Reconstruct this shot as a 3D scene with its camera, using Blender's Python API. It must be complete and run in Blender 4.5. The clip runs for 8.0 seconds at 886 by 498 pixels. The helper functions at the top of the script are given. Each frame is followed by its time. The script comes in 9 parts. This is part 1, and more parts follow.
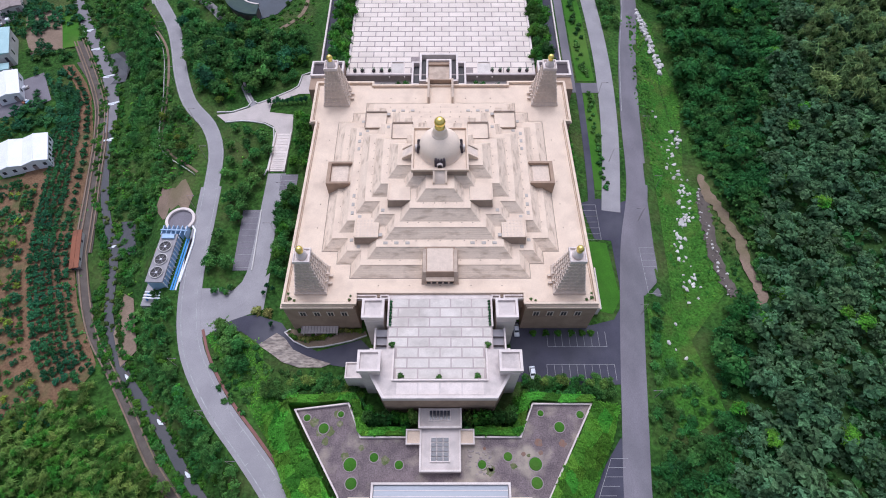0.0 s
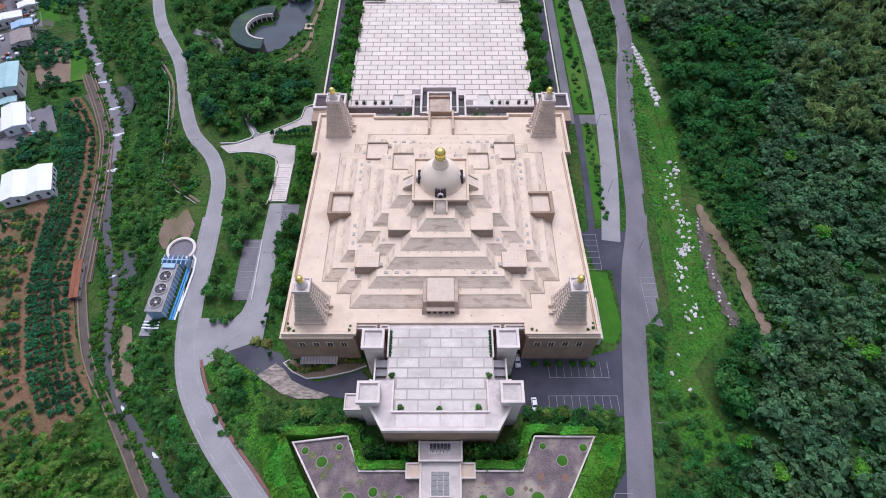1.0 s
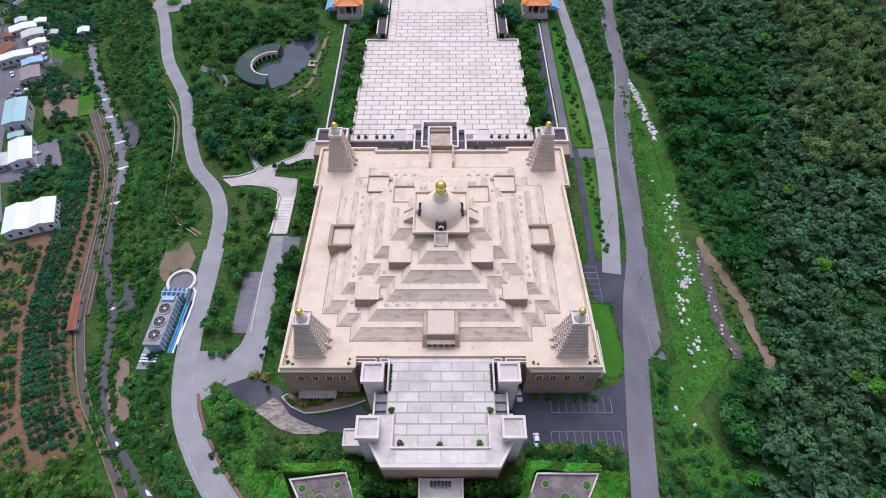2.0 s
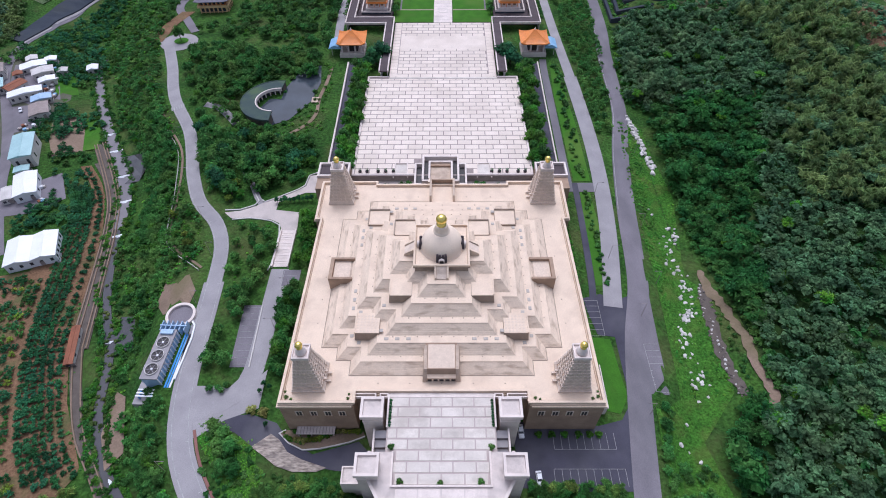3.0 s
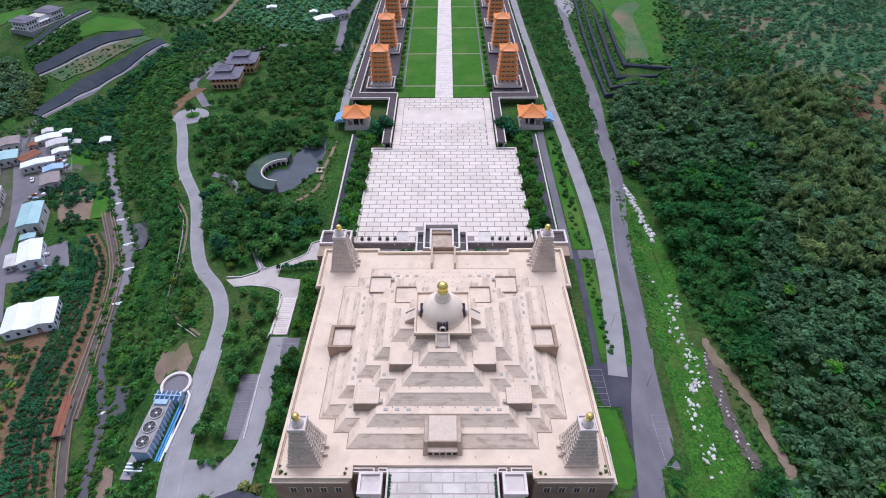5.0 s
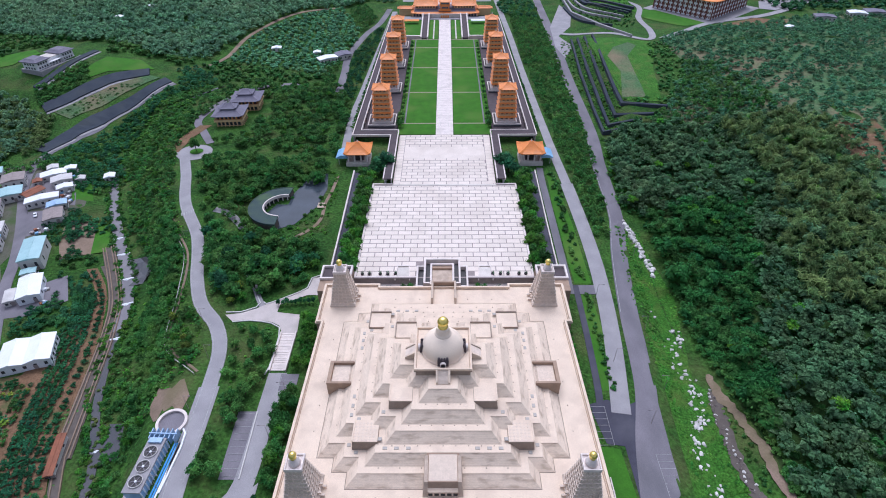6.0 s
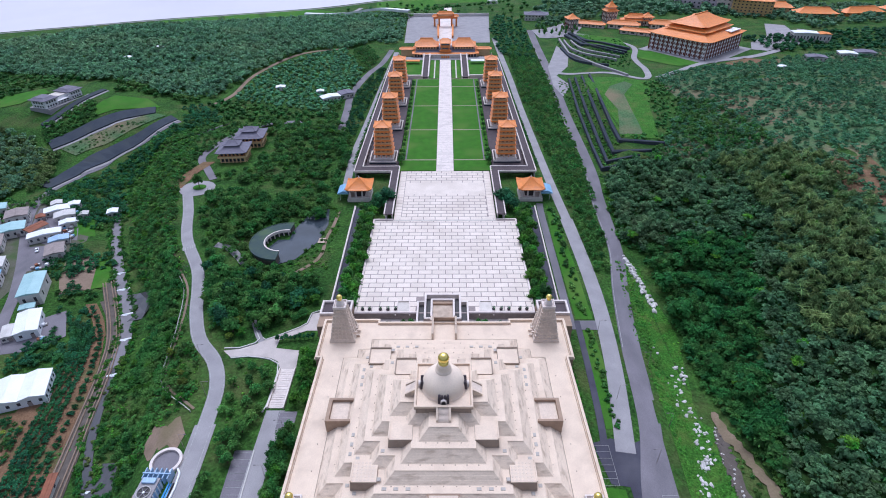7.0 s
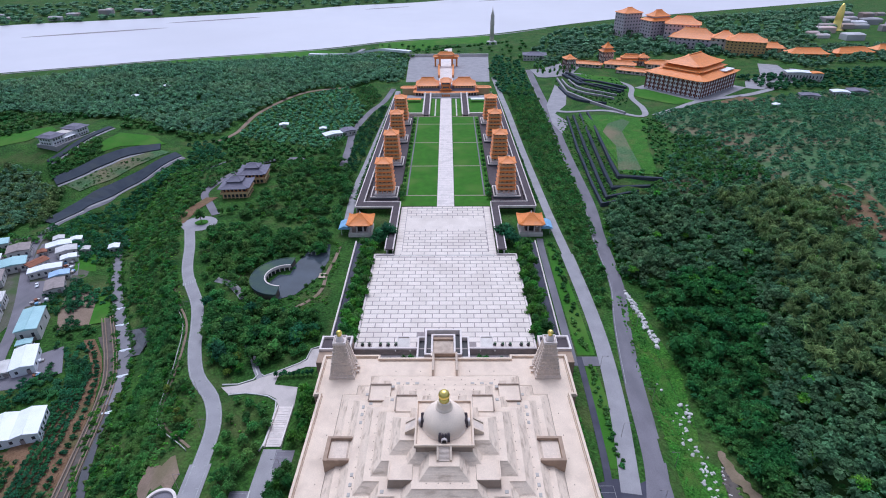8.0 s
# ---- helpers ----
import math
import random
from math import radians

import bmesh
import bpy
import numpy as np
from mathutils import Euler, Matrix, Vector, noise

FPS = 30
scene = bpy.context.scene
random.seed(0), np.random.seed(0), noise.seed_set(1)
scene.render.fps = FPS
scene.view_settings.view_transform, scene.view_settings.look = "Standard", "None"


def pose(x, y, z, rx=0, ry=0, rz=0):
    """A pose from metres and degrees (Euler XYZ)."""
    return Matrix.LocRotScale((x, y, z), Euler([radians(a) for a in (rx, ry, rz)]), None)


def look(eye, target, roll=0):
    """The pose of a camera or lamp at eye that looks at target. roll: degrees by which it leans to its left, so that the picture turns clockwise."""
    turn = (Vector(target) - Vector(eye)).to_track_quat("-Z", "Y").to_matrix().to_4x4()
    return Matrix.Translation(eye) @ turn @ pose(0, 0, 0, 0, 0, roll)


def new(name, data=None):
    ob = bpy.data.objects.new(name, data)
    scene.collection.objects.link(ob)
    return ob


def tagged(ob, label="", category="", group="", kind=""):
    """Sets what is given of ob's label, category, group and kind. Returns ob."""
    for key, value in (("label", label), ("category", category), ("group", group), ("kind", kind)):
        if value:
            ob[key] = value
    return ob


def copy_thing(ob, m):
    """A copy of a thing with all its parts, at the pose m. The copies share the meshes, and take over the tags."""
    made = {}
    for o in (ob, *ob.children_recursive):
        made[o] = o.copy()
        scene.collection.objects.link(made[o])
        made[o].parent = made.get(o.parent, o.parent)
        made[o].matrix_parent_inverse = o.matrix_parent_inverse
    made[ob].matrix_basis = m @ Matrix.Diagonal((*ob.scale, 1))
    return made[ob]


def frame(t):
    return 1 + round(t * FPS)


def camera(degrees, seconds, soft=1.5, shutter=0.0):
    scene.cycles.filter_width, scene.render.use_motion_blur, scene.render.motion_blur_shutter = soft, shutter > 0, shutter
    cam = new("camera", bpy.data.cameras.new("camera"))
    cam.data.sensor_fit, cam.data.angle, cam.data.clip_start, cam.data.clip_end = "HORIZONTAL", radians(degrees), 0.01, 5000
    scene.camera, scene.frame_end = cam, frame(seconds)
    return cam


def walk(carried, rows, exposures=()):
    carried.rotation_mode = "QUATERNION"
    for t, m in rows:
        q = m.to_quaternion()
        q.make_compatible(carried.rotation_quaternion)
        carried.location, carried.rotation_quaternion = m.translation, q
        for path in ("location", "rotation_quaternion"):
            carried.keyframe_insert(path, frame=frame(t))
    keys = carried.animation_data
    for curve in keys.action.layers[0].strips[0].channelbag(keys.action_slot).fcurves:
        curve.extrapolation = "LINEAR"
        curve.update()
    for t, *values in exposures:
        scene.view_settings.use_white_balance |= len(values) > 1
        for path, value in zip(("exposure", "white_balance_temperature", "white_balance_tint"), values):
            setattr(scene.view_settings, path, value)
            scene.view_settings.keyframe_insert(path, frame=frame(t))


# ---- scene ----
cam = camera(78.37, 8.0, 1.0)
EYE = (1.24, -119.2, 159.9)
ROWS = [  # seconds, yaw, pitch, roll
    (0.0, 0.22, -59.04, -0.30), (0.5, 0.25, -57.51, -0.32), (1.0, 0.28, -55.92, -0.34), (1.5, 0.31, -54.23, -0.36),
    (3.0, 0.39, -49.01, -0.39), (3.5, 0.42, -47.22, -0.41), (4.0, 0.44, -45.41, -0.42), (4.5, 0.47, -43.74, -0.44),
    (6.0, 0.50, -38.26, -0.46), (6.5, 0.51, -36.55, -0.47), (7.0, 0.53, -34.56, -0.48), (7.5, 0.55, -32.85, -0.49), (8.0, 0.57, -30.87, -0.50),
]
walk(cam, [(t, pose(*EYE, 90 + pitch, 0, yaw) @ pose(0, 0, 0, 0, 0, roll)) for t, yaw, pitch, roll in ROWS], [(0.0, -0.07, 5620, 19), (4.5, -0.06, 5540, 19), (6.0, -0.02, 5420, 18), (7.0, -0.03, 5320, 17), (8.0, -0.15, 5260, 17)])

# ---- light: a bright overcast sky with a weak, very soft sun ----
world = bpy.data.worlds.new("sky")
scene.world = world
world.use_nodes = True
wn = world.node_tree
sky = wn.nodes.new("ShaderNodeTexSky")
sky.sky_type = "NISHITA"
sky.sun_disc = False
sky.sun_elevation, sky.sun_rotation = radians(65), radians(-7)
sky.air_density, sky.dust_density = 1.0, 4.0
haze = wn.nodes.new("ShaderNodeHueSaturation")  # thin white cloud over the whole sky
haze.inputs["Saturation"].default_value = 0.4
wn.links.new(sky.outputs[0], haze.inputs["Color"])
wn.links.new(haze.outputs[0], wn.nodes["Background"].inputs[0])
wn.nodes["Background"].inputs[1].default_value = 0.15
sun_data = bpy.data.lights.new("sun", "SUN")
sun_data.energy, sun_data.angle, sun_data.color = 1.7, radians(40), (1.0, 0.95, 0.88)
sun = new("sun", sun_data)
sun.matrix_world = look((-15, 122, 260), (0, 0, 0))

# ---- materials ----
def surf(name, c1, c2, scale=0.5, rough=0.85, bump=0.15, stain=None, amount=0.4, stain_scale=0.08, fine=6.0, island=0.0, each=0.0, metal=0.0, stretch=None, grain=(0.8, 1.15), depth=0.05):
    """Two-scale weathered surface: broad patches, fine grain, optional stains and variation piece by piece."""
    m = bpy.data.materials.new(name)
    m.use_nodes = True
    nt = m.node_tree
    nd, ln = nt.nodes, nt.links
    b = nd["Principled BSDF"]
    b.inputs["Roughness"].default_value = rough
    b.inputs["Metallic"].default_value = metal
    if rough > 0.6:
        b.inputs["Specular IOR Level"].default_value = 0.15
    geo = nd.new("ShaderNodeNewGeometry")
    vec = geo.outputs["Position"]
    if stretch:
        mp = nd.new("ShaderNodeMapping")
        mp.inputs["Scale"].default_value = stretch
        ln.new(vec, mp.inputs["Vector"])
        vec = mp.outputs[0]

    def tex(s, detail=4.0):
        n = nd.new("ShaderNodeTexNoise")
        n.inputs["Scale"].default_value = s
        n.inputs["Detail"].default_value = detail
        ln.new(vec, n.inputs["Vector"])
        return n.outputs[0]

    def ramp(src, a, z):
        r = nd.new("ShaderNodeMapRange")
        r.inputs[1].default_value, r.inputs[2].default_value = a, z
        ln.new(src, r.inputs[0])
        return r.outputs[0]

    def mix(f, p, q, kind="MIX"):
        x = nd.new("ShaderNodeMix")
        x.data_type, x.blend_type = "RGBA", kind
        for sock, v in ((x.inputs[0], f), (x.inputs[6], p), (x.inputs[7], q)):
            if isinstance(v, (int, float)):
                sock.default_value = v
            elif isinstance(v, tuple):
                sock.default_value = (*v, 1)
            else:
                ln.new(v, sock)
        return x.outputs[2]

    big, small = tex(scale), tex(fine)
    col = mix(ramp(big, 0.3, 0.7), c1, c2)
    g = ramp(small, 0.25, 0.75)
    gv = nd.new("ShaderNodeMapRange")
    gv.inputs[3].default_value, gv.inputs[4].default_value = grain
    ln.new(g, gv.inputs[0])
    col = mix(1.0, col, gv.outputs[0], "MULTIPLY")
    if stain:
        st = ramp(tex(stain_scale, 6.0), 0.5, 0.68)
        mu = nd.new("ShaderNodeMath")
        mu.operation = "MULTIPLY"
        mu.inputs[1].default_value = amount
        ln.new(st, mu.inputs[0])
        col = mix(mu.outputs[0], col, stain)
    for src, k in ((geo.outputs["Random Per Island"] if island else None, island), (nd.new("ShaderNodeObjectInfo").outputs["Random"] if each else None, each)):
        if src is not None:
            rv = nd.new("ShaderNodeMapRange")
            rv.inputs[3].default_value, rv.inputs[4].default_value = 1 - k, 1 + k
            ln.new(src, rv.inputs[0])
            col = mix(1.0, col, rv.outputs[0], "MULTIPLY")
    ln.new(col, b.inputs["Base Color"])
    if bump:
        bp = nd.new("ShaderNodeBump")
        bp.inputs["Strength"].default_value = bump
        bp.inputs["Distance"].default_value = depth
        ln.new(small, bp.inputs["Height"])
        ln.new(bp.outputs[0], b.inputs["Normal"])
    return m


def leaf(name, c1, c2, c3, patch=0.12, glow=0.3):
    """Foliage: colour drifts from plant to plant and from leaf to leaf."""
    m = surf(name, c1, c2, scale=patch, rough=0.65, bump=0.5, stain=c3, amount=0.6, stain_scale=patch * 0.45, fine=2.2, island=0.30, each=0.2, grain=(0.45, 1.5), depth=0.5)
    nt = m.node_tree
    b = nt.nodes["Principled BSDF"]
    src = b.inputs["Base Color"].links[0].from_socket
    pos = nt.nodes.new("ShaderNodeNewGeometry")
    cells = nt.nodes.new("ShaderNodeTexVoronoi")
    cells.inputs["Scale"].default_value = 0.24
    nt.links.new(pos.outputs["Position"], cells.inputs["Vector"])
    sep = nt.nodes.new("ShaderNodeSeparateColor")
    nt.links.new(cells.outputs["Color"], sep.inputs[0])
    val, hue = nt.nodes.new("ShaderNodeMapRange"), nt.nodes.new("ShaderNodeMapRange")
    val.inputs[3].default_value, val.inputs[4].default_value = 0.62, 1.5
    hue.inputs[3].default_value, hue.inputs[4].default_value = 0.475, 0.515
    nt.links.new(sep.outputs[0], val.inputs[0])
    nt.links.new(sep.outputs[1], hue.inputs[0])
    hsv = nt.nodes.new("ShaderNodeHueSaturation")
    nt.links.new(hue.outputs[0], hsv.inputs["Hue"])
    nt.links.new(val.outputs[0], hsv.inputs["Value"])
    nt.links.new(src, hsv.inputs["Color"])
    src = hsv.outputs[0]
    nt.links.new(src, b.inputs["Base Color"])
    tr = nt.nodes.new("ShaderNodeBsdfTranslucent")
    mx = nt.nodes.new("ShaderNodeMixShader")
    mx.inputs[0].default_value = glow
    nt.links.new(src, tr.inputs[0])
    nt.links.new(b.outputs[0], mx.inputs[1])
    nt.links.new(tr.outputs[0], mx.inputs[2])
    nt.links.new(mx.outputs[0], nt.nodes["Material Output"].inputs[0])
    return m


M = {}
M["cream"] = surf("cream_stone", (0.77, 0.63, 0.49), (0.70, 0.565, 0.44), 0.25, 0.85, 0.1, (0.5, 0.39, 0.305), 0.4, 0.14)
M["slope"] = surf("weathered_stone", (0.78, 0.645, 0.51), (0.70, 0.57, 0.445), 0.22, 0.9, 0.3, (0.40, 0.30, 0.22), 0.7, 0.42, 4.0, grain=(0.82, 1.1), stretch=(0.6, 0.6, 2.6))
M["wall"] = surf("brown_stone", (0.42, 0.305, 0.22), (0.33, 0.235, 0.17), 0.4, 0.9, 0.3, (0.2, 0.145, 0.11), 0.45)
M["carved"] = surf("carved_stone", (0.72, 0.61, 0.515), (0.62, 0.525, 0.44), 0.8, 0.9, 0.4, (0.42, 0.35, 0.29), 0.35, 0.2)
M["white"] = surf("white_stone", (0.76, 0.68, 0.63), (0.67, 0.595, 0.55), 0.4, 0.8, 0.1, (0.44, 0.385, 0.36), 0.4, 0.15)
M["pale_roof"] = surf("pale_roof", (0.66, 0.59, 0.55), (0.56, 0.50, 0.465), 0.4, 0.85, 0.1, (0.36, 0.32, 0.30), 0.45, 0.2)
M["tile"] = surf("paving_slab", (0.66, 0.61, 0.555), (0.57, 0.525, 0.475), 0.3, 0.75, 0.1, (0.40, 0.36, 0.32), 0.6, 0.16, each=0.06)
M["slab"] = surf("plaza_slab", (0.75, 0.665, 0.59), (0.68, 0.595, 0.52), 0.12, 0.75, 0.05, (0.56, 0.48, 0.415), 0.5, 0.05, each=0.05, island=0.05)
M["joint"] = surf("joint_stone", (0.34, 0.29, 0.275), (0.27, 0.23, 0.22), 0.5)
M["band"] = surf("pinkish_paving_band", (0.50, 0.425, 0.40), (0.43, 0.365, 0.345), 0.5, 0.85, 0.1)
M["dark"] = surf("dark_opening", (0.03, 0.03, 0.032), (0.05, 0.045, 0.045), 1.0, 0.6, 0)
M["gold"] = surf("gilding", (1.0, 0.80, 0.24), (0.97, 0.72, 0.17), 1.0, 0.3, 0.05, metal=1.0)
M["dome"] = surf("dome_plaster", (0.88, 0.735, 0.59), (0.85, 0.705, 0.565), 0.4, 0.85, 0.05, (0.72, 0.61, 0.52), 0.3, 0.2)
M["asphalt"] = surf("asphalt", (0.082, 0.080, 0.108), (0.058, 0.057, 0.078), 0.15, 0.85, 0.1, (0.14, 0.14, 0.15), 0.4, 0.05)
M["lane"] = surf("worn_asphalt", (0.22, 0.205, 0.228), (0.165, 0.153, 0.172), 0.12, 0.88, 0.1, (0.13, 0.13, 0.14), 0.5, 0.06, stretch=(1.0, 0.5, 1.0))
M["concrete"] = surf("pale_concrete", (0.35, 0.335, 0.345), (0.28, 0.268, 0.28), 0.15, 0.9, 0.1, (0.27, 0.26, 0.27), 0.5, 0.06)
M["paint"] = surf("road_paint", (0.45, 0.45, 0.45), (0.28, 0.28, 0.28), 0.8, 0.8, 0)
M["roof"] = surf("orange_tile", (0.82, 0.27, 0.05), (0.70, 0.215, 0.04), 0.3, 0.5, 0.3, (0.56, 0.23, 0.1), 0.3, 0.2, 3.0, stretch=(1, 1, 3))
M["ochre"] = surf("terracotta_wall", (0.76, 0.30, 0.10), (0.66, 0.245, 0.08), 0.3, 0.8, 0.1)
M["buff"] = surf("buff_wall", (0.74, 0.50, 0.28), (0.65, 0.44, 0.245), 0.3, 0.8, 0.1)
M["corridor"] = surf("dark_corridor_roof", (0.105, 0.085, 0.09), (0.08, 0.065, 0.07), 0.3, 0.8, 0.2)
M["grass"] = surf("lawn", (0.055, 0.175, 0.016), (0.04, 0.13, 0.014), 0.2, 0.95, 0.3, (0.12, 0.19, 0.04), 0.5, 0.05, 2.5)
M["ground"] = surf("rough_ground", (0.024, 0.075, 0.014), (0.05, 0.125, 0.02), 0.09, 0.95, 1.0, (0.10, 0.11, 0.04), 0.55, 0.06, 0.8, grain=(0.35, 1.5), depth=0.8)
M["soil"] = surf("red_soil", (0.225, 0.135, 0.08), (0.165, 0.10, 0.058), 0.15, 0.95, 0.6, (0.085, 0.11, 0.04), 0.75, 0.09, 1.5, grain=(0.6, 1.25), depth=0.2)
M["gravel"] = surf("purple_gravel", (0.22, 0.175, 0.18), (0.13, 0.105, 0.11), 0.3, 0.95, 0.6, (0.42, 0.365, 0.29), 0.75, 0.13, 2.5, grain=(0.6, 1.3))
M["water"] = surf("stream_water", (0.055, 0.058, 0.066), (0.085, 0.082, 0.085), 0.05, 0.15, 0.05)
# Silty water paled towards white: sky reflection put into the base colour.
M["river"] = surf("sky_pale_river", (0.62, 0.59, 0.62), (0.57, 0.545, 0.58), 0.003, 0.3, 0.0, (0.44, 0.41, 0.425), 0.3, 0.0025, 0.02, grain=(0.97, 1.03))
M["slate"] = surf("slate_roof", (0.20, 0.19, 0.235), (0.16, 0.15, 0.19), 0.4, 0.7, 0.2)
M["black_wall"] = surf("dark_retaining_wall", (0.04, 0.05, 0.068), (0.058, 0.068, 0.084), 0.1, 0.9, 0.3, (0.05, 0.055, 0.045), 0.4, 0.05)
M["metal_white"] = surf("white_sheet_metal", (0.80, 0.82, 0.86), (0.74, 0.76, 0.80), 0.2, 0.5, 0.0, (0.6, 0.6, 0.6), 0.2, 0.1)
M["metal_blue"] = surf("blue_sheet_metal", (0.22, 0.42, 0.62), (0.18, 0.36, 0.55), 0.3, 0.5, 0.0)
M["metal_teal"] = surf("teal_sheet_metal", (0.36, 0.55, 0.56), (0.3, 0.48, 0.5), 0.3, 0.5, 0.0)
M["metal_rust"] = surf("rusty_sheet_metal", (0.30, 0.12, 0.07), (0.22, 0.09, 0.055), 0.3, 0.7, 0.0)
M["plaster"] = surf("plaster_wall", (0.62, 0.60, 0.58), (0.55, 0.53, 0.51), 0.2, 0.85, 0.05, (0.4, 0.38, 0.36), 0.4, 0.1)
M["bark"] = surf("bark", (0.10, 0.075, 0.055), (0.07, 0.055, 0.04), 2.0, 0.95, 0.4)
M["wood_leaf"] = leaf("forest_leaf", (0.021, 0.108, 0.027), (0.036, 0.155, 0.036), (0.074, 0.195, 0.043), patch=0.07, glow=0.4)
# Paler hilltop foliage, with distance haze lightened into its colour.
M["hill_haze_leaf"] = leaf("hilltop_haze_leaf", (0.095, 0.225, 0.105), (0.13, 0.275, 0.12), (0.18, 0.29, 0.13), patch=0.07, glow=0.45)
# Pale bluish green: the haze over distant woods is put into the base colour.
M["far_haze_leaf"] = leaf("distant_haze_leaf", (0.12, 0.26, 0.15), (0.155, 0.31, 0.17), (0.20, 0.32, 0.16), patch=0.03, glow=0.45)
# Blue-green orchard foliage, made paler by painting distance haze into it.
M["grove_haze_leaf"] = leaf("grove_haze_leaf", (0.085, 0.235, 0.125), (0.11, 0.28, 0.14), (0.15, 0.29, 0.13), glow=0.45)
M["tree_leaf"] = leaf("tree_leaf", (0.04, 0.15, 0.035), (0.068, 0.21, 0.045), (0.12, 0.24, 0.05), glow=0.38)
M["lime_leaf"] = leaf("lime_leaf", (0.12, 0.20, 0.025), (0.17, 0.24, 0.03), (0.1, 0.17, 0.03))
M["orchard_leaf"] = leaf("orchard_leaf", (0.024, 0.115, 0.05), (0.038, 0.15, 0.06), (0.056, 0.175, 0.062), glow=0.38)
M["hedge_leaf"] = leaf("hedge_leaf", (0.045, 0.165, 0.018), (0.065, 0.215, 0.022), (0.03, 0.12, 0.02))
M["olive_leaf"] = leaf("olive_leaf", (0.13, 0.22, 0.075), (0.17, 0.26, 0.085), (0.11, 0.2, 0.07), glow=0.45)
M["lush_leaf"] = leaf("lush_leaf", (0.065, 0.24, 0.02), (0.09, 0.29, 0.026), (0.05, 0.18, 0.02))
M["meadow"] = surf("rank_grass", (0.038, 0.135, 0.016), (0.066, 0.19, 0.023), 0.25, 0.95, 1.0, (0.11, 0.145, 0.035), 0.5, 0.12, 1.3, grain=(0.35, 1.45), depth=0.7)
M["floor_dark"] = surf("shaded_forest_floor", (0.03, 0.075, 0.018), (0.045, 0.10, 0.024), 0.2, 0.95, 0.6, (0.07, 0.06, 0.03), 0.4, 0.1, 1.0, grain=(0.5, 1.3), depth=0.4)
M["moss"] = surf("mossy_patch", (0.08, 0.125, 0.035), (0.16, 0.155, 0.085), 0.8, 0.95, 0.4, (0.34, 0.30, 0.24), 0.6, 0.5, 3.0)
M["rust_earth"] = surf("rusty_earth", (0.24, 0.13, 0.09), (0.2, 0.15, 0.13), 1.2, 0.95, 0.3)
M["wet_rock"] = surf("dark_wet_rock", (0.16, 0.135, 0.125), (0.10, 0.085, 0.08), 0.8, 0.8, 0.4, each=0.25)
M["block"] = surf("blackened_stone", (0.36, 0.285, 0.225), (0.27, 0.21, 0.165), 0.5, 0.9, 0.3, (0.45, 0.37, 0.3), 0.4, 0.25)
M["rock"] = surf("pale_rock", (0.62, 0.60, 0.58), (0.5, 0.48, 0.46), 0.6, 0.9, 0.4, each=0.15, island=0.15)


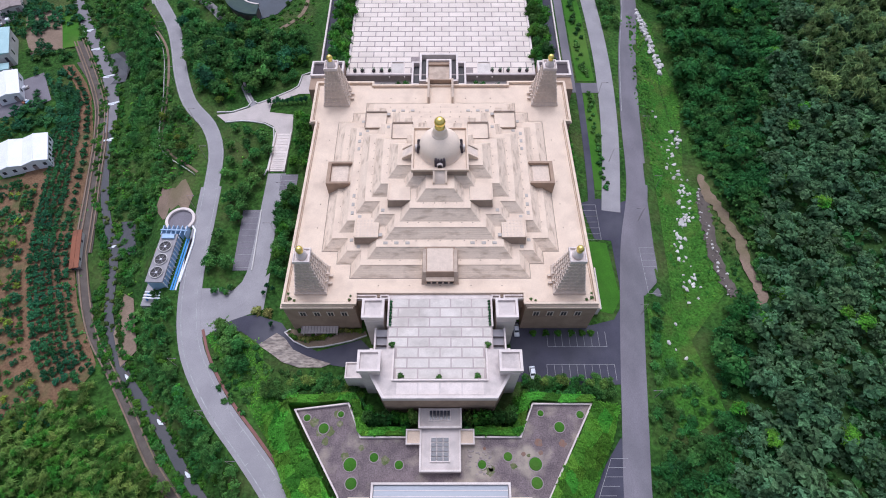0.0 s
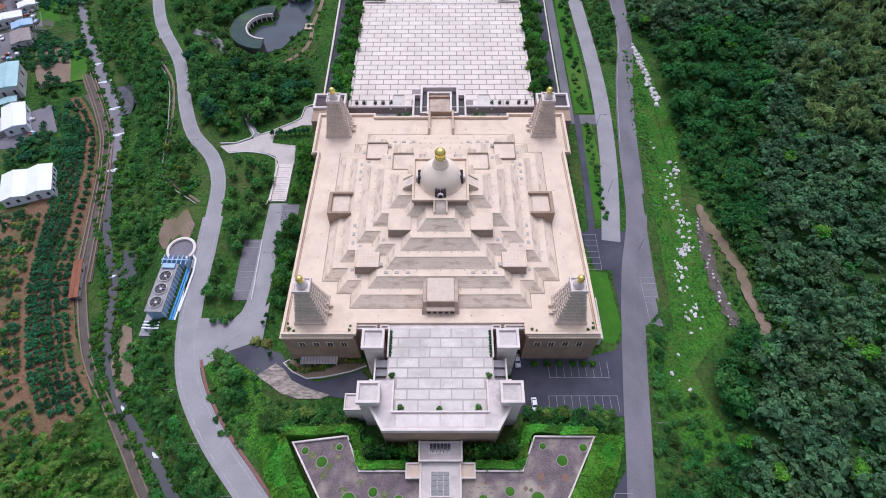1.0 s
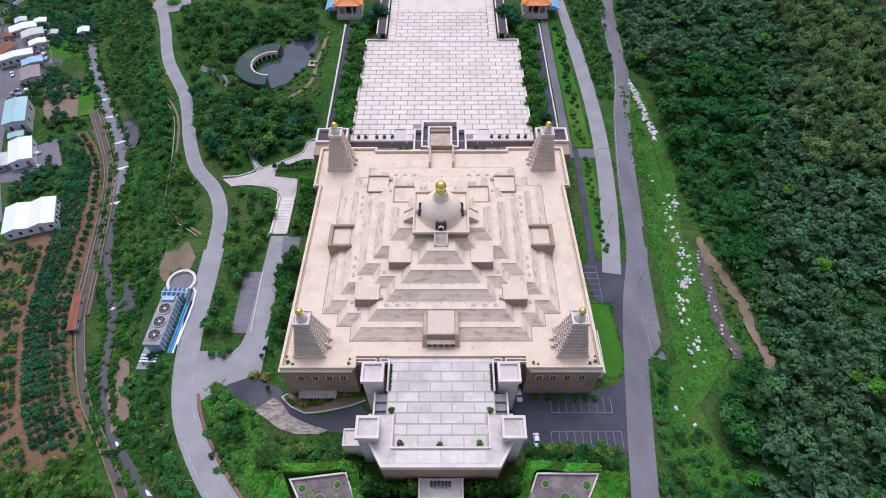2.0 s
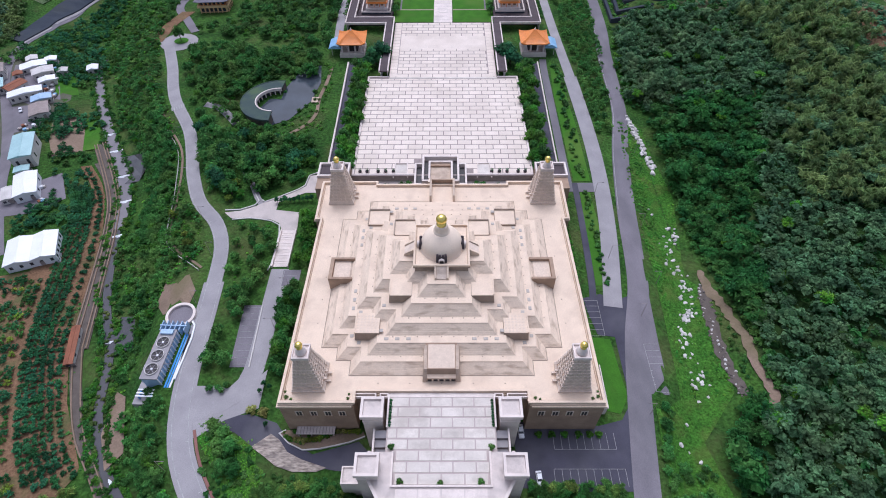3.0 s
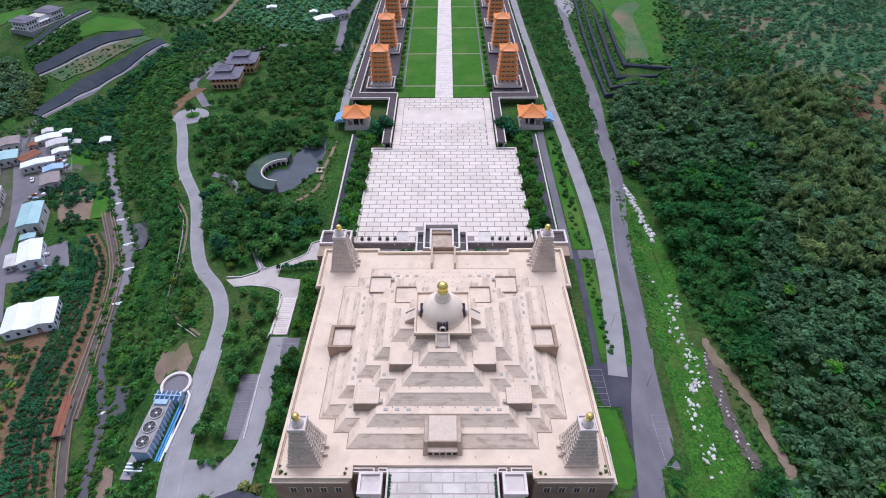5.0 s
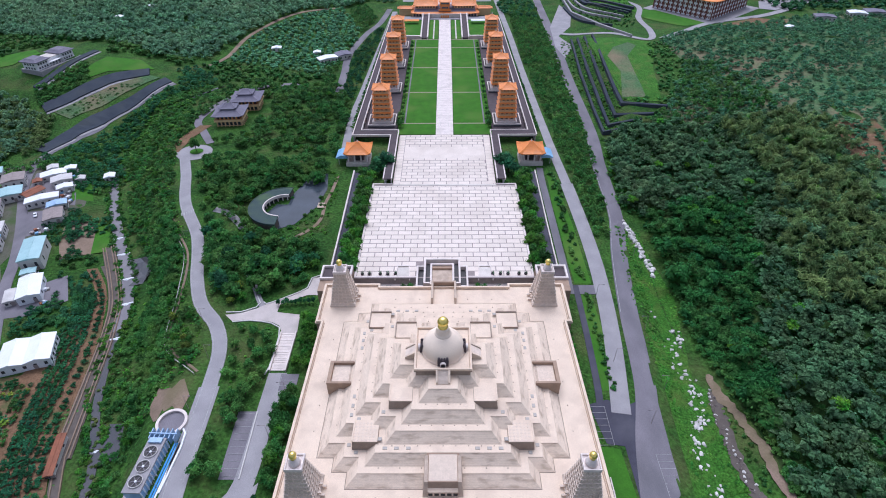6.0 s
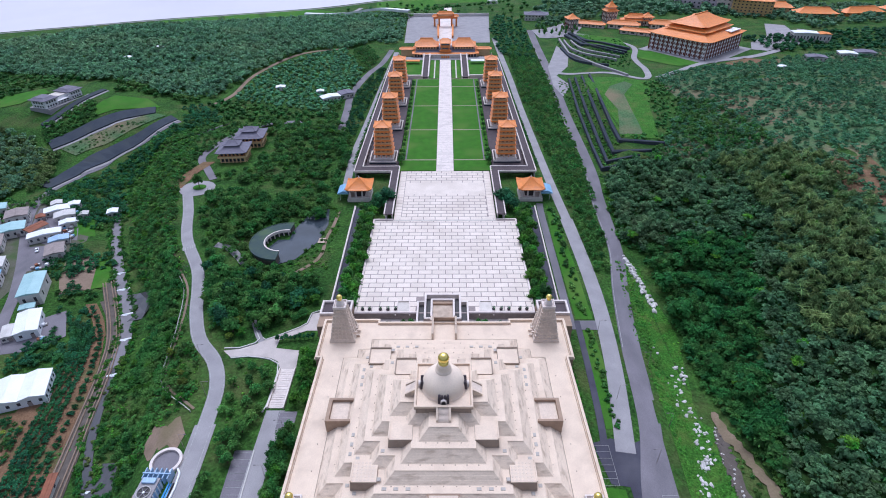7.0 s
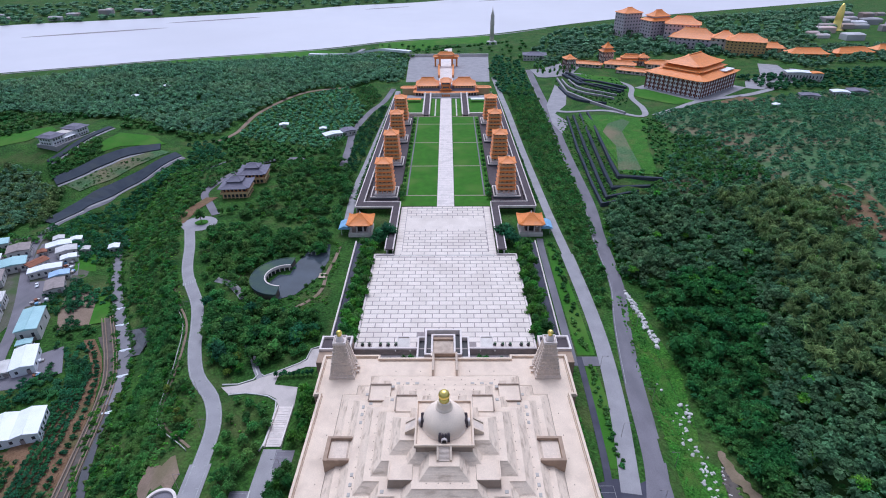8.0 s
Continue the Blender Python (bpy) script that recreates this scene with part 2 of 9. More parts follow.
# ---- mesh tools ----
class Geo:
    """Vertices and faces gathered for one mesh."""

    def __init__(self):
        self.v, self.f = [], []

    def add(self, vs, fs):
        k = len(self.v)
        self.v += vs
        self.f += [tuple(i + k for i in f) for f in fs]
        return self

    def loft(self, loops, caps=(True, True)):
        n = len(loops[0])
        vs = [p for lp in loops for p in lp]
        fs = []
        for a in range(len(loops) - 1):
            for i in range(n):
                j = (i + 1) % n
                fs.append((a * n + i, a * n + j, (a + 1) * n + j, (a + 1) * n + i))
        if caps[0]:
            fs.append(tuple(reversed(range(n))))
        if caps[1]:
            fs.append(tuple(range((len(loops) - 1) * n, len(loops) * n)))
        return self.add(vs, fs)

    def box(self, x0, y0, z0, x1, y1, z1):
        return self.loft([[(x0, y0, z), (x1, y0, z), (x1, y1, z), (x0, y1, z)] for z in (z0, z1)])

    def taper(self, cx, cy, levels):
        """Stacked rectangles: (half x, half y, z)."""
        return self.loft([[(cx - a, cy - b, z), (cx + a, cy - b, z), (cx + a, cy + b, z), (cx - a, cy + b, z)] for a, b, z in levels])

    def prism(self, poly, z0, z1):
        return self.loft([[(x, y, z) for x, y in poly] for z in (z0, z1)])

    def ring(self, outer, inner, z0, z1):
        """A wall between two loops of equal length."""
        n = len(outer)
        vs = [(x, y, z) for lp in (outer, inner) for z in (z0, z1) for x, y in lp]
        fs = []
        for i in range(n):
            j = (i + 1) % n
            fs += [(i, j, n + j, n + i), (2 * n + j, 2 * n + i, 3 * n + i, 3 * n + j), (n + i, n + j, 3 * n + j, 3 * n + i), (j, i, 2 * n + i, 2 * n + j)]
        return self.add(vs, fs)

    def lathe(self, cx, cy, prof, n=24):
        return self.loft([[(cx + r * math.cos(2 * math.pi * i / n), cy + r * math.sin(2 * math.pi * i / n), z) for i in range(n)] for r, z in prof])

    def hip(self, cx, cy, hx, hy, z, rise, rx=0.0, ry=0.0, lip=0.35, up=0.5, steps=5):
        """A curved hipped roof with upturned corners, from eave to ridge."""
        loops = []
        for k in range(-1, steps + 1):
            t = max(0, k) / steps
            ax, ay = rx + (hx - rx) * (1 - t), ry + (hy - ry) * (1 - t)
            ax, ay = max(ax, 0.05), max(ay, 0.05)
            zz = z + rise * (0.55 * t + 0.45 * t * t) - (lip if k < 0 else 0)
            c = up * (1 - t) ** 2
            m = 0.75
            loops.append([(cx - ax, cy - ay, zz + c), (cx - ax * m, cy - ay, zz), (cx + ax * m, cy - ay, zz), (cx + ax, cy - ay, zz + c), (cx + ax, cy - ay * m, zz), (cx + ax, cy + ay * m, zz),
                          (cx + ax, cy + ay, zz + c), (cx + ax * m, cy + ay, zz), (cx - ax * m, cy + ay, zz), (cx - ax, cy + ay, zz + c), (cx - ax, cy + ay * m, zz), (cx - ax, cy - ay * m, zz)])
        return self.loft(loops)

    def wall(self, pts, w, z0, z1, closed=False):
        """A wall of width w along a line of points."""
        n = len(pts)
        P = [Vector(p[:2]) for p in pts]
        left, right = [], []
        for i in range(n):
            a = P[i] - P[i - 1] if (i > 0 or closed) else P[1] - P[0]
            b = P[(i + 1) % n] - P[i] if (i < n - 1 or closed) else a
            a, b = a.normalized(), b.normalized()
            t = (a + b).normalized()
            nrm = Vector((-t.y, t.x))
            k = w / 2 / max(0.4, nrm.dot(Vector((-a.y, a.x))))
            left.append(P[i] + nrm * k)
            right.append(P[i] - nrm * k)
        z0s = z0 if callable(z0) else (lambda x, y: z0)
        z1s = z1 if callable(z1) else (lambda x, y: z1)
        loops = [[(r.x, r.y, z0s(r.x, r.y)), (l.x, l.y, z0s(l.x, l.y)), (l.x, l.y, z1s(l.x, l.y)), (r.x, r.y, z1s(r.x, r.y))] for l, r in zip(left, right)]
        if closed:
            loops.append(loops[0])
        return self.loft(loops, (not closed, not closed))

    def mesh(self, name, mat, shift=(0, 0, 0), smooth=False):
        me = bpy.data.meshes.new(name)
        sx, sy, sz = shift
        me.from_pydata([(x - sx, y - sy, z - sz) for x, y, z in self.v], [], self.f)
        me.materials.append(mat)
        if smooth:
            me.shade_smooth()
        return me


def thing(name, at, label, category, group="", kind=""):
    ob = new(name)
    ob.location = at
    return tagged(ob, label, category, group, kind)


def root_at(ob):
    while ob.parent:
        ob = ob.parent
    return ob.location


def part(name, geo, mat, parent, label="", smooth=False, local=False):
    """Links geo as one mesh under a thing or a part. World coordinates unless local."""
    ob = new(name, geo.mesh(name, mat, (0, 0, 0) if local else root_at(parent), smooth))
    ob.parent = parent
    return tagged(ob, label)


def solid(name, geo, mat, label, category="", kind="", smooth=False, group=""):
    """A thing of one mesh."""
    return tagged(new(name, geo.mesh(name, mat, (0, 0, 0), smooth)), label, category, group, kind)


def quad_mesh(name, V, mat, smooth=False, per=4):
    """A mesh of separate faces of `per` corners from an array of their points."""
    V = np.asarray(V, dtype=np.float32).reshape(-1, 3)
    n = len(V) // per
    me = bpy.data.meshes.new(name)
    me.vertices.add(len(V))
    me.vertices.foreach_set("co", V.ravel())
    me.loops.add(len(V))
    me.loops.foreach_set("vertex_index", np.arange(len(V), dtype=np.int32))
    me.polygons.add(n)
    me.polygons.foreach_set("loop_start", np.arange(0, len(V), per, dtype=np.int32))
    me.polygons.foreach_set("loop_total", np.full(n, per, dtype=np.int32))
    me.update()
    me.validate()
    me.materials.append(mat)
    return me


def curve(pts, step=4.0):
    """Points along a smooth line through pts."""
    P = [Vector(p) for p in pts]
    out = []
    for i in range(len(P) - 1):
        a, b, c, d = P[max(0, i - 1)], P[i], P[i + 1], P[min(len(P) - 1, i + 2)]
        n = max(1, int((c - b).length / step))
        for k in range(n):
            t = k / n
            out.append(0.5 * ((2 * b) + (c - a) * t + (2 * a - 5 * b + 4 * c - d) * t * t + (3 * b - a - 3 * c + d) * t ** 3))
    out.append(P[-1])
    return out

# ---- lie of the land ----
def ss(a, b, v):
    t = min(1.0, max(0.0, (v - a) / (b - a)))
    return t * t * (3 - 2 * t)
def lin(v, tab):
    if v <= tab[0][0]: return tab[0][1]
    for (a, p), (b, q) in zip(tab, tab[1:]):
        if v <= b: return p + (q - p) * (v - a) / (b - a)
    return tab[-1][1]
RIVER = [(-200, -20), (-94, -76), (-59, -109), (-11, -127), (28, -141), (61, -150), (95, -166), (145, -195), (199, -222), (240, -236), (300, -262), (400, -300)]
ROADL = [(-200, -10), (-99, -48), (-80, -65), (-60, -79), (-40, -87), (19, -90), (43, -97), (67, -112), (114, -135), (147, -149), (189, -165), (260, -190), (400, -230)]
ROADR = [(-200, 62), (-100, 62), (-50, 68), (-32, 76), (18, 81), (85, 88), (126, 91), (165, 95), (211, 99), (306, 101), (415, 105), (526, 106)]
def land(x, y):
    axis = -8.4 + 6.4 * ss(30, 190, y)
    z = axis
    # stream valley on the west
    xl, xr = lin(y, ROADL) - 8, lin(y, RIVER)
    fade = 1 - ss(230, 330, y)
    if x < xl:
        w = ss(0, max(12.0, xl - xr - 7), xl - x)
        low = axis + (-21 - axis) * w
        low += 4.5 * ss(7, 26, xr - x) + 6 * ss(60, 260, xr - x)
        z += (low - z) * fade
    if y > 230:
        up = 9 * math.exp(-((x + 330) / 80) ** 2 - ((y - 330) / 75) ** 2) + 14 * math.exp(-((x + 330) / 190) ** 2 - ((y - 520) / 110) ** 2) * ss(-70, -170, x) 
        z += up
    # gully and wooded hill on the east
    xo = lin(y, ROADR)
    e = x - xo
    if e > 0:
        z += -4.5 * math.exp(-((e - 13) / 9) ** 2) * (1 - ss(110, 170, y))
        z += 26 * ss(22, 150, e) * (1 - ss(150, 260, y)) + ss(150, 260, y) * (13 * ss(4, 26, e) + 9 * ss(60, 160, e)) * (1 - ss(330, 430, y)) + ss(330, 430, y) * 8 * ss(10, 60, e)
    # flood plain and river bed
    s = (y - 985 - 0.44 * x) / 1.09
    z += (-22 - z) * ss(-240, -120, s)
    return z


from mathutils.geometry import delaunay_2d_cdt


def span(lo, hi, a, b, step):
    """Grid lines: even between a and b, widening outwards to lo and hi."""
    v = list(np.arange(a, b + 0.1, step))
    for sign, end in ((1, hi), (-1, lo)):
        x, d = (b if sign > 0 else a), step
        while sign * (end - x) > 0:
            d *= 1.22
            x += sign * d
            v.append(x)
    return sorted(v)


def build_ground():
    xs, ys = span(-4300, 4300, -340, 420, 4.0), span(-1500, 4300, -140, 560, 4.0)
    g = Geo()
    g.v = [(x, y, land(x, y)) for y in ys for x in xs]
    n = len(xs)
    g.f = [(j * n + i, j * n + i + 1, (j + 1) * n + i + 1, (j + 1) * n + i) for j in range(len(ys) - 1) for i in range(n - 1)]
    solid("ground", g, M["ground"], "rough green ground with bare earthy patches", "ground", "structure", True)


def drape(name, poly, mat, off, label, category="", kind="structure", step=6.0):
    """A patch that lies on the land inside a polygon."""
    P = [Vector(p) for p in poly]
    edge = []
    for a, b in zip(P, P[1:] + P[:1]):
        n = max(1, int((b - a).length / step))
        edge += [a.lerp(b, k / n) for k in range(n)]
    x0, x1, y0, y1 = min(p.x for p in P), max(p.x for p in P), min(p.y for p in P), max(p.y for p in P)
    pts = edge + [Vector((x, y)) for x in np.arange(x0, x1, step) for y in np.arange(y0, y1, step)]
    vs, _, fs, *_ = delaunay_2d_cdt(pts, [], [list(range(len(edge)))], 1, 0.01)
    g = Geo().add([(p.x, p.y, land(p.x, p.y) + off) for p in vs], [tuple(f) for f in fs])
    return solid(name, g, mat, label, category, kind)


def ribbon(name, pts, w, mat, off, label, category="road", kind="structure", step=4.0, side=0.0, depth=0.3):
    """A strip along a smooth line on the land, with edges that go down into it. side shifts it to the left."""
    C = curve(pts, step)
    loops = []
    for i, p in enumerate(C):
        t = (C[min(i + 1, len(C) - 1)] - C[max(i - 1, 0)]).normalized()
        nrm = Vector((-t.y, t.x))
        c = p + nrm * side
        row = []
        for k in (-1, -0.5, 0, 0.5, 1):
            q = c - nrm * (w / 2 * k)
            row.append((q.x, q.y, land(q.x, q.y) + off))
        a, b = row[0], row[-1]
        loops.append([(a[0], a[1], a[2] - depth)] + row + [(b[0], b[1], b[2] - depth)])
    g = Geo()
    n = 7
    g.v = [p for lp in loops for p in lp]
    g.f = [(i * n + k, i * n + k + 1, (i + 1) * n + k + 1, (i + 1) * n + k) for i in range(len(loops) - 1) for k in range(n - 1)]
    return solid(name, g, mat, label, category, kind)


def ragged(name, pts, w, mat, off, label, category, seed):
    """A patch along a line with uneven edges."""
    r = np.random.default_rng(seed)
    C = curve(pts, 1.6)
    L, R = [], []
    for i in range(1, len(C) - 1):
        t = (C[i + 1] - C[i - 1]).normalized()
        n = Vector((-t.y, t.x))
        e = min(1.0, 0.25 + i / 5, 0.25 + (len(C) - i) / 5)
        a, b = C[i] + n * w * 0.5 * e * r.uniform(0.55, 1.4), C[i] - n * w * 0.5 * e * r.uniform(0.55, 1.4)
        L.append((a.x, a.y))
        R.append((b.x, b.y))
    return drape(name, L + R[::-1], mat, off, label, category, step=2.5)


def inside(poly, x, y):
    c = False
    for (x0, y0), (x1, y1) in zip(poly, poly[1:] + poly[:1]):
        if (y0 > y) != (y1 > y) and x < (x1 - x0) * (y - y0) / (y1 - y0) + x0:
            c = not c
    return c


# ---- plants ----
def crown_points(rng, n, size, flat=0.8, clumps=9, hang=0.35, mass=(0, 0), slim=0.55):
    """Leaf blades of a crown of unit radius: several clumps round a middle, each a shell of leaves over a lumpy mass."""
    cs = []
    for k in range(clumps):
        a = 2.4 * k + rng.uniform(-0.4, 0.4)
        u = (k + 0.5) / clumps
        r = 0.62 * math.sqrt(1 - (u * 0.95) ** 2) * rng.uniform(0.75, 1.15)
        cs.append((r * math.cos(a), r * math.sin(a), (u - 0.25) * flat * rng.uniform(0.8, 1.1), rng.uniform(0.34, 0.5)))
    out = []
    for i in range(n):
        cx, cy, cz, cr = cs[rng.integers(clumps)]
        d = rng.normal(size=3)
        d /= np.linalg.norm(d)
        if d[2] < -hang:
            d[2] = -d[2]
        p = np.array((cx, cy, cz)) + d * np.array((cr, cr, cr * 0.8)) * rng.uniform(0.85, 1.12)
        nrm = d + rng.normal(size=3) * 0.33 + np.array((0, 0, 0.75))
        nrm /= np.linalg.norm(nrm)
        a = np.cross(nrm, rng.normal(size=3))
        a /= np.linalg.norm(a)
        b = np.cross(nrm, a)
        s = size * rng.uniform(0.55, 1.35)
        out.append(p + s * np.array((-a, b * slim, a, -b * slim)) + nrm * s * np.array((-0.15, 0.1, -0.15, 0.1))[:, None])
    if mass[0]:
        for cx, cy, cz, cr in cs:
            out += list(core_points(rng, cr * 0.84, 0.8, *mass, at=(cx, cy, cz)))
    return np.array(out)


def core_points(rng, r=0.55, flat=0.8, n=6, m=3, at=(0, 0, 0.15)):
    """A ragged lumpy mass of small faces that closes a clump."""
    P = np.zeros((m + 1, n, 3))
    for j in range(m + 1):
        v = math.pi * j / m
        for i in range(n):
            u = 2 * math.pi * (i + 0.5 * (j % 2)) / n
            k = r * rng.uniform(0.82, 1.15)
            P[j, i] = (at[0] + k * math.sin(v) * math.cos(u), at[1] + k * math.sin(v) * math.sin(u), at[2] + k * math.cos(v) * flat)
    return np.array([[P[j, i], P[j + 1, i], P[j + 1, (i + 1) % n], P[j, (i + 1) % n]] for j in range(m) for i in range(n)])


def scatter(name, spots, protos, mat, label, category, seed=1):
    """Many plants joined into one stuff object. spots: x, y, z, radius, height factor."""
    rng = np.random.default_rng(seed)
    out = []
    for x, y, z, r, f in spots:
        p = protos[rng.integers(len(protos))]
        a = rng.uniform(0, 6.283)
        c, s = math.cos(a), math.sin(a)
        R = np.array(((c, s, 0), (-s, c, 0), (0, 0, 1)))
        out.append(((p.reshape(-1, 3) @ R) * (r, r, r * f) + (x, y, z)).astype(np.float32))
    if not out:
        return None
    ob = new(name, quad_mesh(name, np.concatenate(out), mat))
    return tagged(ob, label, category, "", "stuff")


RNG = np.random.default_rng(7)
PROTO_FINE = [crown_points(RNG, 190, 0.118, mass=(4, 2), clumps=9) for _ in range(7)]
PROTO_REED = [crown_points(RNG, 85, 0.42, flat=1.0, mass=(4, 2), clumps=4, slim=0.11) for _ in range(6)]
PROTO_LIGHT = [crown_points(RNG, 68, 0.19, mass=(4, 2), clumps=5) for _ in range(7)]
PROTO_DOT = [crown_points(RNG, 10, 0.34, mass=(5, 2), clumps=2) for _ in range(7)]
PROTO_MID = [crown_points(RNG, 54, 0.2, mass=(4, 2), clumps=6) for _ in range(6)]
PROTO_FAR = [np.concatenate([crown_points(RNG, 20, 0.36, clumps=6), core_points(RNG, 0.78, n=6)]) for _ in range(6)]
PROTO_BUSH = [np.concatenate([crown_points(RNG, 36, 0.2, flat=0.7, clumps=5, mass=(5, 2)), core_points(RNG, 0.6, 0.7, n=5, m=2)]) for _ in range(6)]


def spread(poly, gap, seed, jitter=0.42, keep=1.0, avoid=()):
    """Jittered grid of spots within a polygon."""
    rng = np.random.default_rng(seed)
    xs, ys = [p[0] for p in poly], [p[1] for p in poly]
    out = []
    row = 0
    y = min(ys)
    while y < max(ys):
        x = min(xs) + (gap / 2 if row % 2 else 0)
        while x < max(xs):
            px, py = x + rng.uniform(-jitter, jitter) * gap, y + rng.uniform(-jitter, jitter) * gap
            if rng.random() < keep and inside(poly, px, py) and not any(inside(a, px, py) for a in avoid):
                out.append((px, py))
            x += gap
        y += gap * 0.87
        row += 1
    return out


def trunk_geo(rng, hgt, r):
    g = Geo()
    lean = rng.uniform(-0.06, 0.06, 2) * hgt
    g.loft([[(lean[0] * t + r * k * math.cos(a), lean[1] * t + r * k * math.sin(a), hgt * t - 0.4 * (t == 0)) for a in np.arange(0, 6.28, 6.2832 / 7)] for t, k in ((0, 1.35), (0.15, 1.0), (0.55, 0.75), (1, 0.35))])
    for i in range(4):
        a = i * 1.57 + rng.uniform(-0.4, 0.4)
        t = rng.uniform(0.5, 0.75)
        b = Vector((lean[0] * t, lean[1] * t, hgt * t))
        e = b + Vector((math.cos(a), math.sin(a), 0.75)) * hgt * 0.34
        u = Vector((-math.sin(a), math.cos(a), 0)) * r * 0.4
        w = Vector((0, 0, r * 0.4))
        g.loft([[tuple(p + (u * math.cos(q) + w * math.sin(q)) * k) for q in np.arange(0, 6.28, 6.2832 / 5)] for p, k in ((b, 1), (e, 0.4))])
    return g


TREE_KINDS = {}


def tree(x, y, radius, mat="tree_leaf", tall=1.0, label="leafy green broadleaf tree on grassy ground", group="", z=None):
    """A tree with trunk and crown; a few kinds are grown once and then shared."""
    k = int(abs(x * 7 + y * 13)) % 5
    key = (mat, k)
    if key not in TREE_KINDS:
        rng = np.random.default_rng(100 + k)
        leaves = np.concatenate([crown_points(rng, 190, 0.125, flat=0.85, clumps=11, mass=(4, 2)), core_points(rng, 0.5)])
        leaves[:, :, 2] += 1.05
        TREE_KINDS[key] = (quad_mesh("crown", leaves, M[mat]), trunk_geo(rng, 1.15, 0.07).mesh("trunk", M["bark"]))
    crown_me, trunk_me = TREE_KINDS[key]
    ob = thing("tree", (x, y, land(x, y) if z is None else z), label, "tree", group)
    ob.rotation_euler = (0, 0, (x * 3.1 + y * 1.7) % 6.28)
    ob.scale = (radius, radius, radius * tall)
    for nm, me in (("trunk", trunk_me), ("crown", crown_me)):
        o = new(nm, me)
        o.parent = ob
    return ob


def bush(x, y, r, mat="hedge_leaf", z=None, label="rounded clipped green shrub", group=""):
    key = ("bush", mat)
    if key not in TREE_KINDS:
        rng = np.random.default_rng(55)
        lv = np.concatenate([crown_points(rng, 90, 0.14, flat=0.75, clumps=7, mass=(5, 2)), core_points(rng, 0.6, 0.7)])
        lv[:, :, 2] += 0.3
        TREE_KINDS[key] = quad_mesh("shrub", lv, M[mat])
    ob = tagged(new("shrub", TREE_KINDS[key]), label, "shrub", group)
    ob.location, ob.scale = (x, y, land(x, y) if z is None else z), (r, r, r)
    ob.rotation_euler = (0, 0, (x * 2.3 + y) % 6.28)
    return ob


# ---- ground, water and roads ----
build_ground()

# ---- main hall ----
ZG, ZD, CY = -8.4, 9.2, -1.4


def redent(steps, d=0.0):
    """Plan of a cross-shaped tier with stepped corners. steps: (half width, reach) from the middle outwards."""
    q = []
    for i, (b, a) in enumerate(steps):
        q.append((b - d, -(a - d)))
        if i + 1 < len(steps):
            q.append((b - d, -(steps[i + 1][1] - d)))
    right = q
    back = [(x, -y) for x, y in reversed(q)]
    return right + back + [(-x, -y) for x, y in q] + [(x, y) for x, y in [(-a, -b) for a, b in back]]


def sym(fn):
    """Calls fn with the four mirror signs."""
    for sx in (-1, 1):
        for sy in (-1, 1):
            fn(sx, sy)


def arch(g, cx, w, hgt, thick, y0, y1, z0):
    """A round-headed doorway surround that faces along y."""
    n = 8
    outer = [(-w / 2 - thick, 0)] + [((w / 2 + thick) * -math.cos(math.pi * i / n), hgt + (w / 2 + thick) * math.sin(math.pi * i / n)) for i in range(n + 1)] + [(w / 2 + thick, 0)]
    inner = [(-w / 2, 0)] + [(w / 2 * -math.cos(math.pi * i / n), hgt + w / 2 * math.sin(math.pi * i / n)) for i in range(n + 1)] + [(w / 2, 0)]
    m = len(outer)
    vs = [(cx + x, y, z0 + z) for y in (y0, y1) for lp in (outer, inner) for x, z in lp]
    fs = []
    for i in range(m - 1):
        fs += [(i, i + 1, m + i + 1, m + i), (2 * m + i + 1, 2 * m + i, 3 * m + i, 3 * m + i + 1), (i + 1, i, 2 * m + i, 2 * m + i + 1), (m + i, m + i + 1, 3 * m + i + 1, 3 * m + i)]
    return g.add(vs, fs)


def turned(geo, quarter):
    """The same geometry turned about the middle by quarter turns."""
    c, s = ((1, 0), (0, 1), (-1, 0), (0, -1))[quarter % 4]
    out = Geo()
    out.v = [(x * c - y * s, x * s + y * c, z) for x, y, z in geo.v]
    out.f = list(geo.f)
    return out


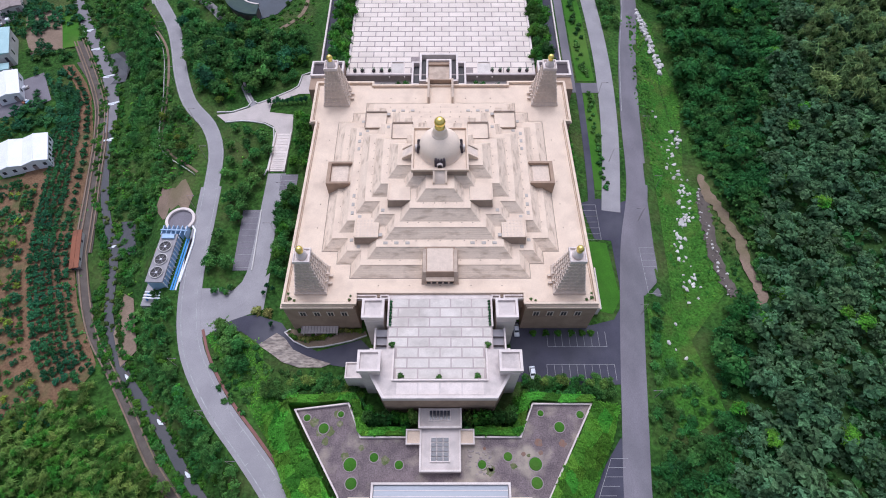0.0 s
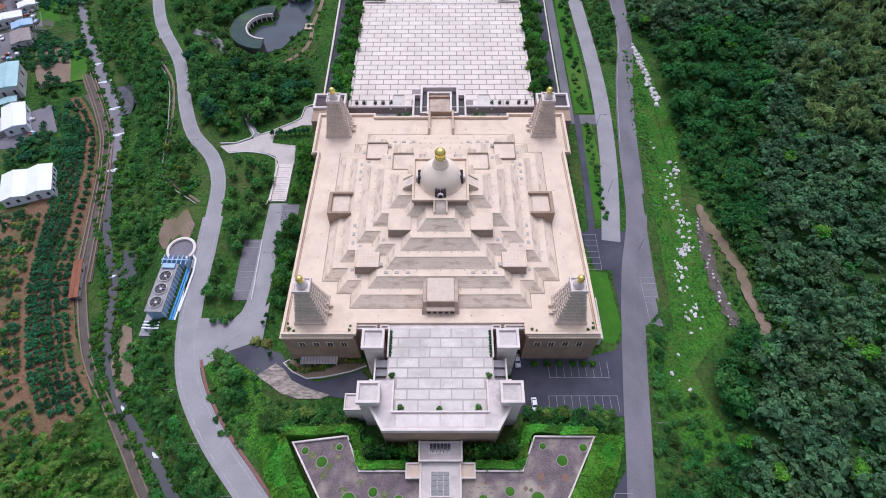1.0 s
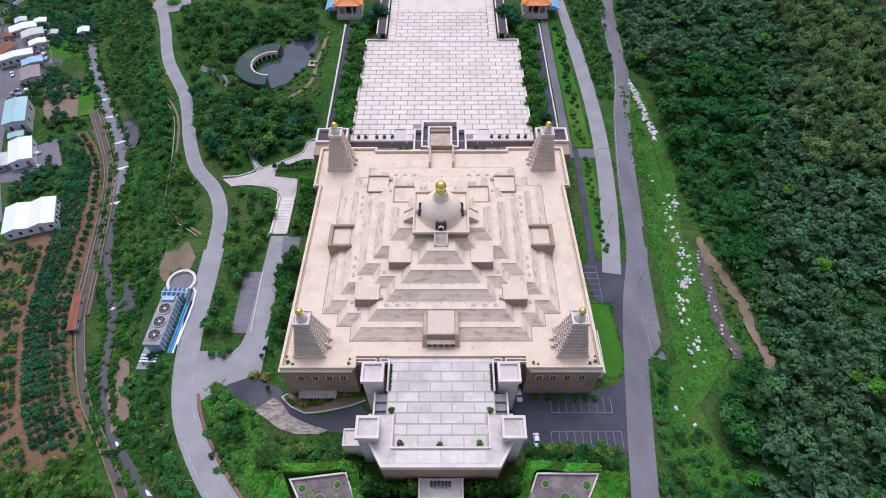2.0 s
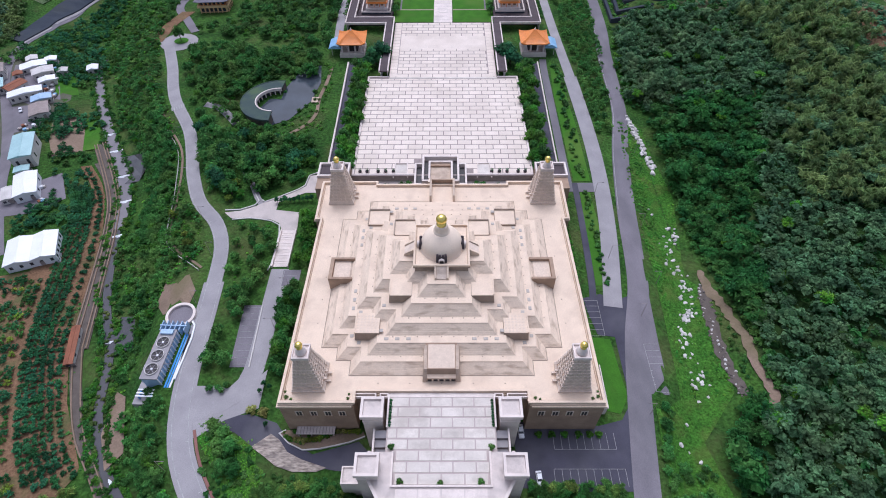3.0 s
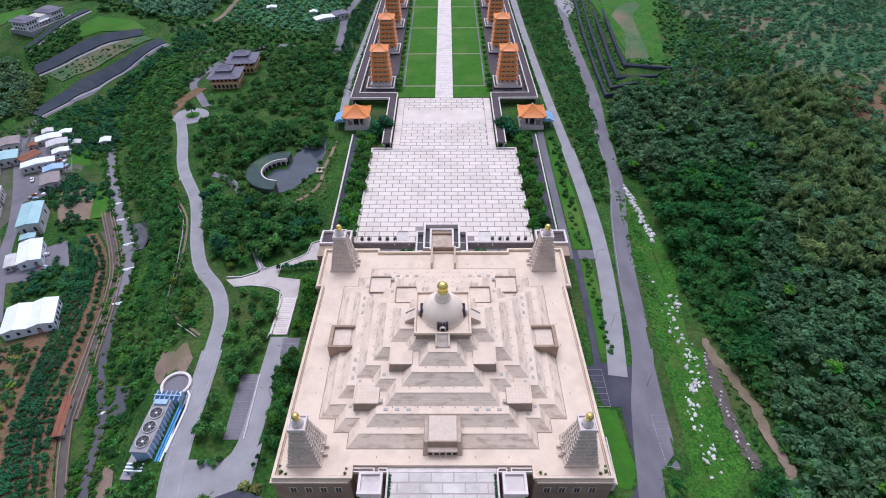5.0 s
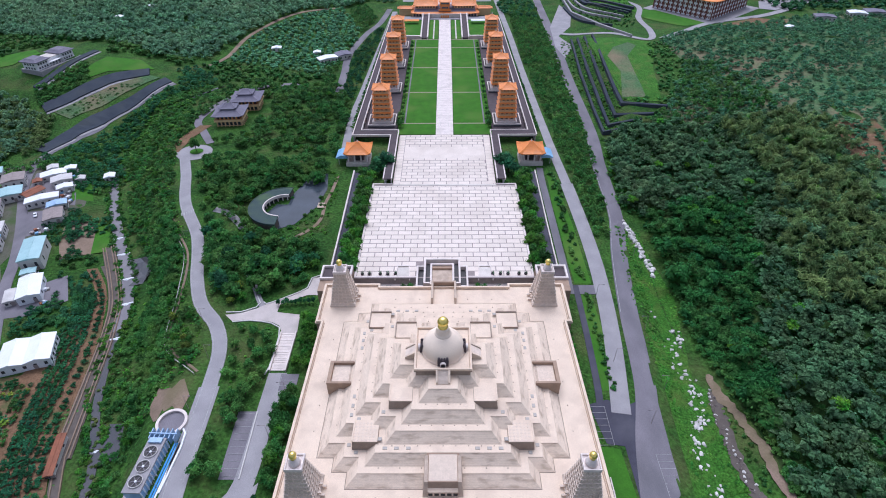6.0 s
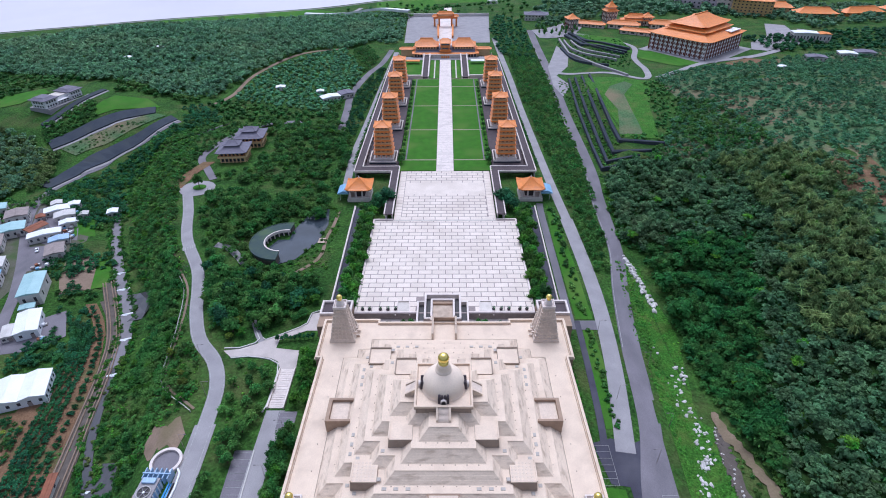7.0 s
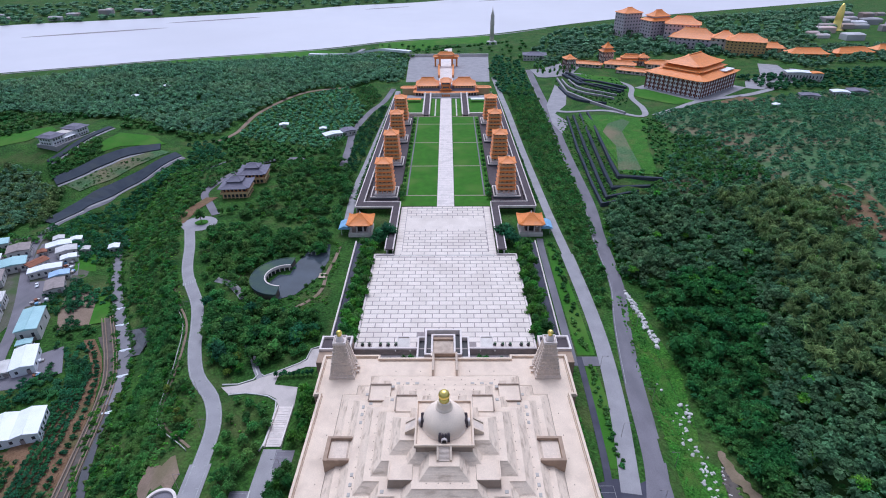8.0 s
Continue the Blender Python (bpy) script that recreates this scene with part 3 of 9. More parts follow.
def main_hall():
    ob = thing("temple_hall", (0, 0, ZG), "vast cream stone stepped temple hall with a white dome", "temple")
    half = [(48.4, -49), (46.9, 27), (49, 27), (49, 48), (26.8, 48), (26.8, 46.3)]
    outline = [(-26.2, -49), (-26.2, -45.2), (26.2, -45.2), (26.2, -49)] + half + [(-x, y) for x, y in reversed(half)]
    part("base_wall", Geo().prism(outline, ZG - 0.6, ZD - 1.2), M["wall"], ob, "brown rough stone base wall")
    def grown(d):
        return [(x + (d if x > 0 else -d) * (1 if abs(x) > 27 or abs(y) > 47 else -1 if abs(y) > 45.3 and y < 0 else 1), y + (d if y > 0 else -d) if abs(y) > 30 else y) for x, y in outline]
    part("cornice", Geo().prism(grown(0.45), ZD - 1.2, ZD - 0.5), M["cream"], ob)
    part("deck", Geo().prism(outline, ZD - 0.5, ZD), M["cream"], ob, "pale cream stone roof deck")
    rail = []
    for k in range(len(outline)):
        rail.append(outline[k])
    inner = Geo().wall([(x * 0.988, y * 0.988) for x, y in rail], 0.75, ZD, ZD + 1.05, True)
    part("parapet", inner, M["cream"], ob)
    part("gutter", Geo().wall([(x * 0.972, y * 0.972) for x, y in rail], 0.22, ZD, ZD + 0.05, True), M["wall"], ob)
    # windows of the base
    for sx in (-1, 1):
        for x in (30, 34.3, 38.6, 43):
            w = part("window", Geo().box(sx * x - 1.1, -49.2, 2.2, sx * x - 0.8, -48.9, 5.2).box(sx * x + 0.8, -49.2, 2.2, sx * x + 1.1, -48.9, 5.2).box(sx * x - 0.8, -49.2, 4.9, sx * x + 0.8, -48.9, 5.2).box(sx * x - 0.08, -49.15, 2.2, sx * x + 0.08, -48.9, 4.9), M["carved"], ob)
            part("pane", Geo().box(sx * x - 0.8, -49.06, 2.2, sx * x + 0.8, -48.95, 5.2), M["dark"], w)
            part("sill", Geo().box(sx * x - 1.15, -49.35, 1.9, sx * x + 1.15, -49, 2.2), M["wall"], w)
    # stepped tiers, round a middle a little forward of the deck's
    def put(name, geo, mat, parent, label="", smooth=False):
        geo.v = [(x, y + CY, z) for x, y, z in geo.v]
        return part(name, geo, mat, parent, label, smooth)
    t1, t2 = [(28.3, 38.1), (32.9, 32.9), (38.1, 28.3)], [(22.9, 32.8), (32.8, 22.9)]
    t3, t4 = [(17.4, 27.4), (22.4, 22.4), (27.4, 17.4)], [(12.7, 22.3), (22.3, 12.7)]
    t5 = [(7.6, 17.0), (11.6, 11.6), (17.0, 7.6)]
    for steps, z0, z1, d, zl in ((t1, 9.2, 11.9, 3.4, 9.1), (t2, 11.9, 14.7, 3.0, 11.8), (t3, 14.7, 17.4, 3.1, 14.2), (t4, 17.4, 20.5, 3.2, 17.3), (t5, 20.5, 23.5, 3.2, 20.0)):
        k = d / (z1 - z0)
        lo, hi = redent(steps, -(z0 - zl) * k), redent(steps, d)
        g = Geo().loft([[(x, y, zl) for x, y in lo], [(x, y, z1) for x, y in hi]], (True, False))
        tr = put("tier", g, M["slope"], ob, "weathered grey-streaked sloping tier")
        put("terrace_top", Geo().loft([[(x, y, z1 - 0.15) for x, y in redent(steps, d - 0.02)], [(x, y, z1 + 0.12) for x, y in redent(steps, d - 0.12)]]), M["cream"], tr)
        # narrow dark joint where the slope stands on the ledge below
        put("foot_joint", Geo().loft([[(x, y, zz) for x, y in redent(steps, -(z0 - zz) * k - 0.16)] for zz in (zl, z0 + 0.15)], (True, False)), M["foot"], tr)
        (bb, aa), rows = steps[0], 6
        for q in range(4):
            cg = Geo()
            for r in range(1, rows):
                t = r / rows
                yy, zz, wx = -(aa - d * t), z0 + (z1 - z0) * t, bb - d * t
                cg.box(-wx, yy - 0.04, zz - 0.05, wx, yy + 0.12, zz + 0.01)
            put("course", turned(cg, q), M["slope"], tr)
    for lo, hi, z0, z1 in ((19.4, 27.0, 11.8, 15.5), (9.4, 16.5, 17.2, 20.8)):
        def block(sx, sy):
            def quad(a, b, z):
                x0, x1, y0, y1 = sorted((sx * a, sx * b)) + sorted((sy * a, sy * b))
                return [(x0, y0, z), (x1, y0, z), (x1, y1, z), (x0, y1, z)]
            b = put("corner_block", Geo().loft([quad(lo, hi + 0.35, z0), quad(lo, hi, z1)]), M["block"], ob, "weathered brown stone corner block")
            put("block_top", Geo().loft([quad(lo + 0.1, hi - 0.1, z1), quad(lo + 0.1, hi - 0.1, z1 + 0.15)]), M["cream"], b)
            x0, x1, y0, y1 = sorted((sx * lo, sx * hi)) + sorted((sy * lo, sy * hi))
            if z1 < 16 and sy < 0:
                tl = Geo()
                for i in range(6):
                    for j in range(6):
                        tx, ty = x0 + 0.7 + i * 1.12, y0 + 0.7 + j * 1.12
                        tl.loft([[(tx + 0.46 * u, ty + 0.46 * v, z) for u, v in ((1, 0), (0, 1), (-1, 0), (0, -1))] for z in (z1 + 0.1, z1 + 0.19)])
                put("diamond_tiles", tl, M["tile_warm"], b)
            if sy > 0:
                put("rim", Geo().box(x0, y1 - 0.3, z1 + 0.16, x1, y1 + 0.1, z1 + 0.7), M["block"], b)
            xr = x1 if sx > 0 else x0
            put("rim", Geo().box(xr - 0.2, y0 + 0.2, z1 + 0.16, xr + 0.2, y1 - 0.31, z1 + 0.5), M["block"] if sy > 0 else M["cream"], b)
        sym(block)
    for q in range(4):
        for x in (-17.1, -13.7, -10.2, 10.2, 13.7, 17.1):
            put("roof_light", turned(Geo().taper(x, -28.5, [(0.7, 0.5, 14.8), (0.62, 0.42, 15.0)]), q), M["skylight_grey"], ob, "small grey-green roof light")
        for z, r, n, w in ((14.8, 27.7, 9, 17), (11.98, 33.1, 7, 22), (17.5, 22.6, 7, 12), (20.6, 17.3, 4, 7), (9.2, 40.6, 5, 24)):
            for i in range(n):
                x = -w + 2 * w * (i + 0.5) / n
                put("drain", turned(Geo().box(x - 0.15, -r - 0.2, z, x + 0.15, -r + 0.02, z + 0.22), q), M["foot"], ob)
    def corner_lights(sx, sy):
        for x, y, z in ((18.8, 26.0, 15.6), (18.3, 17.9, 17.5), (26.0, 18.6, 14.8), (28.4, 25.7, 12.0), (26.0, 28.2, 12.0)):
            put("roof_light", Geo().taper(sx * x, sy * y, [(0.6, 0.6, z - 0.05), (0.52, 0.52, z + 0.18)]), M["skylight_grey"], ob, "small grey-green roof light")
    sym(corner_lights)
    # dome platform
    put("dome_platform", Geo().taper(0, 0, [(8.7, 8.7, 20.6), (8.5, 8.5, 25.2), (9.05, 9.05, 25.5), (9.05, 9.05, 26.0)]), M["block"], ob, "weathered stone platform wall under the dome")
    put("platform_floor", Geo().box(-8.8, -8.8, 26.0, 8.8, 8.8, 26.08), M["cream"], ob)
    put("platform_parapet", Geo().wall([(-8.8, -8.8), (8.8, -8.8), (8.8, 8.8), (-8.8, 8.8)], 0.5, 25.9, 26.85, True), M["cream"], ob)
    put("floor_gutter", Geo().wall([(-8.3, -8.3), (8.3, -8.3), (8.3, 8.3), (-8.3, 8.3)], 0.16, 26.0, 26.1, True), M["wall"], ob)
    prof = [(7.1, 26.05), (7.1, 26.3), (6.85, 26.4), (6.85, 27.2), (6.7, 28.2), (6.35, 29.3), (5.75, 30.4), (4.95, 31.4), (4.0, 32.3), (3.2, 32.95), (2.65, 33.35)]
    dm = put("dome", Geo().lathe(0, 0, prof, 56), M["dome"], ob, "smooth pale plaster dome", True)
    put("dome_neck", Geo().lathe(0, 0, [(2.7, 33.1), (2.7, 33.6), (2.35, 33.8), (2.25, 34.5), (2.0, 35.6), (1.95, 36.0), (1.3, 36.1)], 36), M["dome"], dm, "", True)
    put("finial", Geo().lathe(0, 0, [(1.3, 36.0), (1.55, 36.15), (1.6, 36.6), (1.15, 36.9), (1.1, 37.0)] + [(1.72 * math.sin(a), 38.35 - 1.72 * math.cos(a)) for a in np.linspace(0.7, 3.12, 16)], 36), M["gold"], dm, "polished gold finial", True)
    for q in range(4):
        g = arch(Geo(), 0, 1.3, 1.1, 0.3, -8.0, -6.3, 26.05)
        nich = put("dome_niche", turned(g, q), M["white"], dm, "pale arched doorway before a dark carved stone")
        put("opening", turned(Geo().box(-0.65, -7.7, 26.05, 0.65, -7.0, 27.7), q), M["dark"], nich)
        horns = Geo().box(-1.75, -7.05, 26.1, 1.75, -6.3, 28.3)
        for x, hh in ((-1.3, 3.2), (-0.45, 2.9), (0.45, 2.9), (1.3, 3.2)):
            horns.taper(x, -6.7, [(0.42, 0.7, 26.1), (0.38, 0.55, 26.1 + hh - 0.5), (0.16, 0.25, 26.1 + hh)])
        put("carving", turned(horns, q), M["niche"], nich)
        st = put("stairway", turned(Geo().loft([[(-2.2, -8.7, 22.5), (2.2, -8.7, 22.5), (2.2, -8.7, 26.0), (-2.2, -8.7, 26.0)], [(-2.2, -12.0, 22.5), (2.2, -12.0, 22.5), (2.2, -12.0, 23.7), (-2.2, -12.0, 23.7)]]), q), M["cream"], ob)
        steps = Geo()
        for i in range(12):
            y0 = -8.9 - i * 0.28
            steps.box(-1.55, y0 - 0.28, 23.2, 1.55, y0, 26.25 - i * 0.2)
        put("step", turned(steps, q), M["carved"], st)
        for s in (-1, 1):
            x0, x1 = sorted((s * 1.65, s * 2.25))
            put("cheek_wall", turned(Geo().loft([[(x0, -8.6, 23), (x1, -8.6, 23), (x1, -8.6, 26.9), (x0, -8.6, 26.9)], [(x0, -12.3, 23), (x1, -12.3, 23), (x1, -12.3, 24.5), (x0, -12.3, 24.5)]]), q), M["cream"], st)
    # front porch and side courts
    pr = part("porch", Geo().loft([[(-5.5, -41.2, ZD), (5.5, -41.2, ZD), (5.5, -31, ZD), (-5.5, -31, ZD)], [(-4.7, -39.8, 13.9), (4.7, -39.8, 13.9), (4.7, -31.5, 14.8), (-4.7, -31.5, 14.8)]]), M["wall"], ob, "weathered brown stone porch")
    for s in (-1, 1):
        x0, x1 = sorted((s * 4.3, s * 5.8))
        part("side_pier", Geo().loft([[(x0, -41.7, ZD), (x1, -41.7, ZD), (x1, -32, ZD), (x0, -32, ZD)], [(x0 + (0.5 if s < 0 else 0), -40.0, 14.3), (x1 - (0 if s < 0 else 0.5), -40.0, 14.3), (x1 - (0 if s < 0 else 0.5), -32.5, 15.3), (x0 + (0.5 if s < 0 else 0), -32.5, 15.3)]]), M["porch"], pr)
    part("porch_roof", Geo().loft([[(-4.2, -39.6, 13.8), (4.2, -39.6, 13.8), (4.2, -32, 14.7), (-4.2, -32, 14.7)], [(-4.1, -39.5, 14.0), (4.1, -39.5, 14.0), (4.1, -32, 14.95), (-4.1, -32, 14.95)]]), M["tile_warm"], pr, "sandy worn roof slab")
    part("doorway", Geo().box(-4.1, -41.4, ZD + 0.02, 4.1, -40.6, ZD + 2.0), M["dark"], pr)
    part("lintel", Geo().box(-4.3, -41.75, ZD + 2.0, 4.3, -40.3, ZD + 2.6), M["porch"], pr)
    for x in (-2.7, -0.9, 0.9, 2.7):
        part("post", Geo().box(x - 0.25, -41.6, ZD, x + 0.25, -41.1, ZD + 2.0), M["carved"], pr)
    for s in (-1, 1):
        x0, x1 = sorted((s * 30.4, s * 38.5))
        c = part("side_court", Geo().box(x0, -5.6, ZD, x1, 2.2, 13.6), M["porch"], ob, "brown walled side porch")
        xo, xi = (x0, x0 + 1.2) if s < 0 else (x1 - 1.2, x1)
        part("side_wall", Geo().box(xo, -6.5, ZD, xi, 2.95, 15.0), M["wall"], c)
        part("court_roof", Geo().box(x0 + 1.25, -5.6, 13.6, x1 - 1.25, 2.2, 13.75), M["tile_warm"], c)
        for y in (-6.5, 2.15):
            part("side_wall", Geo().box(x0 + (1.2 if s < 0 else 0), y, ZD, x1 - (0 if s < 0 else 1.2), y + 0.8, 15.0), M["wall"], c)
    bk = part("rear_porch", Geo().box(-4.3, 36, ZD, 4.3, 46.5, ZD + 0.25), M["cream"], ob)
    for s in (-1, 1):
        x0, x1 = sorted((s * 4.2, s * 5.0))
        part("side_wall", Geo().loft([[(x0, 35.6, ZD), (x1, 35.6, ZD), (x1, 36.8, 12.4), (x0, 36.8, 12.4)], [(x0, 47, ZD), (x1, 47, ZD), (x1, 47, 12.4), (x0, 47, 12.4)]]), M["porch"], bk)
    part("rear_wall", Geo().box(-5.0, 46.4, ZD, 5.0, 47.0, 12.0), M["wall"], bk)
    return ob


def obelisk():
    """One carved corner tower, built at the origin of its base."""
    ob = thing("obelisk_tower", (0, 0, 0), "tapered carved grey-beige stone tower with a gold finial", "tower", "towers at the corners of the hall")
    L = True
    part("plinth", Geo().taper(0, 0, [(5.0, 5.0, -0.05), (5.0, 5.0, 0.8), (4.75, 4.75, 1.0), (4.75, 4.75, 1.6)]), M["carved"], ob, local=L)
    n = 9
    for i in range(n):
        t0, t1 = i / n, (i + 1) / n
        z0, z1 = 1.6 + 13.0 * t0, 1.6 + 13.0 * t1
        a0, a1 = 4.5 - 2.4 * t0, 4.5 - 2.4 * t1
        st = part("storey", Geo().taper(0, 0, [(a0, a0, z0), (a1 + 0.06, a1 + 0.06, z1 - 0.3), (a1 + 0.24, a1 + 0.24, z1 - 0.22), (a1 + 0.24, a1 + 0.24, z1)]), M["carved"], ob, local=L)
        m = 5 if i < 5 else 4
        for k in range(m):
            x = (k - (m - 1) / 2) * (2 * a1 / m)
            g = Geo().taper(x, -a0 + 0.05, [(0.26, 0.16, z0), (0.26, 0.2, z1 - 0.5), (0.12, 0.1, z1 - 0.1)])
            for q in range(4):
                part("pilaster", turned(g, q), M["carved"], st, local=L)
    part("cap", Geo().taper(0, 0, [(2.1, 2.1, 14.6), (2.45, 2.45, 14.8), (2.45, 2.45, 15.3)]), M["white"], ob, local=L)
    part("cap_rim", Geo().wall([(-2.25, -2.25), (2.25, -2.25), (2.25, 2.25), (-2.25, 2.25)], 0.35, 15.3, 15.9, True), M["white"], ob, local=L)
    part("drum", Geo().lathe(0, 0, [(1.65, 15.3), (1.65, 15.8), (1.4, 16.2), (1.25, 17.4), (0.8, 17.7)], 20), M["white"], ob, "", True, L)
    part("finial", Geo().lathe(0, 0, [(0.8, 17.6), (0.9, 17.8), (0.7, 18.0)] + [(1.1 * math.sin(a), 18.95 - 1.1 * math.cos(a)) for a in np.linspace(0.65, 3.12, 12)], 20), M["gold"], ob, "polished gold ball finial", True, L)
    for z in (1.0, 2.4):
        part("side_ledge", Geo().box(4.4, -1.6, z - 0.6, 6.9 - z * 0.6, -1.0, z), M["carved"], ob, local=L)
        part("side_ledge", Geo().box(4.4, 1.0, z - 0.6, 6.9 - z * 0.6, 1.6, z), M["carved"], ob, local=L)
    return ob


M["tile_warm"] = surf("warm_roof_tile", (0.72, 0.595, 0.48), (0.64, 0.525, 0.42), 0.8, 0.85, 0.1)
M["skylight_grey"] = surf("roof_light_grey", (0.50, 0.46, 0.41), (0.42, 0.385, 0.345), 1.0, 0.95, 0.05)
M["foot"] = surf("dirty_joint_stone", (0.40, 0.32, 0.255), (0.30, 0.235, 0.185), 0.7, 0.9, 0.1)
M["niche"] = surf("dark_carved_stone", (0.11, 0.09, 0.095), (0.08, 0.065, 0.07), 1.0, 0.85, 0.4)
M["porch"] = surf("sandy_slab", (0.58, 0.47, 0.37), (0.47, 0.37, 0.29), 0.4, 0.9, 0.2, (0.3, 0.24, 0.19), 0.5, 0.2)
main_hall()
_ob = obelisk()
_ob.location = (-39.8, -40.2, ZD)
copy_thing(_ob, pose(39.8, -40.2, ZD, 0, 0, 180))
copy_thing(_ob, pose(-39.8, 40.0, ZD))
copy_thing(_ob, pose(39.8, 40.0, ZD, 0, 0, 180))


# ---- entrance terrace in front of the hall ----
def entrance_terrace():
    ob = thing("entrance_terrace", (0, -60, ZG), "raised white stone entrance terrace with slab paving", "terrace")
    body = [(-15.6, -45.2), (-15.6, -63), (-19.9, -64), (-19.9, -70.2), (-15.8, -77.1), (15.8, -77.1), (19.9, -70.2), (19.9, -64), (15.6, -63), (15.6, -45.2)]
    part("terrace_wall", Geo().prism(body, ZG - 0.5, ZD - 0.4), M["wall"], ob)
    part("bedding", Geo().prism([(-15.6, -45.2), (-15.6, -63.4), (-13.4, -63.4), (-13.4, -72.2), (13.4, -72.2), (13.4, -63.4), (15.6, -63.4), (15.6, -45.2)], ZD - 0.4, ZD - 0.06), M["band"], ob, "pinkish bands between slabs")
    # gallery round the front: rim, roof and inner kerb
    uo = [(-19.9, -63.0), (-19.9, -70.2), (-15.8, -77.1), (15.8, -77.1), (19.9, -70.2), (19.9, -63.0)]
    ui = [(-13.4, -63.0), (-13.4, -70.2), (-13.4, -72.2), (13.4, -72.2), (13.4, -70.2), (13.4, -63.0)]
    part("gallery_roof", Geo().prism(uo + list(reversed(ui)), ZD - 0.5, ZD + 0.5), M["pale_roof"], ob)
    part("gallery_rim", Geo().wall(uo, 0.8, ZD - 1.0, ZD + 1.3), M["white"], ob)
    part("gallery_kerb", Geo().wall(ui, 0.5, ZD - 0.1, ZD + 1.2), M["white"], ob)
    for i in range(4):
        part("roof_panel", Geo().box(-12.2 + i * 6.2, -76.2, ZD + 0.5, -6.4 + i * 6.2, -72.9, ZD + 0.56), M["white"], ob)
    for s in (-1, 1):
        for i in range(3):
            y = -56.2 - i * 2.3
            x0, x1 = sorted((s * 15.7, s * 19.2))
            part("landing", Geo().box(x0, y - 2.2, ZG, x1, y, ZD - 1.2 - i * 1.0), M["concrete"], ob, "grey stepped side landing")
        x0, x1 = sorted((s * 19.0, s * 19.5))
        part("side_rail", Geo().box(x0, -63.5, ZG, x1, -55.8, ZD - 0.8), M["white"], ob)
        part("side_kerb", Geo().box(min(s * 15.3, s * 15.8), -56.0, ZD - 0.3, max(s * 15.3, s * 15.8), -46.0, ZD + 0.9), M["white"], ob)
        # sunken frames beside the bridge
        for x0, x1 in ((15.9, 18.2), (19.6, 26.0)):
            part("pit_frame", Geo().wall([(s * x0, -45.6), (s * x1, -45.6), (s * x1, -46.6), (s * x0, -46.6)], 0.35, ZD - 0.8, ZD + 0.5, True), M["white"], ob)
    part("threshold", Geo().box(-15.4, -46.6, ZD - 0.05, 15.4, -45.3, ZD + 0.05), M["white"], ob)
    rows, wide = 8, 6.35
    deep = (72.0 - 46.7) / rows
    for r in range(rows):
        y1 = -46.7 - r * deep
        y0 = y1 - deep + 0.5
        lim = 15.2 if r < 5 else 13.1
        x = -lim - (wide / 2 if r % 2 else 0) - (-lim * 2 % wide) / 2
        while x < lim:
            a, b = max(x + 0.19, -lim), min(x + wide - 0.19, lim)
            if b - a > 0.5:
                part("slab", Geo().taper((a + b) / 2, (y0 + y1) / 2, [((b - a) / 2, (y1 - y0) / 2, ZD - 0.1), ((b - a) / 2, (y1 - y0) / 2, ZD + 0.01), ((b - a) / 2 - 0.04, (y1 - y0) / 2 - 0.04, ZD + 0.03)]), M["tile"], ob)
            x += wide
    return ob


def gate_tower(x, y, z0):
    ob = thing("gate_tower", (x, y, z0), "square white stone tower with a recessed flat roof", "tower", "towers of the entrance terrace")
    part("shaft", Geo().taper(0, 0, [(2.75, 2.6, -0.5), (2.75, 2.6, 21.0 - 0.3), (3.25, 3.1, 21.2), (3.25, 3.1, 22.0)]), M["white"], ob, local=True)
    part("rim", Geo().wall([(-2.9, -2.75), (2.9, -2.75), (2.9, 2.75), (-2.9, 2.75)], 0.75, 22.0, 22.9, True), M["white"], ob, local=True)
    part("roof", Geo().box(-2.5, -2.4, 22.0, 2.5, 2.4, 22.15), M["pale_roof"], ob, local=True)
    part("band", Geo().wall([(-2.76, -2.61), (2.76, -2.61), (2.76, 2.61), (-2.76, 2.61)], 0.2, 18.6, 19.1, True), M["white"], ob, local=True)
    return ob


entrance_terrace()
_tw = gate_tower(-19.7, -52.0, ZG)
for x, y in ((19.7, -52.0), (-19.8, -68.0), (19.8, -68.0)):
    copy_thing(_tw, pose(x, y, ZG))


def skylight(ob, x0, y0, x1, y1, z, nx, ny):
    part("skylight_frame", Geo().wall([(x0, y0), (x1, y0), (x1, y1), (x0, y1)], 0.3, z, z + 0.4, True), M["white"], ob)
    for i in range(nx):
        for j in range(ny):
            a, b = x0 + (x1 - x0) * i / nx, x0 + (x1 - x0) * (i + 1) / nx
            c, d = y0 + (y1 - y0) * j / ny, y0 + (y1 - y0) * (j + 1) / ny
            part("pane", Geo().box(a + 0.14, c + 0.14, z, b - 0.14, d - 0.14, z + 0.3), M["glass_dark"], ob)


M["glass_dark"] = surf("dark_glass", (0.04, 0.045, 0.06), (0.06, 0.06, 0.075), 0.6, 0.15, 0)
M["glass_pale"] = surf("frosted_glass_roof", (0.34, 0.37, 0.42), (0.26, 0.29, 0.33), 0.3, 0.3, 0, (0.5, 0.52, 0.55), 0.5, 0.15, stretch=(0.15, 2, 1))


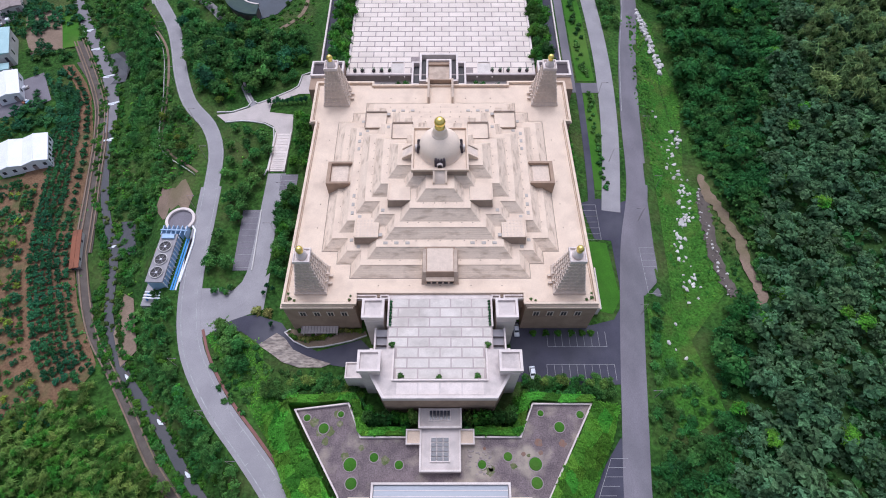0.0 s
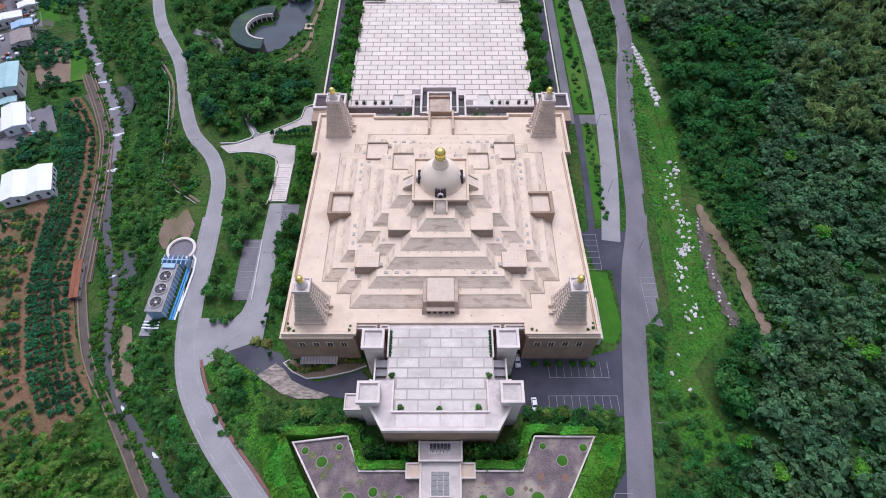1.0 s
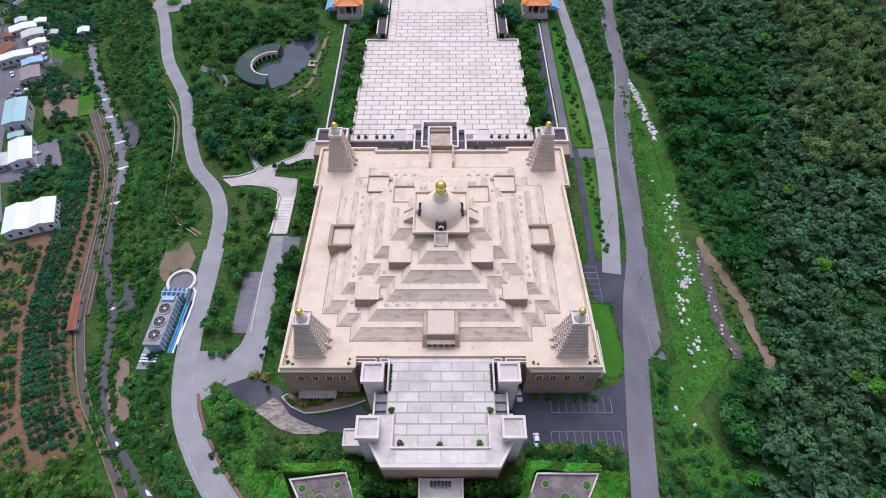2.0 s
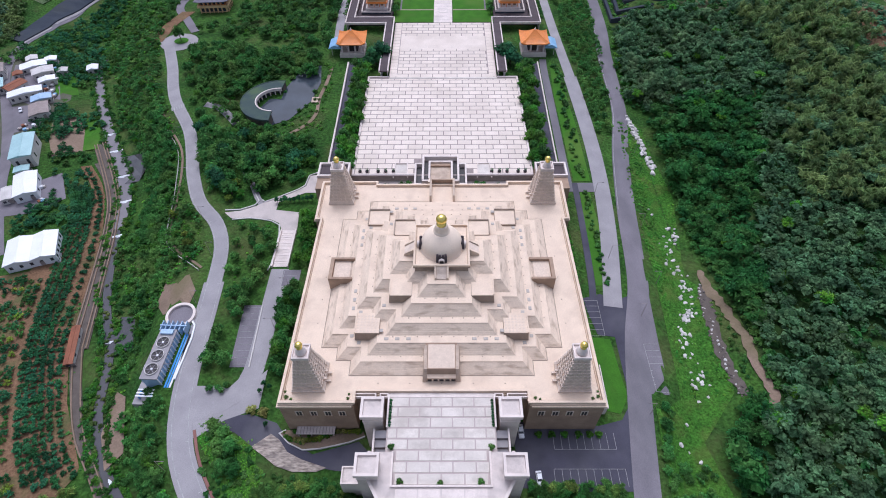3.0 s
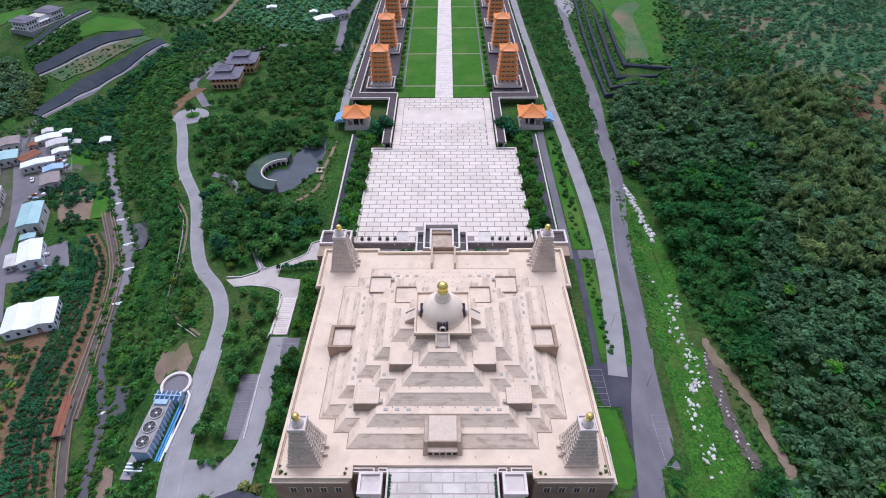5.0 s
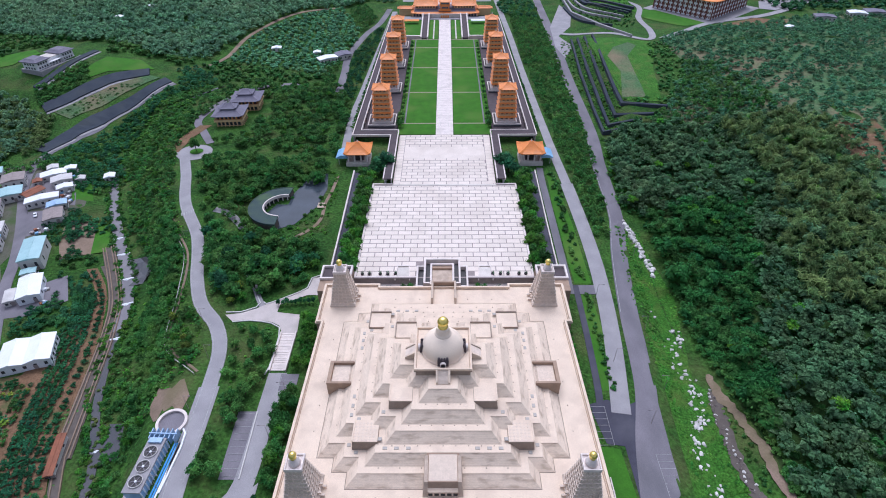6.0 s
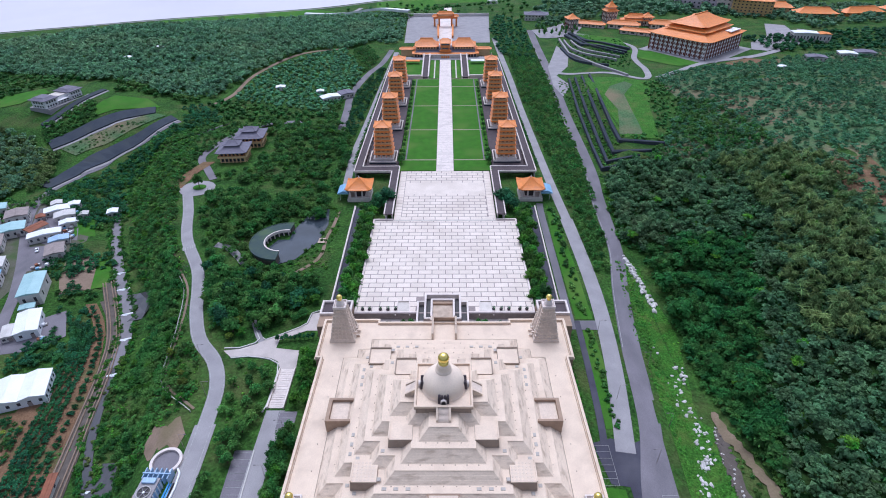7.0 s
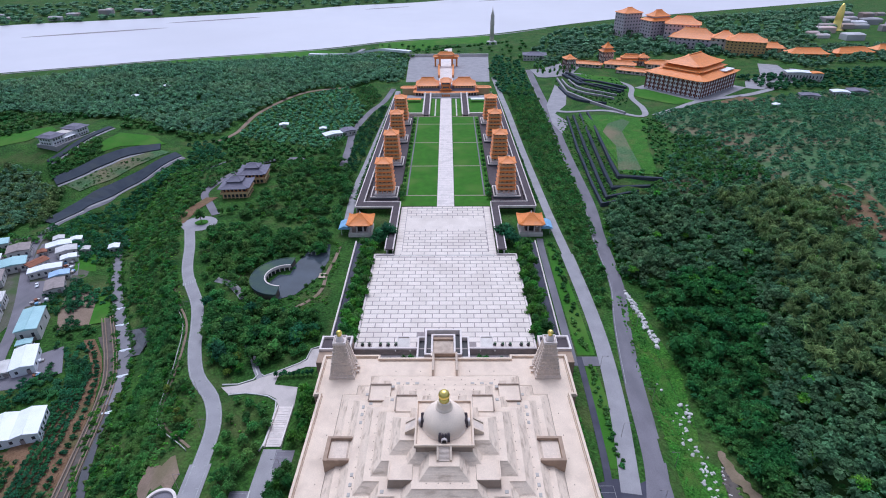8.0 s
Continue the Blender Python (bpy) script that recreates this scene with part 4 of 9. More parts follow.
def portico():
    ob = thing("garden_portico", (0, -86, ZG), "flat-roofed white portico block with dark skylights", "portico")
    part("upper_block", Geo().box(-6.2, -83.0, ZG, 6.2, -77.4, -0.3), M["white"], ob)
    part("upper_rim", Geo().wall([(-6.0, -77.5), (-6.0, -82.9), (6.0, -82.9), (6.0, -77.5)], 0.5, -0.4, 0.6), M["white"], ob)
    part("upper_roof", Geo().box(-5.7, -82.6, -0.3, 5.7, -77.4, -0.2), M["pale_roof"], ob)
    part("lower_block", Geo().box(-5.8, -94.6, ZG, 5.8, -83.1, -1.6), M["white"], ob)
    part("lower_rim", Geo().wall([(-5.6, -83.2), (-5.6, -94.4), (5.6, -94.4), (5.6, -83.2)], 0.5, -1.7, -0.8), M["white"], ob)
    part("lower_roof", Geo().box(-5.3, -94.1, -1.6, 5.3, -83.1, -1.5), M["pale_roof"], ob)
    for s in (-1, 1):
        x0, x1 = sorted((s * 5.9, s * 9.8))
        w = part("side_landing", Geo().box(x0, -87.0, ZG, x1, -83.0, -2.6), M["cream"], ob)
        part("landing_rim", Geo().wall([(s * 5.9, -83.1), (s * 9.7, -83.1), (s * 9.7, -87.0), (s * 5.9, -87.0)], 0.4, -2.8, -1.9), M["white"], w)
    skylight(ob, -3.2, -80.9, 3.0, -78.0, -0.2, 6, 1)
    skylight(ob, -2.7, -92.0, 2.6, -85.4, -1.5, 3, 5)
    return ob


def sunken_garden():
    ob = thing("gravel_garden", (0, -90, ZG), "walled garden of dark purple gravel with grass circles", "garden")
    edge = [(-43.2, -77), (-27.4, -75.1), (-23.2, -84.9), (23.4, -84.9), (27.6, -75.3), (45.2, -75.4), (35.6, -91.9), (28.6, -104), (26, -116), (-26, -116), (-28.2, -100.7)]
    part("bed", Geo().prism(edge, ZG - 0.5, -4.0), M["gravel"], ob)
    part("wall", Geo().wall(edge, 0.45, ZG - 0.5, -3.1, True), M["white"], ob)
    # a glazed roof in the middle
    part("kerb", Geo().wall([(-18.8, -97.5), (19.2, -97.5), (19.2, -114), (-18.8, -114)], 0.6, -4, -2.2, True), M["white"], ob)
    part("glazing", Geo().box(-18.4, -113.6, -4, 18.8, -97.9, -3.0), M["glass_pale"], ob)
    for i in range(9):
        y = -99.2 - i * 1.5
        part("glazing_bar", Geo().box(-18.4, y - 0.08, -3.0, 18.8, y + 0.08, -2.85), M["white"], ob)
    rp = np.random.default_rng(9)
    for k in range(34):
        s = -1 if k % 2 else 1
        x, y, r = s * rp.uniform(12, 38), rp.uniform(-96, -78), rp.uniform(0.4, 1.5)
        if abs(x) > 26 or y < -87:
            if inside(edge, x + s * 2, y) and inside(edge, x, y + 2):
                part("moss_patch", Geo().loft([[(x + r * q * rp.uniform(0.6, 1.3) * math.cos(a), y + r * q * rp.uniform(0.6, 1.3) * math.sin(a), z) for a in np.arange(0, 6.28, 0.5)] for q, z in ((1.0, -4.02), (0.9, -3.97))]), M["moss"] if k % 4 else M["rust_earth"], ob, "irregular mossy stain")
    for k in range(40):
        x, y, r = rp.uniform(7, 15), rp.uniform(-95, -88), rp.uniform(0.15, 0.45)
        part("rubble", Geo().taper(x, y, [(r, r * 0.7, -4.0), (r * 0.8, r * 0.5, -3.85)]), M["joint"], ob)
    for s in (-1, 1):
        x0, x1 = sorted((s * 19.6, s * 25.5))
        part("path", Geo().box(x0, -101.8, -4, x1, -100.8, -3.9), M["cream"], ob)
    for x, y, r in ((-25.6, -92.3, 1.85), (-34.2, -82.3, 1.5), (-18.9, -90.4, 1.25), (-11.7, -92.4, 1.2), (-24.9, -97.3, 1.6), (27.1, -92.2, 1.85), (35.0, -82.0, 1.5), (19.4, -90.2, 1.25), (11.9, -92.3, 1.2), (27.1, -97.2, 1.6), (-39.4, -79.2, 1.0), (41.5, -78.4, 1.1), (-29.5, -78.2, 0.9), (29.8, -78, 0.9)):
        k = part("grass_circle", Geo().lathe(x, y, [(r, -4.0), (r, -3.85), (r - 0.25, -3.7), (r * 0.4, -3.5)], 20), M["grass"], ob, "round patch of bright grass")
        part("edging", Geo().ring([(x + (r + 0.25) * math.cos(a), y + (r + 0.25) * math.sin(a)) for a in np.arange(0, 6.28, 0.3142)], [(x + r * math.cos(a), y + r * math.sin(a)) for a in np.arange(0, 6.28, 0.3142)], -4, -3.8), M["joint"], k)
    return ob


portico()
sunken_garden()

# ---- plaza behind the hall ----
def plaza():
    ob = thing("plaza", (0, 130, 0), "broad pale pinkish stone plaza of oblong slabs with grey joints", "plaza", kind="structure")
    shape = [(-39.6, 63.2), (39.4, 63.2), (39.4, 142), (29, 142), (29, 203), (-29, 203), (-29, 142), (-39.6, 142)]
    part("bedding", Geo().prism(shape, -6, -0.05), M["joint"], ob)
    part("front_kerb", Geo().box(-39.8, 62.6, -6, 39.6, 63.6, 0.5), M["white"], ob)
    for x0, x1 in ((-39.8, -12.4), (10.8, 39.6)):
        part("lower_ledge", Geo().box(x0, 58.8, -6, x1, 62.55, -2.4), M["pale_roof"], ob, "lower grey ledge before the plaza")
        part("ledge_rail", Geo().box(x0, 58.4, -6, x1, 58.78, -1.4), M["white"], ob)
    part("cross_band", Geo().box(-29, 140.8, -0.05, 29, 142.0, 0.04), M["tile"], ob)
    for s in (-1, 1):
        x0, x1 = sorted((s * 39.3, s * 40.2))
        part("side_kerb", Geo().box(x0, 63, -5, x1, 142, 0.35), M["white"], ob)
        x0, x1 = sorted((s * 29.0, s * 40.0))
        part("step_kerb", Geo().box(x0, 141.6, -5, x1, 142.4, 0.5), M["white"], ob)
        x0, x1 = sorted((s * 15.6, s * 21.4))
        part("ramp", Geo().box(x0, 63.6, -0.05, x1, 71.5, 0.12), M["tile"], ob, "pale sloping slab")
        part("ramp_rail", Geo().wall([(s * 15.3, 61.0), (s * 15.9, 70.6), (s * 21.2, 70.6), (s * 21.7, 61.0)], 0.4, 0, 0.6), M["white"], ob)
    part("cross_band", Geo().box(-24.6, 171.8, -0.05, 24.6, 186.6, 0.012), M["slab"], ob, "plain worn paved band")
    for s in (-1, 1):
        x0, x1 = sorted((s * 24.9, s * 28.8))
        for k in range(17):
            part("border_slab", Geo().box(x0, 143 + k * 3.5, -0.05, x1, 146.3 + k * 3.5, 0.03), M["slab"], ob)
    wide, deep = 6.6, 3.42
    near, n = 0, Geo()
    r = 0
    y = 64.0
    while y < 202.5:
        lim = 39.2 if y < 140 else 28.6
        x = -lim - (wide / 2 if r % 2 else 0)
        top = min(y + deep, 140.6 if y < 140.6 else 202.8)
        while x < lim:
            a, b = max(x + 0.2, -lim), min(x + wide - 0.2, lim)
            if y > 174 and y < 182.6:
                x += wide
                continue
            if y > 142:
                a, b = max(a, -24.6), min(b, 24.6)
            if b - a > 0.6 and top - y > 0.6 and not (abs((a + b) / 2 + 0.8) < 12.4 and y < 67) and not (abs((a + b) / 2 + 0.8) < 9.0 and y < 71):
                hx, hy = (b - a) / 2, (top - y) / 2 - 0.2
                lv = [(hx, hy, -0.08), (hx, hy, 0.0), (hx - 0.04, hy - 0.04, 0.02)]
                if near < 300:
                    part("slab", Geo().taper((a + b) / 2, (y + top) / 2, lv), M["slab"], ob)
                    near += 1
                else:
                    n.taper((a + b) / 2, (y + top) / 2, lv)
            x += wide
        y = top + (0 if top < 140 or top > 141 else 1.3)
        r += 1
    tagged(part("slabs", n, M["slab"], ob), kind="stuff")
    return ob


def rear_entry():
    ob = thing("rear_stair_block", (0, 60, -3), "nested white walls round a sunken stair landing", "stairs")
    c = -0.8
    part("block", Geo().box(c - 11.3, 53.8, -6, c + 11.3, 67.7, 0.8).box(c - 8.0, 67.7, -6, c + 8.0, 72.3, 0.8), M["joint"], ob)
    for s in (-1, 1):
        part("side_wall", Geo().wall([(c + s * 8.2, 54.2), (c + s * 11, 54.2), (c + s * 11, 67.4), (c + s * 8.2, 67.4)][::s], 0.75, -5.5, 3.0), M["white"], ob)
        part("channel", Geo().box(min(c + s * 8.2, c + s * 10.6), 54.6, 0.8, max(c + s * 8.2, c + s * 10.6), 67.0, 0.95), M["dark"], ob, "dark sunken channel")
        part("end_wall", Geo().box(min(c + s * 4.6, c + s * 8.0), 55.6, -5, max(c + s * 4.6, c + s * 8.0), 56.35, 3.35), M["white"], ob)
        x0, x1 = sorted((c + s * 4.4, c + s * 5.0))
        part("cheek_wall", Geo().loft([[(x0, 47, 0), (x1, 47, 0), (x1, 47, 10.4), (x0, 47, 10.4)], [(x0, 57.5, 0), (x1, 57.5, 0), (x1, 57.5, 3.2), (x0, 57.5, 3.2)]]), M["carved"], ob)
    part("wall", Geo().wall([(c - 7.7, 56.4), (c - 7.7, 72), (c + 7.7, 72), (c + 7.7, 56.4)], 0.85, -5, 3.4), M["white"], ob)
    part("inner_wall", Geo().wall([(c - 4.9, 57.6), (c - 4.9, 68.7), (c + 4.9, 68.7), (c + 4.9, 57.6)], 0.85, -4, 3.2), M["white"], ob)
    part("channel", Geo().wall([(c - 6.3, 56.5), (c - 6.3, 70.3), (c + 6.3, 70.3), (c + 6.3, 56.5)], 1.9, 0.8, 0.95), M["dark"], ob, "dark sunken channel")
    part("landing", Geo().box(c - 4.4, 47.0, -4, c + 4.4, 68.2, 1.5), M["porch"], ob)
    part("lintel", Geo().box(c - 4.4, 66.6, 1.5, c + 4.4, 68.2, 2.4), M["wall"], ob)
    for i in range(15):
        part("step", Geo().box(c - 4.3, 47.1 + i * 0.66, 1.5, c + 4.3, 47.1 + (i + 1) * 0.66, 9.2 - i * 0.5), M["tile_warm"], ob)
    return ob


def corner_wing(s):
    ob = thing("corner_wing", (s * 47, 61, -8), "brown stone corner wing with a dark roof and white rim", "building wing", "wings beside the plaza")
    x0, x1 = sorted((s * 40.4, s * 53.6))
    part("wall", Geo().box(x0, 50, ZG - 0.5, x1, 65.6, 4.0), M["wall"], ob)
    part("roof", Geo().box(x0 + 0.5, 57.5, 4.0, x1 - 0.5, 65.0, 4.1), M["corridor"], ob)
    part("rim", Geo().wall([(x0 + 0.3, 57.3), (x1 - 0.3, 57.3), (x1 - 0.3, 65.3), (x0 + 0.3, 65.3)], 0.8, 3.6, 5.2, True), M["white"], ob)
    return ob


def planter_row():
    for s in (-1, 1):
        for x in (21.8, 25.2, 28.6, 33.5, 36.6):
            ob = thing("planter", (s * x, 65.0, 0.02), "dark round pot with a small dark shrub", "planter", "planters along the plaza edge")
            part("pot", Geo().lathe(0, 0, [(0.5, 0), (0.8, 0.5), (0.7, 0.9), (0.6, 0.95)], 12), M["niche"], ob, local=True)
            rng = np.random.default_rng(3)
            lv = crown_points(rng, 60, 0.22, clumps=5)
            o = new("foliage", quad_mesh("foliage", lv * 0.9 + (0, 0, 1.3), M["orchard_leaf"]))
            o.parent = ob


plaza()
rear_entry()
corner_wing(-1)
corner_wing(1)
planter_row()
for s_ in (-1, 1):
    for k_ in range(11):
        tree(s_ * (15 + 2.3 * k_), 54 + 1.2 * math.sin(k_ * 1.9), 2.5 if k_ in (0, 4, 5) else 1.4 + 0.4 * math.sin(k_ * 2.7), "orchard_leaf", 1.0, "dark shrubby tree in the sunken court", "trees in the court", z=-3.0)
solid("court_wall", Geo().box(-40, 61.6, -8, 40, 62.4, 1.0), M["joint"], "grey court wall below the plaza", "wall", "structure")
solid("court_floor", Geo().box(-40, 46.5, ZG, 40, 61.6, -3.0), M["concrete"], "grey sunken court floor", "floor", "structure")


# ---- avenue of pagodas ----
def avenue():
    M["tile_path2"] = surf("sandy_paving", (0.34, 0.31, 0.22), (0.28, 0.26, 0.18), 0.3, 0.9, 0.1)
    lawn = thing("lawn", (0, 330, -2), "bright mown lawn split by narrow pale paths", "lawn", kind="structure")
    for s in (-1, 1):
        x0, x1 = sorted((s * 5.8, s * 31.0))
        ys = [203.2, 220.0, 273.0, 325.0, 375.0, 398.0]
        for a, b in zip(ys, ys[1:]):
            part("grass_panel", Geo().box(x0 + 0.2, a + 0.6, -4, x1, b - 0.6, 0.0), M["grass"], lawn)
            part("cross_path", Geo().box(x0 + 0.2, b - 0.6, -4, x1, b + 0.6, 0.03), M["tile_path2"], lawn)
        x0, x1 = sorted((s * 26.2, s * 27.2))
        part("side_path", Geo().box(x0, 220.6, 0, x1, 397, 0.05), M["lane"], lawn)
    path = thing("central_path", (0, 330, -2), "long straight white stone path", "path", kind="structure")
    part("paving", Geo().box(-5.7, 203.1, -4, 5.7, 462, 0.06), M["white"], path)
    for y in (216, 230, 284, 310, 365, 410):
        part("inlay", Geo().wall([(-2.6, y), (2.6, y), (2.6, y + 5.5), (-2.6, y + 5.5)], 0.35, 0.06, 0.09, True), M["tile"], path)
    for y in np.arange(207, 460, 4.2):
        part("joint", Geo().box(-5.6, y, 0.06, 5.6, y + 0.12, 0.075), M["joint"], path)


def pagoda():
    ob = thing("pagoda", (0, 0, 0), "seven-storey terracotta pagoda with orange tiled eaves", "pagoda", "pagodas along the avenue")
    L = True
    part("terrace_wall", Geo().box(-9.5, -9.0, -3, 8.5, 8.0, 1.6), M["black_wall"], ob, "dark grey stone podium", local=L)
    part("podium_rim", Geo().wall([(-9.3, -8.8), (8.3, -8.8), (8.3, 7.8), (-9.3, 7.8)], 0.7, 1.2, 2.2, True), M["white"], ob, local=L)
    part("podium", Geo().box(-9.0, -8.5, 1.6, 8.0, 7.5, 1.7), M["corridor"], ob, local=L)
    part("plinth", Geo().taper(0, 0, [(6.9, 6.9, 1.7), (6.9, 6.9, 3.0), (6.6, 6.6, 3.1)]), M["white"], ob, local=L)
    z, a = 3.1, 5.2
    for i in range(7):
        hgt = 3.4 if i == 0 else 3.05
        st = part("storey", Geo().taper(0, 0, [(a, a, z), (a, a, z + hgt - 0.3)]), M["buff"] if i else M["white"], ob, local=L)
        for q in range(4):
            for k in (-0.62, 0, 0.62):
                part("window", turned(Geo().box(k * a - a * 0.16, -a - 0.06, z + 0.9, k * a + a * 0.16, -a + 0.1, z + hgt - 0.8), q), M["glass_warm"], st, local=L)
            for k in (-0.97, -0.32, 0.32):
                part("post", turned(Geo().box(k * a - 0.16, -a - 0.25, z, k * a + 0.16, -a + 0.05, z + hgt - 0.3), q), M["ochre"], st, local=L)
        if i:
            part("balcony", Geo().wall([(-a - 0.5, -a - 0.5), (a + 0.5, -a - 0.5), (a + 0.5, a + 0.5), (-a - 0.5, a + 0.5)], 0.25, z - 0.1, z + 0.8, True), M["buff"], st, local=L)
        e = a + 1.5
        if i < 6:
            part("eave", Geo().hip(0, 0, e, e, z + hgt - 0.6, 1.15, a - 0.3, a - 0.3, 0.22, 0.35, 3), M["roof"], ob, local=L)
        z += hgt
        a -= 0.2
    part("roof", Geo().hip(0, 0, a + 2.0, a + 2.0, z - 0.4, 3.1, 0.3, 0.3, 0.3, 0.6, 6), M["roof"], ob, "orange glazed hipped roof", local=L)
    part("finial", Geo().lathe(0, 0, [(0.5, z + 2.5), (0.6, z + 2.9), (0.35, z + 3.3), (0.5, z + 3.7), (0.2, z + 4.2), (0.03, z + 4.8)], 12), M["white"], ob, "", True, L)
    return ob


M["glass_warm"] = surf("shaded_window", (0.22, 0.13, 0.09), (0.16, 0.095, 0.07), 0.8, 0.4, 0)
avenue()
_pg = pagoda()
_pg.location = (-41.2, 222.5, 0)
for k, y in enumerate((222.5, 279.5, 331.5, 378.5)):
    if k:
        copy_thing(_pg, pose(-41.2, y, 0))
    copy_thing(_pg, pose(41.2, y, 0) @ Matrix.Rotation(math.pi, 4, "Z"))


def side_corridor(s):
    ob = thing("corridor", (s * 50, 300, -4), "long covered walkway with a flat dark roof and white edges", "walkway", "walkways along the avenue")
    part("terrace", Geo().prism([(s * 31.2, 203.5), (s * 58.6, 203.5), (s * 54, 458), (s * 31.2, 392)][:: s], -5, 0.3), M["corridor"], ob)
    out = [(s * 29.8, 146.5), (s * 29.8, 202.5), (s * 58.2, 202.5), (s * 53.8, 458)]
    inn = [(s * 33.6, 146.5), (s * 33.6, 198.0), (s * 54.0, 210.0), (s * 50.0, 458)]
    part("roof", Geo().prism([(s * 53.8, 203.4), (s * 58.4, 203.4), (s * 54.2, 458), (s * 50.4, 458)][:: s], 2.6, 3.2), M["corridor"], ob)
    part("roof", Geo().prism([(s * 30.4, 196.5), (s * 58.4, 196.5), (s * 58.4, 203.3), (s * 30.4, 203.3)][:: s], 2.6, 3.2), M["corridor"], ob)
    part("roof", Geo().prism([(s * 29.6, 143), (s * 34.0, 143), (s * 34.0, 196.4), (s * 29.6, 196.4)][:: s], 2.6, 3.2), M["corridor"], ob)
    for line in ([(s * 58.4, 196.6), (s * 58.4, 203.4), (s * 54.4, 458)], [(s * 29.5, 143), (s * 29.5, 203.4)], [(s * 34.1, 143), (s * 34.1, 196.4), (s * 58.4, 196.4)], [(s * 29.5, 203.4), (s * 53.6, 203.4), (s * 50.2, 458)]):
        part("roof_edge", Geo().wall(line, 0.6, 2.3, 3.6), M["white"], ob)
    part("wall", Geo().wall([(s * 57.9, 197), (s * 57.9, 203.4), (s * 53.8, 458)], 0.4, -6, 2.5), M["plaster"], ob)
    part("wall", Geo().wall([(s * 33.4, 143.5), (s * 33.4, 197)], 0.4, -6, 2.5), M["plaster"], ob)
    for y in np.arange(145, 200, 5.5):
        part("post", Geo().box(min(s * 29.7, s * 30.2), y, -1, max(s * 29.7, s * 30.2), y + 0.5, 2.6), M["white"], ob)
    for x in np.arange(32, 56, 5.0):
        part("post", Geo().box(s * x - 0.25, 202.7, 0, s * x + 0.25, 203.2, 2.6), M["white"], ob)
    for y in np.arange(212, 455, 8.0):
        x = s * (53.7 - (y - 203) * 0.0133)
        part("post", Geo().box(x - 0.25, y, 0, x + 0.25, y + 0.5, 2.6), M["white"], ob)
    return ob


side_corridor(-1)
side_corridor(1)


def pavilion(s):
    x, y = s * 51.6, 173.0
    z = land(x, y)
    ob = thing("pavilion", (x, y, z), "small square pavilion with an orange tiled roof and white posts", "pavilion", "pavilions beside the plaza")
    L = True
    part("base", Geo().box(-7, -6.5, -4, 7, 6.5, 1.8), M["white"], ob, local=L)
    # Near-black box and plate stand in for shade inside the open colonnade.
    part("room", Geo().box(-3.0, -2.6, 1.8, 3.0, 2.6, 7.6), M["niche"], ob, local=L)
    part("doorway", Geo().box(-1.6, -2.75, 1.8, 1.6, -2.5, 5.6), M["dark"], ob, local=L)
    for px_ in (-5.4, -1.9, 1.9, 5.4):
        for py_ in (-5.0, 5.0):
            part("post", Geo().lathe(px_, py_, [(0.65, 1.8), (0.65, 2.3), (0.5, 2.4), (0.5, 7.8)], 10), M["white"], ob, "", True, L)
    part("rail", Geo().wall([(-6.6, -6.1), (6.6, -6.1), (6.6, 6.1), (-6.6, 6.1)], 0.3, 1.8, 2.8, True), M["white"], ob, local=L)
    part("beam", Geo().wall([(-5.4, -5.0), (5.4, -5.0), (5.4, 5.0), (-5.4, 5.0)], 0.5, 7.5, 8.2, True), M["ochre"], ob, local=L)
    part("roof", Geo().hip(0, 0, 8.0, 7.6, 8.2, 5.0, 0.5, 0.4, 0.4, 0.9, 6), M["roof"], ob, "orange glazed hipped roof", local=L)
    part("finial", Geo().lathe(0, 0, [(0.5, 12.4), (0.7, 13.0), (0.3, 13.6), (0.05, 14.4)], 10), M["white"], ob, "", True, L)
    part("canopy", Geo().taper(s * 9.5, 0, [(3.6, 5.4, 4.6), (3.5, 5.3, 4.9), (0.4, 5.0, 6.4)]), M["metal_blue"], ob, "blue metal lean-to canopy", local=L)
    for py_ in (-4, 4):
        part("canopy_post", Geo().box(s * 11.6 - 0.12, py_ - 0.12, -3, s * 11.6 + 0.12, py_ + 0.12, 5.05), M["plaster"], ob, local=L)
    return ob


pavilion(-1)
pavilion(1)
WEST_ROAD = [(-36, -118), (-46, -101), (-57, -88), (-68, -76), (-78, -62), (-83, -51), (-86, -38), (-87.5, -23), (-88, -8), (-89, 10), (-91, 28), (-97, 42), (-108, 55), (-115.7, 72), (-120.4, 87), (-126.6, 103.5), (-136.8, 120.5), (-141.8, 129.7), (-146.2, 141), (-151.4, 157), (-160, 178)]
EAST_LANE = [(64, -2), (69.5, 35), (72, 68), (72, 100), (69.5, 147), (67, 187), (65, 249), (63, 326), (62, 406), (60, 480), (58, 560)]
EAST_ROAD = [(53, -130), (56, -101), (59, -80), (63, -53), (69, -18), (76, 10), (80, 49), (84.5, 83), (88, 102), (91, 121), (92, 166), (96, 211), (98, 306), (102, 415), (104, 526), (106, 600)]
TRACK = [(-176, 96), (-160, 74), (-152, 52), (-145, 20), (-138, -13), (-129, -35), (-122, -48), (-114, -58), (-101, -75), (-88, -92), (-70, -110)]
STREAM = [(-215, 187), (-196, 148), (-180, 120), (-166, 97), (-153, 72), (-148.4, 50), (-142, 26), (-136.3, 8.5), (-127.8, -10), (-124.2, -20), (-120, -39), (-109, -59), (-92, -77), (-77, -95), (-60, -110), (-30, -122)]
M["sandy"] = surf("muddy_wash", (0.52, 0.45, 0.38), (0.17, 0.14, 0.125), 1.1, 0.95, 0.3, (0.10, 0.09, 0.09), 0.6, 0.25, 1.5, stretch=(0.5, 1.6, 1))
